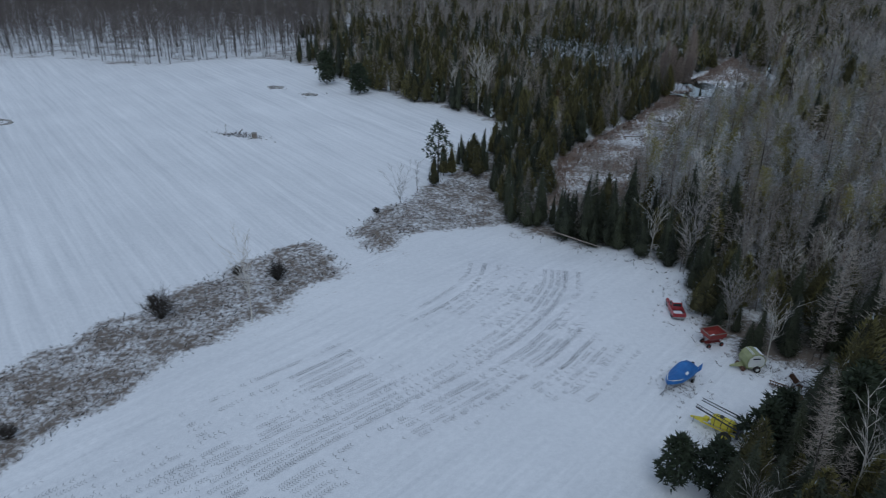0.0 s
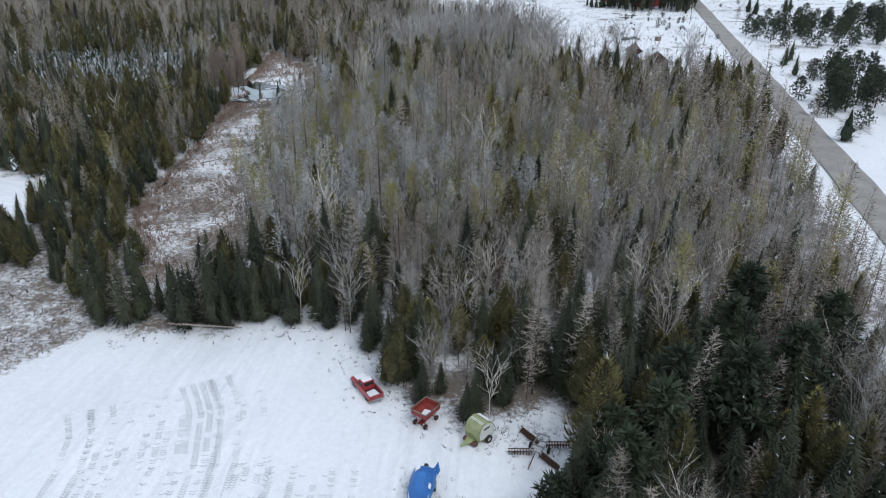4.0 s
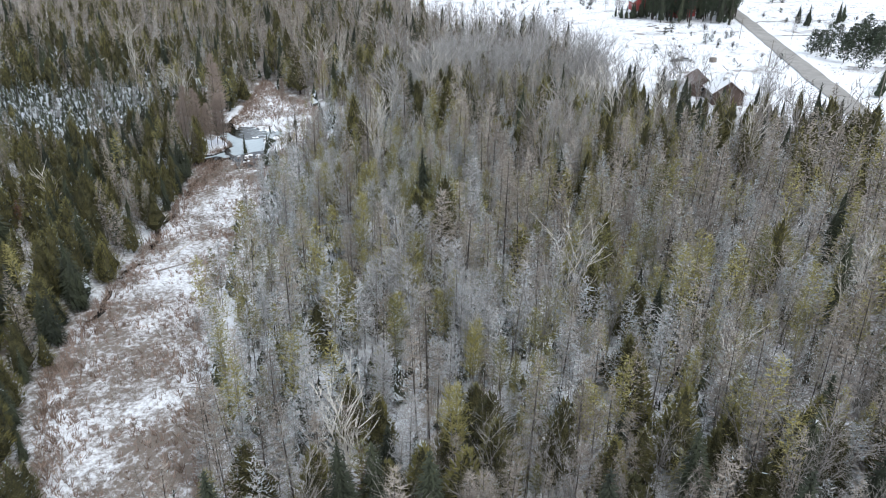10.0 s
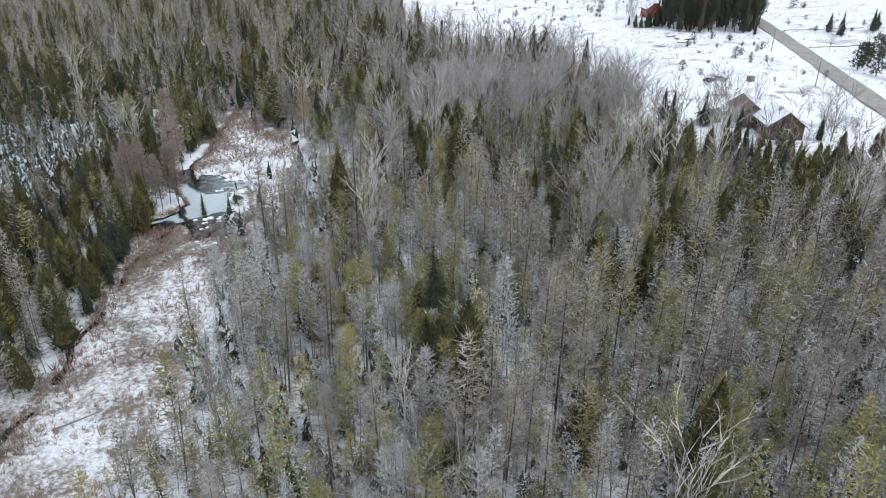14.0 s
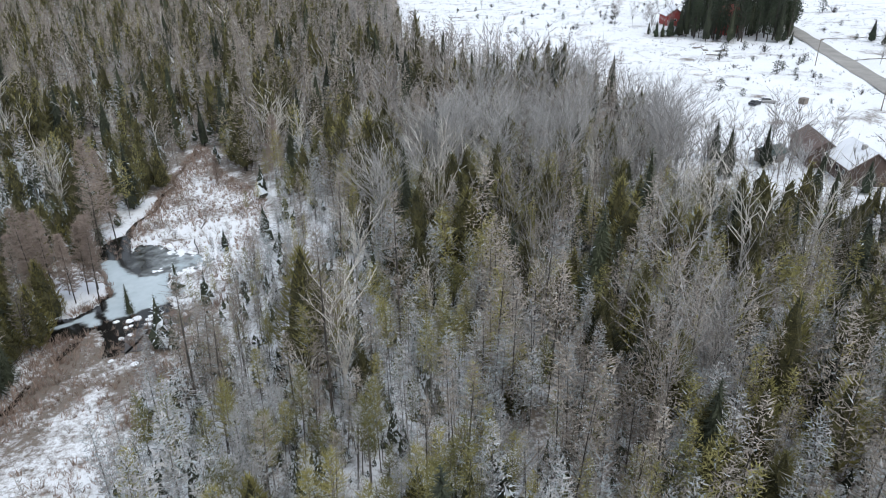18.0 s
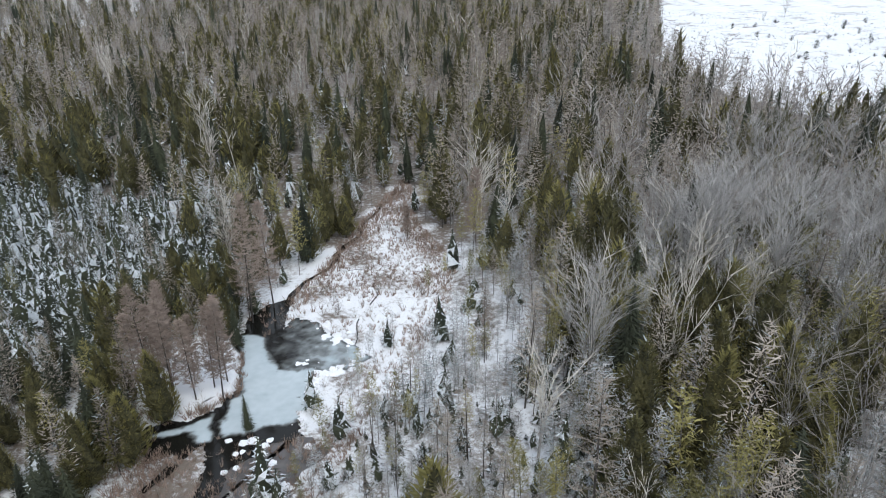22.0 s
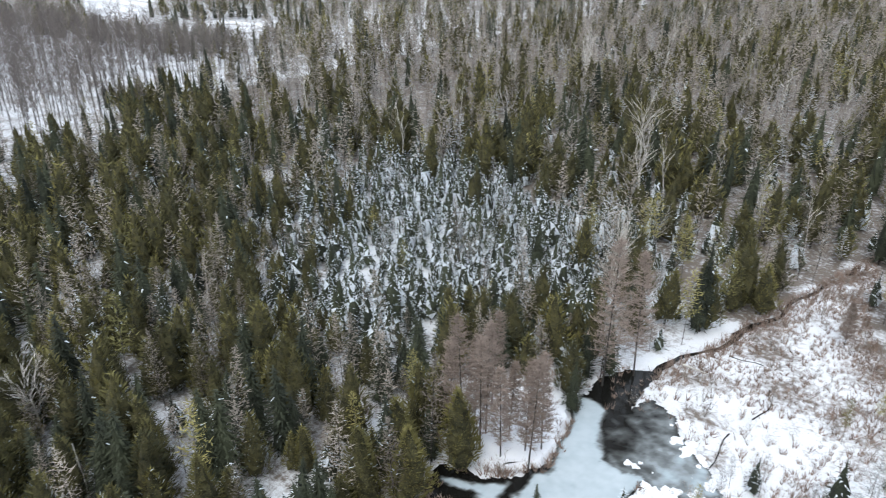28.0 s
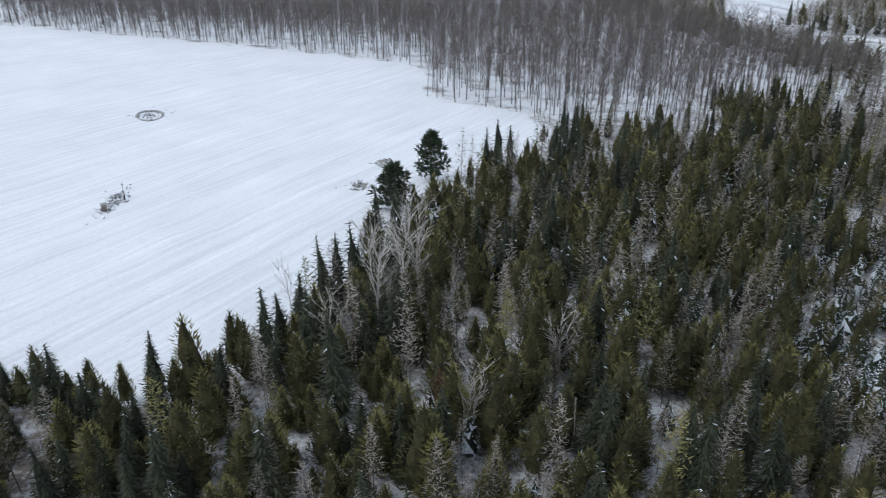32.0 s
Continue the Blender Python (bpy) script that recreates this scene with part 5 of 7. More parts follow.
# ---------------------------------------------------------------- shapes for made things
def box(sx, sy, sz, x=0.0, y=0.0, z=0.0, bevel=0.03, turn=(0, 0, 0), bm=None):
    """A bevelled block, centred at x, y, z."""
    bm = bm or bmesh.new()
    m = pose(x, y, z, *turn) @ Matrix.Diagonal((sx, sy, sz, 1))
    got = bmesh.ops.create_cube(bm, size=1.0, matrix=m)
    if bevel:
        edges = list({e for v in got["verts"] for e in v.link_edges})
        bmesh.ops.bevel(bm, geom=edges, offset=bevel, segments=2, affect="EDGES", profile=0.6)
    return bm


def rod(a, b, r, n=8, r2=None, bm=None):
    """A round bar from a to b."""
    bm = bm or bmesh.new()
    a, b = Vector(a), Vector(b)
    m = Matrix.Translation((a + b) / 2) @ (b - a).to_track_quat("Z", "Y").to_matrix().to_4x4()
    bmesh.ops.create_cone(bm, cap_ends=True, segments=n, radius1=r, radius2=r if r2 is None else r2, depth=(b - a).length, matrix=m)
    return bm


def loft(rings, cap=True, bm=None):
    """A skin over rings of equal count."""
    bm = bm or bmesh.new()
    rows = [[bm.verts.new(p) for p in ring] for ring in rings]
    n = len(rows[0])
    for a, b in zip(rows, rows[1:]):
        for i in range(n):
            bm.faces.new((a[i], a[(i + 1) % n], b[(i + 1) % n], b[i]))
    if cap:
        bm.faces.new(rows[0])
        bm.faces.new(rows[-1])
    bmesh.ops.recalc_face_normals(bm, faces=bm.faces[:])
    return bm


def lathe_ring(x, y, z, r, w, inner, n=20):
    """A tyre about the y axis: rounded outside, open hub."""
    rings = []
    for k in range(n):
        a = 6.2832 * k / n
        rings.append([(x + math.cos(a) * q, y + o, z + math.sin(a) * q) for q, o in ((inner, -w / 2), (r * 0.94, -w / 2), (r, -w * 0.28), (r, w * 0.28), (r * 0.94, w / 2), (inner, w / 2))])
    return loft(rings + rings[:1], cap=False)


def wheel(root, x, y, r, w, rim_mat, rubber):
    tyre = part("wheel", lathe_ring(x, y, r, r, w, r * 0.55), rubber, root)
    bm = rod((x, y - w * 0.32, r), (x, y + w * 0.32, r), r * 0.56, 16)
    rod((x, y - w * 0.4, r), (x, y + w * 0.4, r), r * 0.16, 10, bm=bm)
    part("rim", bm, rim_mat, tyre)


def thing(name, x, y, heading, label, category, group="", lift=0.0):
    root = new(name)
    root.matrix_basis = pose(x, y, float(height(x, y)) + lift, 0, 0, heading)
    return tagged(root, label, category, group)


RED = material("faded_red_paint", (0.21, 0.016, 0.022), (0.35, 0.035, 0.042), 0.4, 1.5, coat=0.3)
ORANGE = material("rusted_red_paint", (0.15, 0.02, 0.018), (0.27, 0.045, 0.035), 0.6, 1.2)
RUBBER = material("black_rubber", (0.012, 0.012, 0.012), (0.035, 0.033, 0.03), 0.85, 4)
STEEL = material("dull_steel", (0.22, 0.22, 0.22), (0.42, 0.42, 0.42), 0.5, 3, metal=0.6)
GLASS = material("dark_tinted_glass", (0.012, 0.014, 0.016), (0.03, 0.033, 0.036), 0.08, 2)
LIME = material("faded_green_paint", (0.19, 0.21, 0.085), (0.33, 0.35, 0.19), 0.45, 1.4)
PALE = material("pale_grey_panel", (0.50, 0.52, 0.50), (0.68, 0.69, 0.66), 0.5, 1.4)
RUST = material("rusty_iron", (0.05, 0.03, 0.022), (0.16, 0.09, 0.06), 0.85, 3.0)
BLACK = material("black_paint", (0.012, 0.013, 0.018), (0.04, 0.042, 0.05), 0.5, 3)
YELLOW = material("bright_yellow_paint", (0.52, 0.44, 0.02), (0.72, 0.62, 0.06), 0.45, 1.4)
TARP = material("blue_tarpaulin", (0.02, 0.09, 0.30), (0.05, 0.19, 0.50), 0.45, 0.9, bump=0.03)
WHITE = material("white_gelcoat", (0.55, 0.56, 0.57), (0.74, 0.75, 0.76), 0.3, 1.0)
WOOD = material("weathered_wood", (0.12, 0.10, 0.085), (0.30, 0.265, 0.23), 0.85, 1.0, fine=14)
STONE = material("field_stone", (0.2, 0.19, 0.18), (0.46, 0.45, 0.43), 0.9, 1.2)


def pickup(x, y, heading):
    t = thing("pickup_truck", x, y, heading, "old red pickup truck with snow on roof, hood and bed", "truck")
    t.scale = (0.86, 0.86, 0.86)

    def ring(px, half, low, high, chamfer):
        return [(px, -half, low), (px, -half, high - chamfer), (px, -half + chamfer, high), (px, half - chamfer, high), (px, half, high - chamfer), (px, half, low)]

    part("body", loft([ring(2.62, 0.80, 0.45, 0.86, 0.08), ring(2.5, 0.92, 0.40, 1.0, 0.1), ring(1.1, 0.96, 0.38, 1.12, 0.1), ring(0.9, 0.96, 0.38, 1.14, 0.08), ring(-0.62, 0.96, 0.38, 1.14, 0.08)]), RED, t)
    cab = part("cab", loft([ring(1.02, 0.86, 1.05, 1.16, 0.05), ring(0.42, 0.74, 1.05, 1.76, 0.08), ring(-0.42, 0.74, 1.05, 1.78, 0.08), ring(-0.66, 0.82, 1.05, 1.2, 0.05)]), RED, t)
    part("windscreen", loft([[(1.0, -0.72, 1.2), (1.0, 0.72, 1.2), (0.98, 0.72, 1.2), (0.98, -0.72, 1.2)], [(0.5, -0.62, 1.70), (0.5, 0.62, 1.70), (0.46, 0.62, 1.70), (0.46, -0.62, 1.70)]]), GLASS, cab)
    part("rear_window", box(0.04, 1.2, 0.4, -0.58, 0, 1.47, 0.01, (0, 22, 0)), GLASS, cab)
    for s in (-1, 1):
        part("side_window", box(0.86, 0.03, 0.42, 0.02, s * 0.80, 1.45, 0.01, (s * 9, 0, 0)), GLASS, cab)
        part("mirror", box(0.1, 0.16, 0.14, 0.72, s * 1.04, 1.2, 0.02), BLACK, t)
        part("headlight", box(0.05, 0.3, 0.16, 2.6, s * 0.6, 0.74, 0.015), PALE, t)
        part("tail_light", box(0.05, 0.14, 0.32, -2.6, s * 0.84, 0.86, 0.015), RED, t)
        part("bed_side", box(1.98, 0.12, 0.68, -1.6, s * 0.90, 0.79, 0.03), RED, t)
        for px in (1.62, -1.62):
            wheel(t, px, s * 0.82, 0.37, 0.26, STEEL, RUBBER)
    part("tailgate", box(0.08, 1.72, 0.56, -2.58, 0, 0.84, 0.02), RED, t)
    part("bed_floor", box(1.94, 1.68, 0.08, -1.6, 0, 0.58, 0.01), BLACK, t)
    part("bumper", box(0.16, 1.8, 0.2, -2.7, 0, 0.5, 0.03), STEEL, t)
    part("bumper", box(0.16, 1.84, 0.22, 2.68, 0, 0.5, 0.03), STEEL, t)
    part("bed_snow", box(1.6, 1.4, 0.14, -1.7, 0.05, 0.68, 0.06, (0, 3, 4)), LYING, t)
    part("roof_snow", box(0.8, 1.3, 0.1, 0.0, 0, 1.81, 0.045), LYING, t)
    part("hood_snow", box(1.1, 1.4, 0.07, 1.85, -0.1, 1.1, 0.03, (0, 4, 0)), LYING, t)


def gravity_wagon(x, y, heading):
    t = thing("gravity_wagon", x, y, heading, "rusty dark red grain wagon with snow inside its hopper", "wagon")
    t.scale = (0.78, 0.78, 0.78)
    outer = [[(sx * a, sy * b, z) for sx, sy in ((-1, -1), (1, -1), (1, 1), (-1, 1))] for a, b, z in ((0.4, 0.35, 0.8), (1.5, 1.15, 1.75), (1.55, 1.2, 2.45))]
    inner = [[(sx * a, sy * b, z) for sx, sy in ((-1, -1), (1, -1), (1, 1), (-1, 1))] for a, b, z in ((1.5, 1.15, 2.45), (1.44, 1.1, 1.78), (0.36, 0.31, 0.9))]
    part("hopper", loft(outer + inner), ORANGE, t)
    for s in (-1, 1):
        part("rim_board", box(3.2, 0.06, 0.16, 0, s * 1.2, 2.52, 0.015), WOOD, t)
        part("end_board", box(0.06, 2.34, 0.16, s * 1.57, 0, 2.52, 0.015), WOOD, t)
        for px in (-1.0, 1.0):
            part("leg", rod((px, s * 0.55, 0.6), (px * 1.1, s * 0.95, 1.6), 0.05), ORANGE, t)
            wheel(t, px * 1.15, s * 0.85, 0.36, 0.24, ORANGE, RUBBER)
    for px in (-1.15, 1.15):
        part("axle", rod((px, -0.85, 0.36), (px, 0.85, 0.36), 0.06), RUST, t)
    part("frame", box(2.5, 0.7, 0.12, 0, 0, 0.58, 0.02), ORANGE, t)
    part("tongue", rod((1.3, 0, 0.5), (2.9, 0, 0.16), 0.05), PALE, t)
    part("snow_heap", box(1.5, 1.0, 0.3, 0.1, 0, 1.35, 0.12, (6, 4, 10)), LYING, t)


def baler(x, y, heading):
    t = thing("round_baler", x, y, heading, "faded pale green round baler with light side panels", "baler")
    t.scale = (0.9, 0.9, 0.9)
    prof = [(1.0, 0.6), (1.15, 1.3), (0.95, 2.0), (0.5, 2.45), (-0.2, 2.6), (-0.95, 2.3), (-1.4, 1.6), (-1.35, 0.9), (-0.9, 0.5)]
    part("body", loft([[(px, s * 1.0, pz) for px, pz in prof] for s in (-1, -0.9, 0.9, 1)]), LIME, t)
    for s in (-1, 1):
        panel = part("side_panel", loft([[(px * 0.86 - 0.05, s * (1.0 + o), 0.28 + pz * 0.84) for px, pz in prof] for o in (0.01, 0.06)]), PALE, t)
        part("lettering_bar", box(0.95, 0.02, 0.2, -0.1, s * 1.075, 1.95, 0.005), BLACK, panel)
        wheel(t, -0.35, s * 1.15, 0.45, 0.34, PALE, RUBBER)
    for k in range(6):
        part("slat", box(0.1, 1.7, 0.05, 0.42 - k * 0.24, 0, 2.56 - 0.02 * k * k, 0.01, (0, 8 - 9 * k, 0)), PALE, t)
    part("pickup_reel", rod((1.25, -0.85, 0.35), (1.25, 0.85, 0.35), 0.28, 12), RUST, t)
    part("drawbar", loft([[(1.0, -0.5, 0.55), (1.0, 0.5, 0.55), (1.0, 0.5, 0.7), (1.0, -0.5, 0.7)], [(2.7, -0.08, 0.42), (2.7, 0.08, 0.42), (2.7, 0.08, 0.54), (2.7, -0.08, 0.54)]]), LIME, t)
    part("roof_snow", box(0.5, 1.6, 0.08, -0.75, 0, 2.46, 0.03, (0, -24, 0)), LYING, t)


def disc_harrow(x, y, heading):
    t = thing("disc_harrow", x, y, heading, "rusty disc harrow with crossed gangs and steel frame", "harrow")
    for s in (-1, 1):
        for front, px in ((1, 0.55), (-1, -0.55)):
            a, b = Vector((px + front * 0.15, s * 0.35, 0.32)), Vector((px + front * 1.25, s * 2.5, 0.32))
            gang = part("gang", rod(a, b, 0.06), RUST, t)
            d = (b - a).normalized()
            for k in range(9):
                p = a.lerp(b, (k + 0.5) / 9)
                part("disc", rod(p - d * 0.02, p + d * 0.02, 0.3, 14, 0.24), RUST, gang)
            part("gang_beam", rod(a + Vector((0, 0, 0.38)), b + Vector((0, 0, 0.38)), 0.07, 4), RUST, t)
        part("frame_rail", box(2.9, 0.1, 0.12, 0, s * 0.55, 0.85, 0.015), STEEL, t)
        wheel(t, -0.1, s * 0.9, 0.32, 0.22, RUST, RUBBER)
    for px in (-1.3, -0.4, 0.4, 1.3):
        part("cross_rail", box(0.1, 1.2, 0.1, px, 0, 0.93, 0.015), STEEL, t)
    part("tongue", rod((1.3, 0, 0.8), (3.1, 0, 0.3), 0.06, 6), RUST, t)


def boat(x, y, heading):
    t = thing("covered_boat", x, y, heading, "motorboat on a trailer under a snowy blue tarpaulin", "boat")
    t.scale = (0.88, 0.95, 0.95)

    def hull(px, w, low, high):
        return [(px, 0, low), (px, w * 0.75, low + 0.22), (px, w, high - 0.12), (px, w, high), (px, -w, high), (px, -w, high - 0.12), (px, -w * 0.75, low + 0.22)]

    part("hull", loft([hull(-2.7, 1.0, 0.6, 1.35), hull(-0.5, 1.08, 0.55, 1.4), hull(1.4, 0.9, 0.62, 1.5), hull(2.4, 0.45, 0.85, 1.6), hull(2.95, 0.06, 1.35, 1.66)]), WHITE, t)

    def sheet(px, w, crown):
        out = []
        for k in range(11):
            a = math.pi * k / 10
            out.append((px, w * math.cos(a), 1.12 + 0.2 * math.sin(a) ** 0.5 + (crown - 1.3) * math.sin(a) ** 1.5 + 0.03 * math.sin(7 * a + px * 3)))
        return out

    part("tarpaulin", loft([sheet(-2.85, 0.9, 1.5), sheet(-2.5, 1.1, 1.8), sheet(-1.9, 1.15, 2.2), sheet(-1.0, 1.2, 2.45), sheet(-0.3, 1.18, 2.3), sheet(0.5, 1.14, 2.0), sheet(1.4, 1.0, 1.85),
                            sheet(2.2, 0.68, 1.78), sheet(2.75, 0.34, 1.72), sheet(3.05, 0.1, 1.6)]), TARP, t)
    part("loose_flap", loft([[(-2.9, 0.75, 1.3), (-2.2, 1.2, 1.25), (-2.1, 1.24, 1.25), (-2.85, 0.8, 1.3)], [(-3.25, 1.1, 1.9), (-2.5, 1.4, 1.5), (-2.45, 1.43, 1.5), (-3.2, 1.14, 1.9)]]), TARP, t)
    part("tarp_snow", box(1.1, 0.5, 0.08, -1.7, -0.55, 2.12, 0.035, (32, 8, 0)), LYING, t)
    part("tarp_snow", box(0.6, 0.3, 0.06, 0.1, 0.85, 1.78, 0.025, (-48, 6, 0)), LYING, t)
    part("outboard_motor", box(0.4, 0.42, 1.0, -3.05, 0, 1.05, 0.12), BLACK, t)
    for s in (-1, 1):
        part("trailer_rail", rod((-2.9, s * 0.7, 0.5), (1.6, s * 0.6, 0.5), 0.05, 6), STEEL, t)
        part("trailer_rail", rod((1.6, s * 0.6, 0.5), (3.5, 0, 0.45), 0.05, 6), STEEL, t)
        part("fender", box(0.95, 0.28, 0.06, -1.3, s * 1.1, 0.74, 0.02), STEEL, t)
        wheel(t, -1.3, s * 1.1, 0.33, 0.22, STEEL, RUBBER)
    part("tongue", rod((3.4, 0, 0.45), (4.5, 0, 0.38), 0.05, 6), STEEL, t)
    part("jack", rod((4.0, 0.12, 0.0), (4.0, 0.12, 0.75), 0.035), STEEL, t)
    part("winch_post", rod((3.0, 0, 0.45), (3.15, 0, 1.3), 0.05, 6), STEEL, t)


def sprayer(x, y, heading):
    t = thing("field_sprayer", x, y, heading, "yellow pull-type field sprayer with folded black booms", "sprayer")
    t.scale = (0.85, 0.9, 0.9)
    tank = part("tank", loft([[(px, r * math.cos(6.2832 * k / 16), 1.55 + r * 0.92 * math.sin(6.2832 * k / 16)) for k in range(16)] for px, r in
                              ((-1.35, 0.3), (-1.25, 0.62), (-1.0, 0.76), (1.0, 0.76), (1.25, 0.62), (1.35, 0.3))]), YELLOW, t)
    part("lid", rod((0.3, 0, 2.2), (0.3, 0, 2.34), 0.26, 14), BLACK, tank)
    for px in (-0.8, 0.0, 0.8):
        part("strap", loft([[(px + o, r * math.cos(6.2832 * k / 16), 1.55 + r * 0.92 * math.sin(6.2832 * k / 16)) for k in range(16)] for o, r in ((-0.04, 0.775), (0.04, 0.775))]), BLACK, tank)
    for s in (-1, 1):
        part("frame_rail", box(4.2, 0.12, 0.16, 0.4, s * 0.5, 0.85, 0.02), YELLOW, t)
        wheel(t, -0.9, s * 1.25, 0.72, 0.36, YELLOW, RUBBER)
        boom = part("boom", rod((-2.2, s * 1.0, 2.1), (3.2, s * 0.75, 2.65), 0.05, 6), BLACK, t)
        part("boom_rail", rod((-2.2, s * 1.0, 2.55), (3.2, s * 0.75, 3.0), 0.04, 6), BLACK, boom)
        part("boom_rail", rod((-2.2, s * 1.32, 2.25), (3.0, s * 1.05, 2.75), 0.04, 6), BLACK, boom)
        for k in range(11):
            a, b = k / 11, (k + 0.5) / 11
            lo = [Vector((-2.2, s * 1.0, 2.1)).lerp(Vector((3.2, s * 0.75, 2.65)), q) for q in (a, b, a + 1 / 11)]
            hi = Vector((-2.2, s * 1.0, 2.55)).lerp(Vector((3.2, s * 0.75, 3.0)), b)
            part("lattice", rod(lo[0], hi, 0.02, 5), BLACK, boom)
            part("lattice", rod(hi, lo[2], 0.02, 5), BLACK, boom)
        part("boom_arm", rod((-2.0, s * 0.4, 0.9), (-2.1, s * 1.0, 2.3), 0.06, 6), BLACK, t)
    part("axle", rod((-0.9, -1.25, 0.72), (-0.9, 1.25, 0.72), 0.08), YELLOW, t)
    part("rear_rack", box(0.3, 1.7, 1.0, -2.0, 0, 1.35, 0.04), BLACK, t)
    part("pump", box(0.6, 0.6, 0.5, 2.0, 0, 1.15, 0.1), YELLOW, t)
    part("drawbar", loft([[(2.2, -0.5, 0.8), (2.2, 0.5, 0.8), (2.2, 0.5, 0.92), (2.2, -0.5, 0.92)], [(3.9, -0.08, 0.5), (3.9, 0.08, 0.5), (3.9, 0.08, 0.6), (3.9, -0.08, 0.6)]]), YELLOW, t)
    part("hitch_jack", rod((3.4, 0.2, 0.0), (3.4, 0.2, 0.9), 0.04), STEEL, t)


pickup(12.2, 84.4, 104)
gravity_wagon(16.7, 77.9, 215)
baler(20.7, 73.7, 205)
disc_harrow(25.6, 70.4, 225)
boat(13.1, 68.0, 242)
sprayer(17.4, 60.5, 155)

# a pale felled pole along the edge of the wood
log = part("log", rod((-7.8, 105.0, 1.45), (0.6, 101.2, 1.5), 0.13, 10, 0.07), WOOD)
tagged(log, "long pale fallen log along the field's edge", "log")


# ---------------------------------------------------------------- far field: stone heaps and rough patches
def heap(x, y, r, count, seed, label):
    q = random.Random(seed)
    root = thing("stone_heap", x, y, 0, label, "stone heap", "heaps in the far field")
    for k in range(count):
        a, d = q.uniform(0, 6.283), r * math.sqrt(q.random())
        bm = bmesh.new()
        bmesh.ops.create_icosphere(bm, subdivisions=1, radius=1.0)
        s = q.uniform(0.2, 0.5)
        for v in bm.verts:
            v.co = Vector((math.cos(a) * d + v.co.x * s * q.uniform(0.7, 1.2), 0.7 * math.sin(a) * d + v.co.y * s * q.uniform(0.7, 1.2), 0.1 + v.co.z * s * 0.7 * q.uniform(0.7, 1.2) + max(0, 0.4 - d * 0.25)))
        part("stone", bm, STONE, root)


heap(-106.8, 184.8, 2.6, 26, 1, "low heap of field stones and brush in snow")
heap(-92.6, 179.9, 2.2, 20, 2, "low heap of field stones and brush in snow")
ring_root = thing("stone_ring", -150.6, 123.5, 20, "oval ring of stones and weeds around snow", "stone ring")
for k in range(30):
    a = 6.283 * k / 30
    bm = bmesh.new()
    bmesh.ops.create_icosphere(bm, subdivisions=1, radius=0.35 + 0.2 * random.random())
    for v in bm.verts:
        v.co = Vector((5.5 * math.cos(a) + v.co.x * 1.3, 3.2 * math.sin(a) + v.co.y, 0.08 + v.co.z * 0.7))
    part("stone", bm, STONE, ring_root)
x = np.concatenate([R0.normal(-87, 3.2, 150), R0.normal(-150.6, 3.0, 90), R0.normal(-106.8, 1.5, 50), R0.normal(-92.6, 1.5, 50)])
y = np.concatenate([R0.normal(136, 1.0, 150), R0.normal(123.5, 2.0, 90), R0.normal(184.8, 1.2, 50), R0.normal(179.9, 1.2, 50)])
woods("weeds", T_GRASS, x, y, 0.7 + 0.7 * R0.uniform(0, 1, len(x)), [GRASS, GRASS, SNOW], "dead weeds around the stones in the field", "weeds", 410)
x = np.concatenate([R0.normal(13.4, 1.3, 120), R0.normal(26.4, 2.6, 220), R0.normal(17.5, 2.4, 90), R0.normal(12.4, 2.0, 60), R0.normal(20.4, 2, 60)])
y = np.concatenate([R0.normal(67.6, 1.6, 120), R0.normal(73, 2.2, 220), R0.normal(60.6, 1.8, 90), R0.normal(85.5, 2.6, 60), R0.normal(75, 1.4, 60)])
woods("weeds", [tuft(0.4, 0.35, 10, 0.03), tuft(0.55, 0.3, 10, 0.028)], x, y, 0.5 + 0.6 * R0.uniform(0, 1, len(x)), [GRASS, GRASS, SNOW], "dead weeds around the parked farm machines", "weeds", 411)
crate = thing("crate", -83.2, 135.5, 25, "weathered grey box standing in the field", "box")
part("body", box(1.1, 0.9, 1.2, 0, 0, 0.6, 0.03), WOOD, crate)
part("lid", box(1.2, 1.0, 0.08, 0, 0, 1.24, 0.02), STONE, crate)
post = thing("marker_post", -91.3, 136.2, 0, "thin wooden marker post with a short crossbar", "post")
part("pole", rod((0, 0, -0.1), (0, 0, 2.3), 0.06), WOOD, post)
part("crossbar", box(0.08, 0.6, 0.1, 0, 0, 1.9, 0.01), WOOD, post)
post = thing("marker_post", -88.6, 137.2, 0, "leaning dark stump beside the field's rough patch", "post")
part("pole", rod((0, 0, -0.1), (0.9, 0.4, 1.1), 0.16, 8, 0.1), DARKBARK, post)

# ---------------------------------------------------------------- trees that stand out
def lone(name, both, mats, x, y, size, label, category, turn=0.0):
    ob = tagged(single(name, both, mats), label, category)
    ob.matrix_basis = pose(x, y, float(height(x, y)), 0, 0, turn) @ Matrix.Diagonal((size, size, size, 1))
    return ob


PM = [DARKBARK, PINE]
lone("pine_tree", pine(9.8, 3.1, 70, 24, 0.1), PM, -94.3, 194, 1.0, "full dark green pine at the field's edge", "pine tree")
lone("pine_tree", pine(8.4, 3.2, 70, 24, 0.06), PM, -80, 186.6, 1.0, "broad dark green pine at the field's edge", "pine tree")
lone("pine_tree", pine(11.8, 2.6, 46, 12, 0.35), PM, -33.4, 121.5, 1.0, "tall ragged pine by the lane's corner", "pine tree")
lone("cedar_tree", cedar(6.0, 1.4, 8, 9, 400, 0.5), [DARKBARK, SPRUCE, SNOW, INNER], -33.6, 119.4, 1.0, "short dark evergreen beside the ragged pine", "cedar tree")
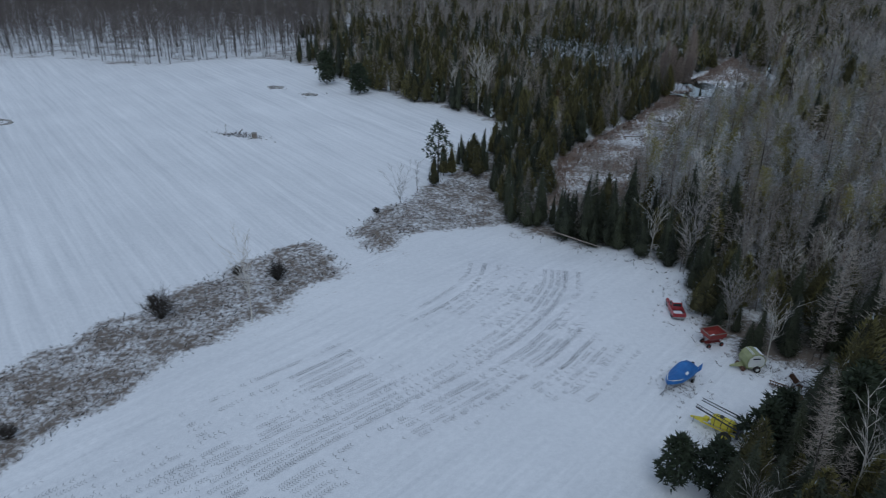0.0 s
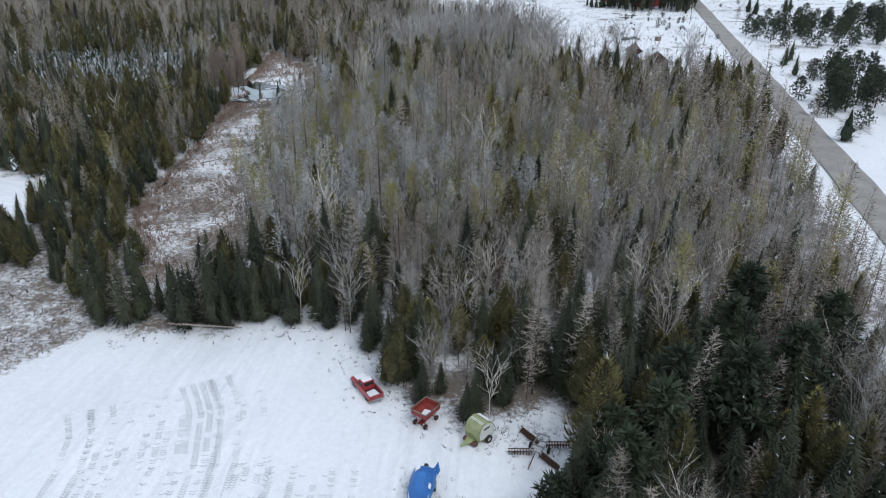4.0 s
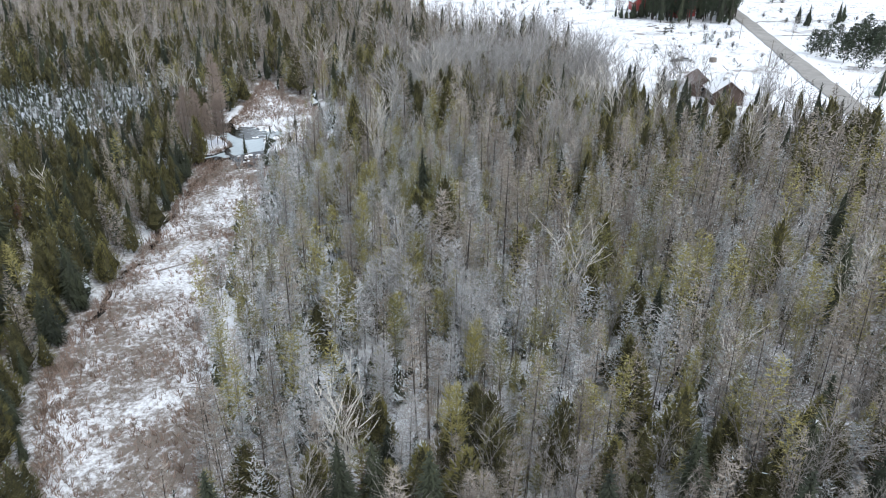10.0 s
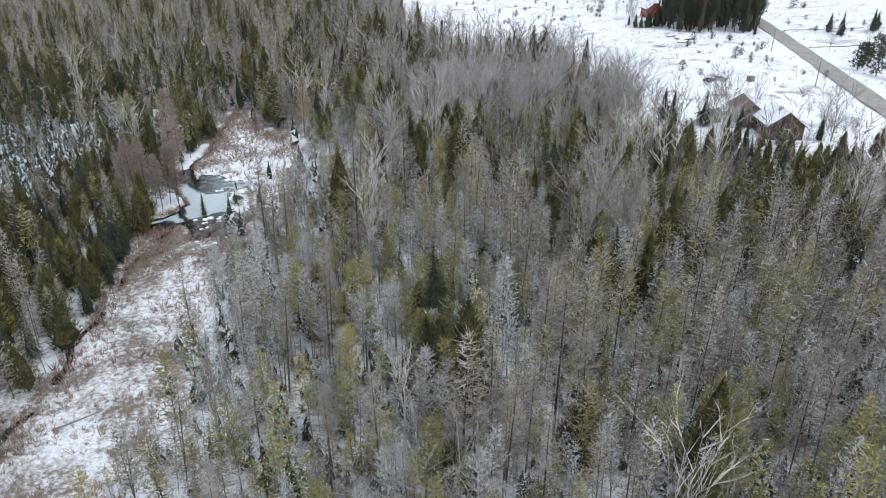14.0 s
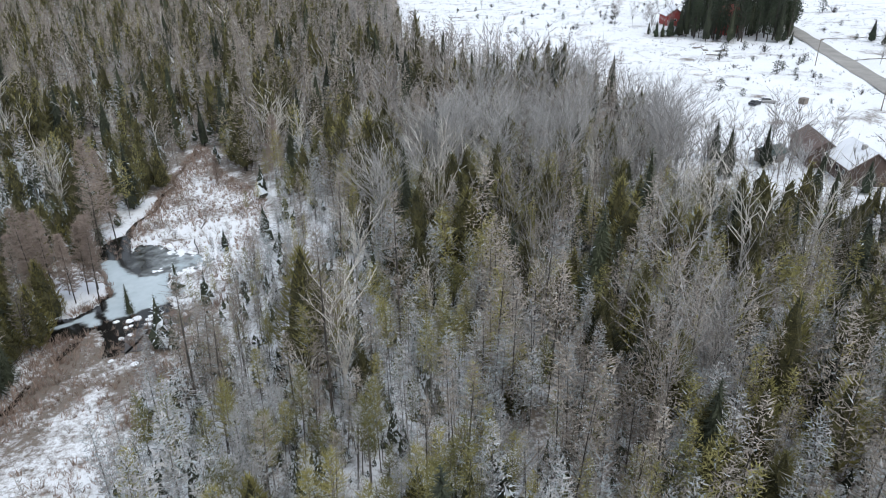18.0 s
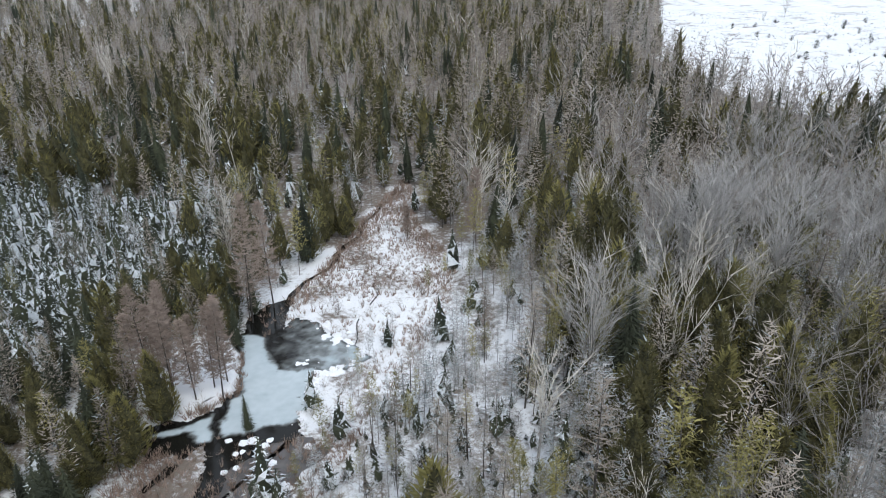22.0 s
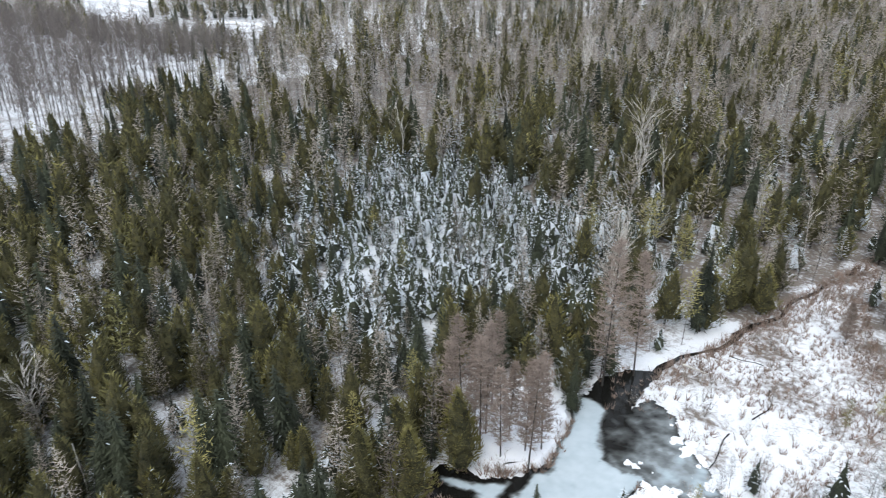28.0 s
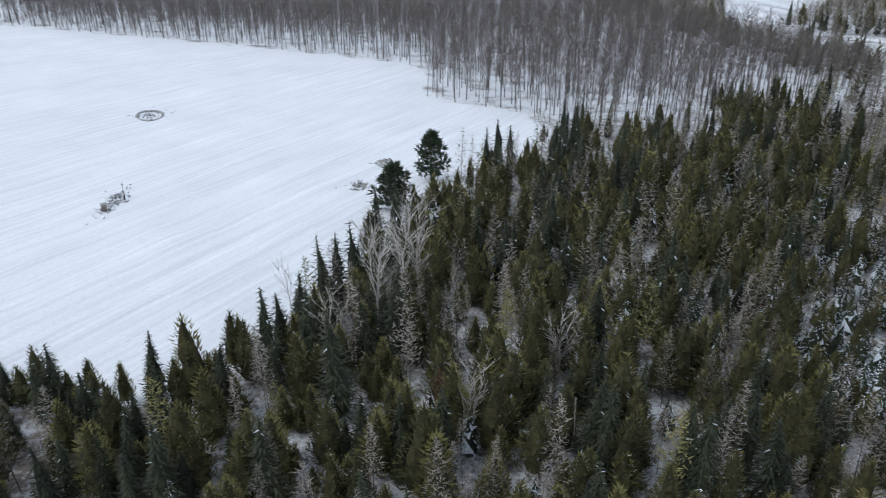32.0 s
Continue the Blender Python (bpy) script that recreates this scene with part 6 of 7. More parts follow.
lone("bare_tree", bare(7.0, 3.2, 6, 4, 5, 0.035, 0.12), [GREYBARK, TWIG], -36.3, 108.6, 1.0, "spreading leafless tree on the grassy strip", "tree")
lone("bare_tree", bare(6.5, 1.2, 3, 4, 4, 0.03, 0.2), [GREYBARK, TWIG], -35.4, 115.5, 1.0, "slim leafless tree on the grassy strip", "tree")
for x, y, h, r in ((-49.4, 60.2, 4.6, 2.3), (-41.2, 74.6, 3.6, 1.9), (-47.6, 74.3, 1.6, 0.9), (-48.5, 36.5, 2.0, 1.2), (-53.4, 63.5, 1.4, 0.8), (-38.4, 103.0, 1.2, 0.8)):
    lone("thorn_bush", shrub(h, r, 70, 14, 0.05, 0.02), [DARKBARK, DARKBARK, SNOW], x, y, 1.0, "dark tangled leafless bush on the grassy strip", "bush")
for x, y, h in ((13.2, 51.6, 5.4), (16.4, 51.2, 6.0), (21.0, 58.4, 6.2), (22.4, 61.0, 6.0), (29.5, 64.5, 8.5), (47, 72, 12), (53, 77, 12.5), (43, 65, 11.5), (58, 70, 12), (50, 66, 12), (38, 68, 10.5), (27.5, 60, 10), (33, 63, 11)):
    lone("pine_tree", pine(h, 0.18 * h + 1.0, 60, 26, 0.12), PM, x, y, 1.0, "soft dark green pine at the edge of the field", "pine tree", x * 31)
# spreading grey trees above the cedars
rb = random.Random(40)
big = [tagged(single("bare_tree", bare(13, 5.0, 10, 6, 9, 0.026, 0.22, 0.018, 5), [GREYBARK, TWIG]), "broad leafless grey tree with fanned branches", "tree"),
       tagged(single("bare_tree", bare(12, 4.6, 9, 6, 9, 0.026, 0.3, 0.018, 5), [GREYBARK, TWIG]), "broad leafless grey tree with fanned branches", "tree"),
       tagged(single("bare_tree", bare(14, 3.8, 8, 6, 9, 0.026, 0.35, 0.018, 5), [GREYBARK, TWIG]), "tall leafless grey tree with upswept branches", "tree")]
where = [(59.5, 252), (64, 250), (69, 252), (73, 247), (66, 257), (72, 257), (78, 251), (61, 245), (76, 243), (82, 247), (68, 240), (80, 237), (86, 240), (54, 236), (50, 228), (88, 252), (84, 260), (76, 264), (92, 246), (96, 256), (90, 232), (98, 238)]
while len(where) < 50:
    x, y = rb.uniform(60, 125), rb.uniform(225, 300)
    if inside(x, y, [(62, 242), (112, 226), (122, 250), (124, 300), (86, 290)]):
        where.append((x, y))
plant(big, [(x, y, rb.uniform(1.05, 1.4)) for x, y in where], "fanned grey trees", 70)
# larches of the island and beside the pond
for x, y, h, r in ((10.3, 247.4, 18.5, 2.7), (12.2, 251.3, 15.5, 2.3), (4.6, 229.6, 15.5, 1.9), (11.0, 231.2, 12.5, 1.8), (8.3, 230.6, 11.0, 1.5), (2.6, 230.4, 12.0, 1.6), (6.2, 230.1, 13.5, 1.7), (5.2, 232.4, 14.0, 1.7),
                   (9.6, 232.8, 11.5, 1.6), (10.8, 233.9, 12.0, 1.6), (3.4, 233.0, 11.0, 1.5), (7.2, 233.5, 9.5, 1.3), (3.0, 236.5, 12.0, 1.6), (39.8, 267.6, 14.0, 2.2), (29.4, 273.0, 6.5, 0.9)):
    lone("larch_tree", plume(h, r * 1.15, 0.22, 130, 24, 0.05, 0.0, 0.7, (0.0, 0.6), 1.2), [DARKBARK, TAN], x, y, 1.0, "tall leafless tan larch beside the swamp pond", "larch tree")
lone("young_fir", spruce(4.6, 0.8, 320, 0.3), [DARKBARK, SPRUCE, SNOW], 15.0, 226.1, 1.0, "slim young fir standing in the pond ice", "fir tree")
for x, y, h in ((-1, 251.3, 6.5), (1.6, 252.4, 7.2), (-3.4, 250.2, 6.8), (4.2, 251.6, 6.2), (-6.2, 249.4, 7), (6.6, 252.6, 6.0), (-0.4, 254.6, 7.4)):
    lone("spruce_tree", spruce(h, 1.6, 520, 0.42, 0.02, 9, 9), [DARKBARK, SPRUCE, SNOW], x, y, 1.0, "dark green spruce in a row behind the pond", "spruce tree")
# pale birches and dead snags
for x, y, h, s in ((58.7, 230.0, 16.0, 4.2), (63.4, 239.3, 13.0, 3.6), (71.2, 241.2, 9.0, 2.2), (102.6, 245.2, 10.0, 2.4), (36.8, 195.0, 12.5, 2.2), (44.0, 219.9, 9.8, 2.4), (29.9, 95.6, 9.3, 2.6),
                   (20.3, 97.0, 7.0, 2.6), (45.2, 79.8, 11.0, 2.4), (-43.0, 187.4, 12.0, 2.6), (-45.4, 189.5, 11.0, 2.2), (-27.9, 204.2, 6.8, 1.8), (-18.0, 193.2, 7.6, 1.2), (-32.1, 178.8, 7.8, 2.6),
                   (14.4, 116.6, 10.8, 2.2), (-9.0, 298.0, 15.0, 2.4), (-62.6, 441.0, 12.5, 2.4), (-64.0, 378.5, 12.5, 2.2), (3.6, 262, 9, 2), (26, 92, 8, 2.0), (38.4, 96.0, 8.5, 2.2),
                   (89.6, 212.6, 12.0, 2.2), (92.2, 211.4, 12.5, 2.6), (57, 262.4, 11.0, 2.4), (-50, 183, 9, 1.6), (-40.6, 184.0, 10.0, 1.8)):
    lone("birch_tree", bare(h, s, 5, 4, 4, 0.05, 0.32, 0.04, 6, 1.6), [BIRCH, BIRCH], x, y, 1.0 + 0.25 * (y > 105), "white-limbed leafless birch above the evergreens", "birch tree", x * 37)
for x, y, h, lean in ((72.8, 193.1, 7.5, 4), (88.1, 205.0, 6.0, -20), (52.0, 250, 6.5, 8), (61.5, 226, 8, -6), (-16.0, 203, 6.0, 5)):
    snag = thing("dead_snag", x, y, x * 11, "broken pale dead trunk without bark", "dead tree")
    e = (math.sin(radians(lean)) * h, 0, math.cos(radians(lean)) * h)
    part("trunk", rod((0, 0, -0.2), e, 0.15, 8, 0.06), BIRCH, snag)
    part("stub", rod((e[0] * 0.7, 0, e[2] * 0.7), (e[0] * 0.7 + 0.7, 0.3, e[2] * 0.7 + 0.5), 0.05, 6, 0.02), BIRCH, snag)
# fallen trunks in the swamp
for k, (ax, ay, bx, by) in enumerate(((45.7, 177.6, 54.4, 183.9), (47.0, 176.6, 53.2, 182.6), (44.2, 178.8, 51.0, 186.0), (63.4, 196.2, 65.6, 194.3), (38.3, 176.2, 42.8, 184.1), (43.0, 133.0, 49.4, 134.1),
                                      (23.8, 135.2, 24.2, 132.3), (44.8, 110.1, 48.1, 116.4), (46.4, 110.4, 46.9, 117.6), (5.5, 118.5, 9.5, 123.5), (6.6, 118.0, 8.8, 124.4), (4.5, 120.6, 10.4, 121.9), (24, 150, 27, 156),
                                      (33, 143, 38, 146), (-0.5, 176, 3.6, 177.4), (-2.4, 171.6, 2.2, 173.0), (15.8, 256.8, 19.0, 255.2), (54, 121, 59, 128), (60, 141, 64, 135), (30, 165, 32, 172))):
    z0, z1 = float(height(ax, ay)) + 0.35, float(height(bx, by)) + 0.5 + 0.9 * (k % 3)
    trunk = part("fallen_trunk", rod((ax, ay, z0), (bx, by, z1), 0.13, 8, 0.05), BIRCH if k % 3 else WOOD)
    tagged(trunk, "pale fallen trunk lying across swamp and snow", "log", "fallen trunks")
# rust-coloured dead crowns
for x, y, h in ((56.5, 142.0, 9.5), (15.6, 116.0, 7.5), (-22.5, 190.5, 6.0), (-27.0, 196.5, 4.5), (33.5, 99, 6.5), (25, 101, 8)):
    lone("larch_tree", larch(h, 1.5, 24, 5, 5, 0.05), [DARKBARK, REDTWIG], x, y, 1.0, "leafless shrub-like tree with rust-red twigs", "tree")


# ---------------------------------------------------------------- houses and yards by the road
SIDING = material("dark_brown_siding", (0.055, 0.035, 0.028), (0.12, 0.085, 0.07), 0.8, 0.8, fine=9)
SHINGLE = material("brown_shingles", (0.09, 0.065, 0.055), (0.19, 0.14, 0.125), 0.85, 1.2, fine=11)
BARNRED = material("barn_red_boards", (0.20, 0.03, 0.028), (0.34, 0.06, 0.05), 0.75, 0.8, fine=9)
TRIM = material("white_trim", (0.6, 0.6, 0.58), (0.78, 0.78, 0.76), 0.6, 1.0)
GREENROOF = material("green_metal_roof", (0.03, 0.05, 0.045), (0.07, 0.10, 0.09), 0.45, 0.8)


def gabled(name, x, y, heading, length, width, eave, ridge, wall_mat, snow_sides, label, category, windows=2, bare_roof=None):
    """A house with gable ends along local x: walls, roof slopes with lying snow, windows, door and chimney."""
    t = thing(name, x, y, heading, label, category)
    L, W = length / 2, width / 2
    prof = [(-W, 0), (W, 0), (W, eave), (0, ridge - 0.15), (-W, eave)]
    part("wall", loft([[(s * L, py, pz - (0.3 if pz == 0 else 0)) for py, pz in prof] for s in (-1, 1)]), wall_mat, t)
    run = math.hypot(W + 0.5, ridge - eave)
    for s in (-1, 1):
        def slope(off, th, inset):
            ux, uz = (W + 0.55), (ridge - eave) * (W + 0.55) / W
            nx, nz = uz / math.hypot(ux, uz), ux / math.hypot(ux, uz)
            ring = []
            for q, h in ((0, off), (1 - inset, off), (1 - inset, off + th), (0, off + th)):
                ring.append((s * (ux * q + nx * h), ridge - uz * q + nz * h))
            return [[(e * (L + 0.45 - inset * 4), py, pz) for py, pz in ring] for e in (-1, 1)]
        roof = part("roof", loft(slope(0.0, 0.14, 0)), bare_roof or SHINGLE, t)
        if s in snow_sides:
            part("roof_snow", loft(slope(0.15, 0.16, 0.03)), LYING, roof)
        for k in range(windows):
            px = -L + length * (k + 1) / (windows + 1)
            win = part("window", box(1.0, 0.08, 1.1, px, s * (W + 0.01), eave * 0.58, 0.01), TRIM, t)
            part("pane", box(0.8, 0.06, 0.9, px, s * (W + 0.04), eave * 0.58, 0.01), GLASS, win)
    for e in (-1, 1):
        win = part("window", box(0.08, 1.1, 1.1, e * (L + 0.01), 0, eave * 0.6, 0.01), TRIM, t)
        part("pane", box(0.06, 0.9, 0.9, e * (L + 0.04), 0, eave * 0.6, 0.01), GLASS, win)
    part("door", box(0.95, 0.08, 2.05, -L * 0.2 if windows % 2 == 0 else -L * 0.35, -W - 0.02, 1.02, 0.01), TRIM, t)
    return t


# dead grass poking through the snow of the pasture
x, y = spots(115, 400, 195, 560, 1.7, 37)
ok = (inside(x, y, CLEARING) | (from_road(x, y) > 6)) & (np.abs(from_road(x, y)) > 5) & (R0.uniform(0, 1, len(x)) < 0.12 + 0.3 * wave(x, y, 17, 66) + 0.12 * wave(x, y, 60, 67))
woods("pasture_grass", T_GRASS, x[ok], y[ok], 0.8 + 0.9 * R0.uniform(0, 1, int(ok.sum())), [GRASS, GRASS, SNOW], "dead grass tufts poking through pasture snow", "grass", 404, tilt=0.1)

house = gabled("house", 146.0, 231.4, 66, 10.5, 8.0, 3.4, 6.4, SIDING, (-1, 1), "dark brown timber house under a snowy roof", "house", 3)
part("chimney", box(0.8, 0.8, 1.6, -1.5, 0.6, 6.2, 0.03), STONE, house)
wing = gabled("house", 147.0, 243.2, 62, 12.0, 6.0, 3.2, 5.4, SIDING, (-1,), "brown house wing with half-bare brown roof", "house", 3)
gabled("shed", 137.6, 245.4, 8, 5.0, 3.4, 2.2, 3.2, WOOD, (), "low shed with a green metal roof", "shed", 1, GREENROOF)
gabled("barn", 244.5, 424.0, 70, 12.0, 8.0, 4.6, 7.6, BARNRED, (-1, 1), "small red barn with white-trimmed windows", "barn", 3)
gabled("house", 251.0, 394.0, 20, 12.0, 9.0, 7.0, 11.5, BARNRED, (), "red house hidden among tall grove trees", "house", 3, BARNRED)


def parked_car(x, y, heading, mat, label):
    t = thing("car", x, y, heading, label, "car", "old cars in the yard")

    def ring(px, half, low, high):
        return [(px, -half, low), (px, -half, high - 0.1), (px, -half + 0.1, high), (px, half - 0.1, high), (px, half, high - 0.1), (px, half, low)]

    part("body", loft([ring(2.1, 0.75, 0.4, 0.75), ring(1.9, 0.85, 0.35, 0.88), ring(0.8, 0.88, 0.35, 0.98), ring(-1.5, 0.88, 0.35, 0.98), ring(-2.1, 0.8, 0.4, 0.9)]), mat, t)
    part("cabin", loft([ring(0.9, 0.75, 0.9, 0.98), ring(0.3, 0.64, 0.9, 1.42), ring(-1.0, 0.64, 0.9, 1.42), ring(-1.7, 0.72, 0.9, 0.98)]), GLASS, t)
    part("roof_snow", box(1.5, 1.25, 0.16, -0.35, 0, 1.48, 0.07), LYING, t)
    part("hood_snow", box(1.0, 1.4, 0.1, 1.4, 0, 0.98, 0.04), LYING, t)
    for px in (1.35, -1.3):
        for s in (-1, 1):
            wheel(t, px, s * 0.78, 0.3, 0.2, STEEL, RUBBER)


parked_car(168.4, 284.0, 20, BLACK, "dark parked car with snow on its roof")
parked_car(173.5, 284.8, -30, STEEL, "grey parked car with snow on its roof")
crate = thing("wood_stack", 182.0, 281.0, 12, "square stack of weathered firewood in the yard", "firewood")
for k in range(9):
    part("billet", box(1.9, 0.55, 0.5, 0, -0.6 + 0.6 * (k % 3), 0.28 + 0.54 * (k // 3), 0.05), WOOD, crate)
for x, y, a in ((214.0, 366.0, 20), (209.4, 350.5, -35), (217.5, 357.5, 10), (213.5, 361.0, 60)):
    pile = thing("plank_pile", x, y, a, "pile of grey planks and junk under snow", "planks", "junk piles")
    for k in range(7):
        part("plank", box(5.5, 0.35, 0.12, 0.15 * (k % 3), -0.9 + 0.36 * (k % 5), 0.1 + 0.13 * (k // 5), 0.015, (0, 0, (k * 7) % 5 - 2)), WOOD, pile)
    part("snow_cover", box(3.6, 1.5, 0.14, 0.4, 0, 0.42, 0.06), LYING, pile)

# utility poles along the road
for x, y, h in ((117.1, 134.2, 7.2), (122.2, 146.8, 8.2), (145.3, 180.6, 8.4), (188.2, 217.3, 8.4), (195.0, 268.0, 9.0), (228.0, 322.0, 9.0), (121.0, 137.0, 6.5)):
    p = thing("utility_pole", x, y, 58, "grey wooden utility pole beside the road", "pole", "utility poles")
    part("mast", rod((0, 0, -0.3), (0, 0, h), 0.15, 8, 0.1), WOOD, p)
    part("crossarm", box(0.12, 1.8, 0.12, 0, 0, h - 0.6, 0.015), WOOD, p)
    for s in (-0.8, 0.8):
        part("insulator", rod((0, s, h - 0.54), (0, s, h - 0.34), 0.05, 8), GLASS, p)
p = thing("mailbox", 124.7, 128.3, 150, "small rural mailbox on a wooden post", "mailbox")
part("post", rod((0, 0, -0.2), (0, 0, 1.1), 0.06), WOOD, p)
part("box", box(0.5, 0.24, 0.26, 0, 0, 1.2, 0.06), STEEL, p)

# dark ditches and drives across the snow east of the road, wheel ruts in the yard
RUT = material("muddy_snow", (0.26, 0.23, 0.20), (0.55, 0.53, 0.51), 0.95, 0.5)
DITCH = material("bare_wet_earth", (0.10, 0.085, 0.07), (0.24, 0.21, 0.18), 0.95, 0.6)
for k, pts in enumerate(([(262, 356), (277, 365.6), (300, 362.4), (320, 361)], [(240, 322), (250, 324.4), (268, 322.8), (290, 321)])):
    ribbon("drive", pts, 0.9, DITCH, 0.09, 40 + k, "narrow bare earth drive through snow", "drive", "structure")
for k, pts in enumerate(([(184, 334.5), (176, 327), (170, 318), (168.3, 312), (170, 307.5), (174, 307)], [(190, 326), (184.7, 323.6), (178, 318), (175, 311), (177, 306), (181, 305)], [(160, 345), (168, 338), (178, 334), (190, 326)],
                         [(182.8, 354.8), (185.7, 366.6), (195.6, 369.8), (193.9, 363.6)], [(186.5, 412.2), (200, 428), (218.1, 445.8), (229.1, 453.2)], [(188, 412), (201.5, 427), (219.5, 444.5)], [(186.5, 325.5), (188.4, 338.7), (178, 350)], [(176.8, 311.8), (179.4, 313.6), (184, 318)])):
    ribbon("wheel_rut", pts, 0.2, RUT, 0.07, 50 + k, "muddy wheel rut curving through thin snow", "wheel rut", "structure")

# tall grove round the red house
TALL = [tagged(single("spruce_tree", spruce(18.5, 2.8, 520, 0.95, 0.0, 9, 8), [DARKBARK, SPRUCE, SNOW]), "tall dark spruce of the grove by the road", "spruce tree"),
        tagged(single("pine_tree", pine(20.0, 3.0, 60, 12, 0.3), PM), "tall dark pine with a long bare trunk", "pine tree")]
rg = random.Random(8)
grove = []
while len(grove) < 125:
    x, y = rg.uniform(215, 296), rg.uniform(358, 425)
    if inside(x, y, [(222, 378), (232, 368), (252, 361), (279, 384), (296, 410), (252, 424), (230, 396)]) and math.hypot(x - 251, y - 394) > 8.5:
        grove.append((x, y, rg.uniform(0.75, 1.05) * (0.85 if far_from(x, y, [(251, 394), (233, 376)]) < 4.5 else 1)))
TALL = TALL[1:] + TALL[1:] + TALL[:1]
TALL.append(tagged(single("pine_tree", pine(17.0, 3.0, 56, 12, 0.2), PM), "tall dark pine with a full round crown", "pine tree"))
plant(TALL, grove, "trees of the roadside grove", 61)
SMALLS = [tagged(single("spruce_tree", spruce(9, 2.4, 420, 0.7), [DARKBARK, SPRUCE, SNOW]), "bushy blue-green spruce standing on snowy lawn", "spruce tree"),
          tagged(single("spruce_tree", spruce(8, 2.5, 420, 0.7), [DARKBARK, PINE, SNOW]), "bushy dark spruce standing on snowy lawn", "spruce tree")]
plant(SMALLS, [(216.3, 401.3, 0.6), (214.6, 393.4, 0.85), (216.9, 392.6, 0.75), (219.7, 391.6, 1.0), (225.8, 392.7, 1.5), (222.5, 394, 1.0), (285, 343, 1.2), (288.7, 353, 1.15), (203, 229.4, 0.85), (192.4, 221, 0.95), (309, 348, 1.2), (316, 352, 1.1), (185, 208, 0.8),
               (256, 366, 0.7), (252, 358, 0.6), (139, 143.5, 1.0), (134, 243, 1.0), (127, 250, 1.1), (122, 240, 1.2), (140, 224, 0.8), (151, 223.5, 0.7)], "lawn spruces", 62)
# plantation of young pines east of the road
PINES = [tagged(single("pine_tree", pine(7.5, 2.6, 42, 13, 0.08), PM), "bushy dark green plantation pine", "pine tree"), tagged(single("pine_tree", pine(8.5, 2.8, 46, 13, 0.1), PM), "bushy dark green plantation pine", "pine tree"),
         tagged(single("pine_tree", pine(6.0, 2.3, 36, 13, 0.06), PM), "low bushy plantation pine", "pine tree")]
stand = []
while len(stand) < 130:
    x, y = rg.uniform(135, 380), rg.uniform(110, 345)
    if inside(x, y, [(228, 288), (217, 250), (244, 240), (300, 262), (370, 300), (360, 335), (300, 322), (250, 300)]) or inside(x, y, [(151, 172), (141, 146), (150, 135), (175, 140), (215, 195), (208, 214), (190, 210)]):
        stand.append((x, y, rg.uniform(0.8, 1.25)))
plant(PINES, stand, "plantation pines", 63)
# small firs and bushes that seed into the open ground
LOW = [tagged(single("small_fir", pine(2.4, 1.1, 26, 8, 0.02), PM), "small dark fir seeded into snowy pasture", "fir tree"),
       tagged(single("low_bush", shrub(1.8, 1.3, 26, 9, 0.05), [DARKBARK, DARKBARK, SNOW]), "low leafless bush on snowy pasture", "bush")]
dots = [(206.1, 316.3, 1.7), (198.5, 327.3, 0.9), (202.3, 304.3, 0.8), (211.6, 306.5, 1.3), (208.1, 310.6, 1.1), (218.2, 313.9, 0.7), (227.6, 326.7, 1.3), (225.7, 335.6, 1.2), (213.4, 335.3, 0.8), (210.8, 345.8, 1.1), (217.6, 355.0, 1.5),
        (231.9, 349.8, 1.9), (227.4, 355.5, 1.4), (232.7, 336.6, 1.0), (345.7, 432.8, 2.6), (351.4, 430.7, 2.4), (212.0, 304.5, 0.7)]
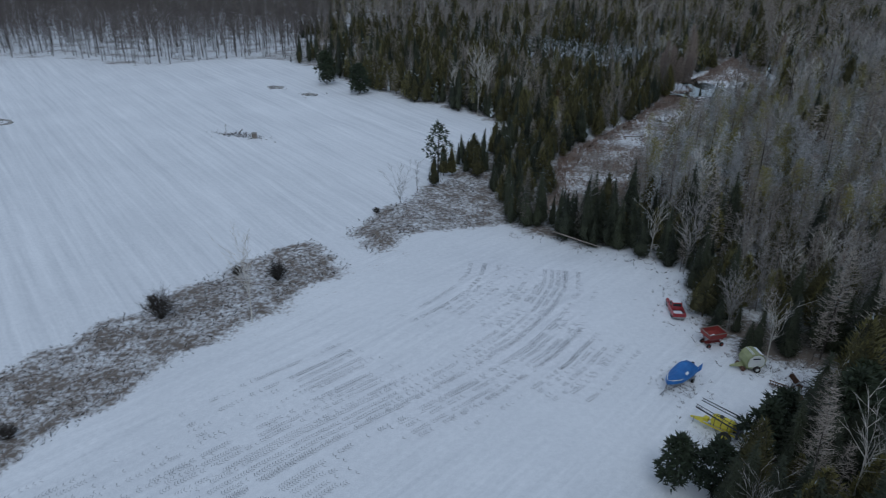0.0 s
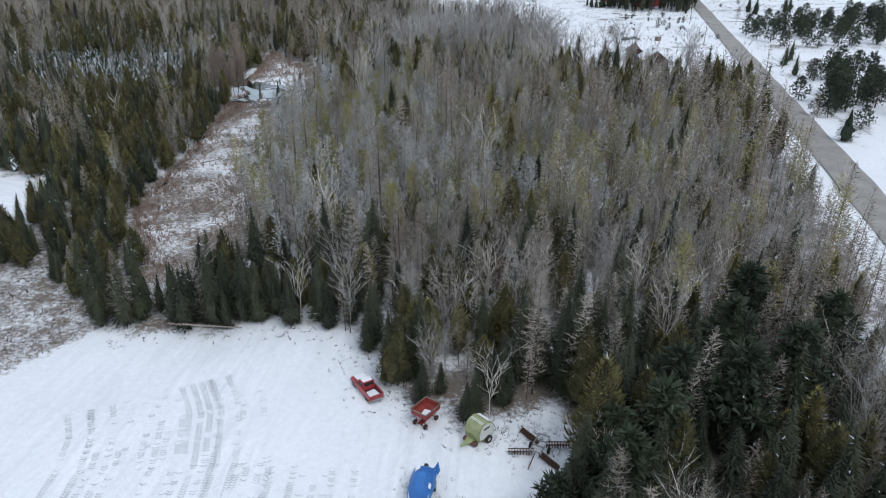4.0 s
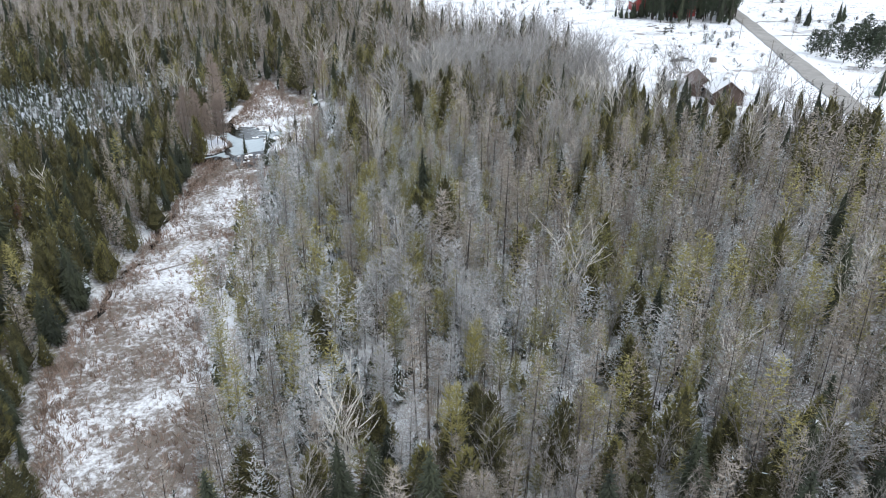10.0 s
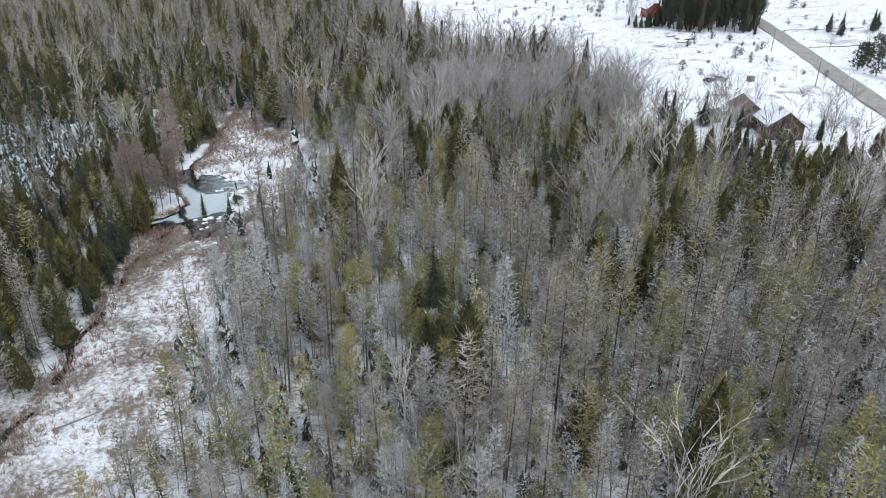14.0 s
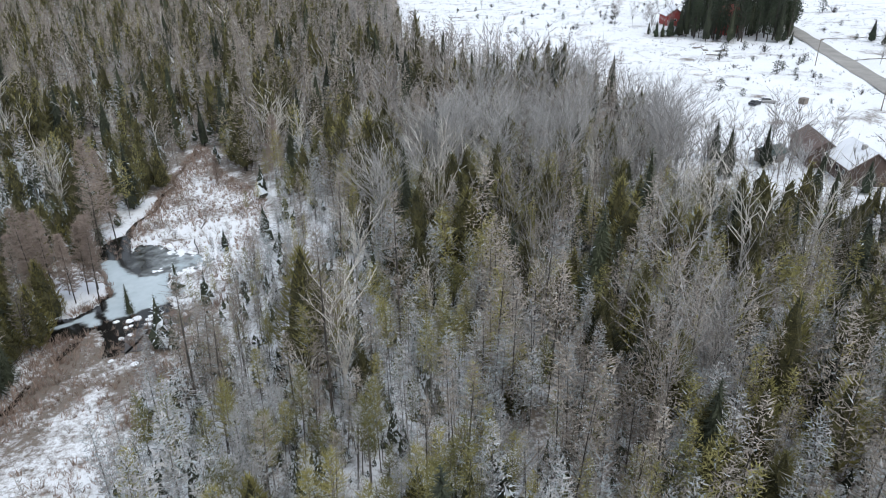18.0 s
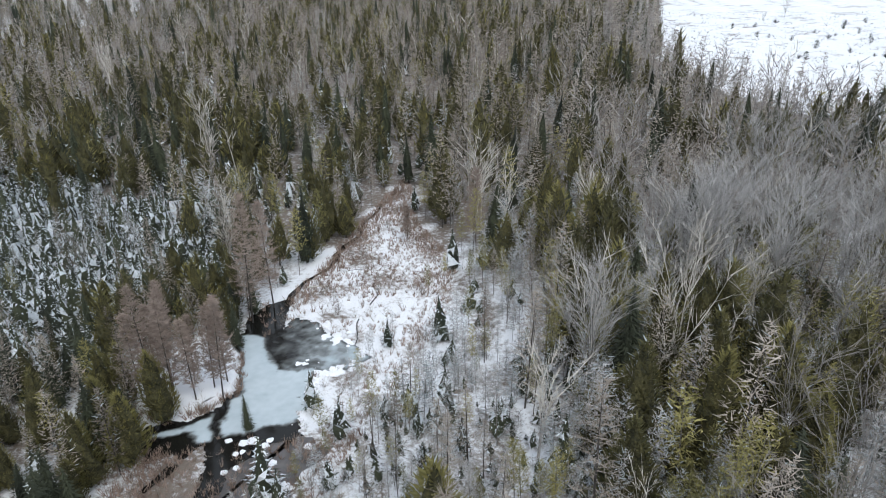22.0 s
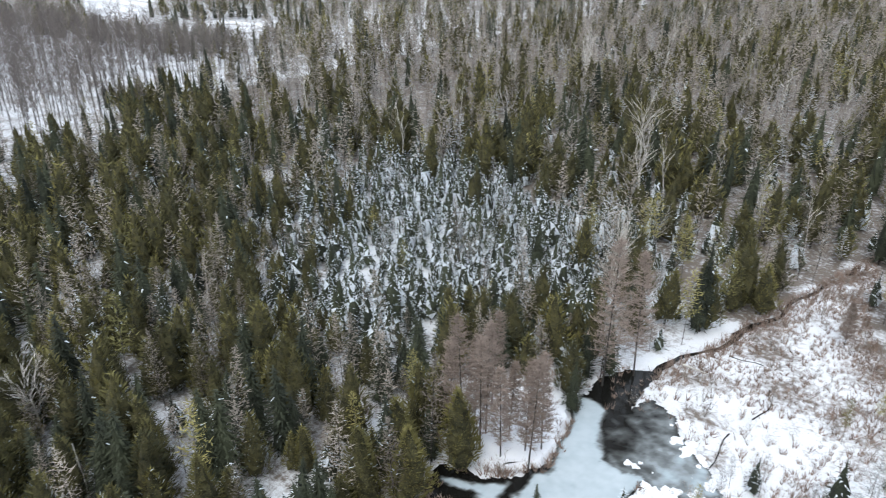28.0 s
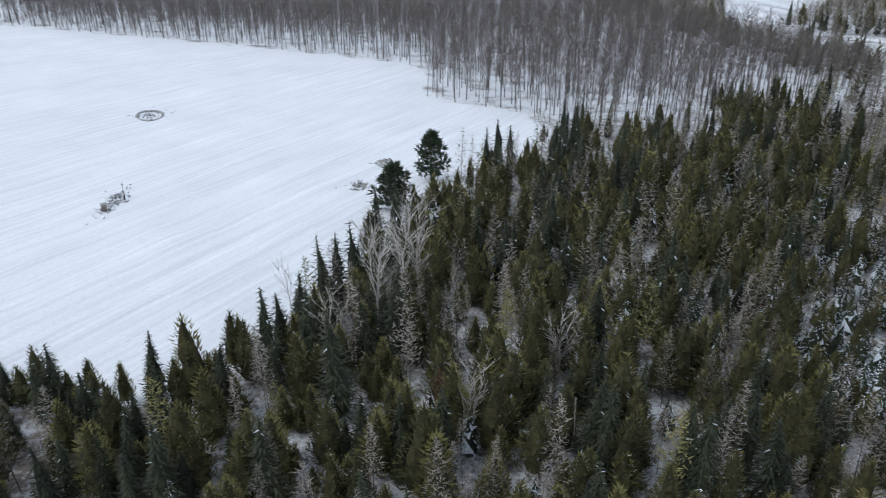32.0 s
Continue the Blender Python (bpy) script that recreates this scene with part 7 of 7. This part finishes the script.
while len(dots) < 96:
    x, y = rg.uniform(140, 330), rg.uniform(225, 520)
    if inside(x, y, [(190, 260), (205, 265), (245, 345), (210, 350), (165, 300)]) or (inside(x, y, [(150, 420), (250, 420), (330, 510), (170, 520)])) or inside(x, y, [(255, 330), (330, 350), (360, 430), (300, 395)]):
        dots.append((x, y, rg.uniform(0.6, 1.5)))
plant(LOW, dots, "pasture seedlings", 64)
YARD = [tagged(single("bare_tree", bare(14, 3.2, 6, 4, 5, 0.065, 0.2, 0.03, 5, 1.3), [GREYBARK, HAZE]), "leafless upright tree beside the brown house", "tree"),
        tagged(single("bare_tree", bare(7, 2.6, 5, 4, 5, 0.05, 0.25), [GREYBARK, TWIG]), "leafless orchard tree on snow", "tree")]
yard = [(131, 236, 1.0), (134, 233, 1.1), (137, 231, 1.0), (141, 229, 1.05), (156, 226, 1.1), (158, 229, 1.0), (161, 233, 0.9), (153, 222, 1.0), (147, 226, 1.0), (164, 240, 0.8), (128, 246, 0.9), (138, 250, 1.0), (144, 252, 0.9),
        (232, 470, 0.9), (228, 447, 0.9), (244, 508, 0.9), (207, 538, 0.9), (186, 514, 0.8), (225, 399, 0.9), (228, 404, 0.8), (222, 408, 0.9), (219, 402, 0.8), (262, 309, 0.6), (250, 430, 0.8), (258, 446, 0.8)]
for k in range(26):
    s = rg.random()
    yard.append((112 + 53 * s + rg.uniform(-4, 4), 262 - 46 * s + rg.uniform(-5, 6), rg.uniform(0.7, 1.0)))
yard += [(222.7, 437.6, 0.9), (213.6, 451.9, 0.7), (230.5, 434.8, 0.7), (235.6, 432.9, 0.8), (240, 436, 0.7), (245.6, 440.3, 0.8), (249.6, 315.3, 0.8), (237, 428, 0.6), (233, 427, 0.6)]
yard = [q for q in yard if math.hypot(q[0] - 146, q[1] - 231.4) > 7.5 and math.hypot(q[0] - 147, q[1] - 243.2) > 7.5]
plant(YARD, yard, "yard trees", 65)
# thicket that closes the western gap, and far pines beyond it
WESTP = [tagged(single("spruce_tree", spruce(9, 2.2, 160, 1.0), [DARKBARK, SPRUCE, SNOW]), "dark spruce in a row beyond the snowy gap", "spruce tree")]
plant(WESTP, [(-292 + 3.1 * k + rg.uniform(-1, 1), 386 + 2.6 * k + rg.uniform(-2, 3), rg.uniform(0.8, 1.2)) for k in range(22)], "spruces beyond the gap", 66)
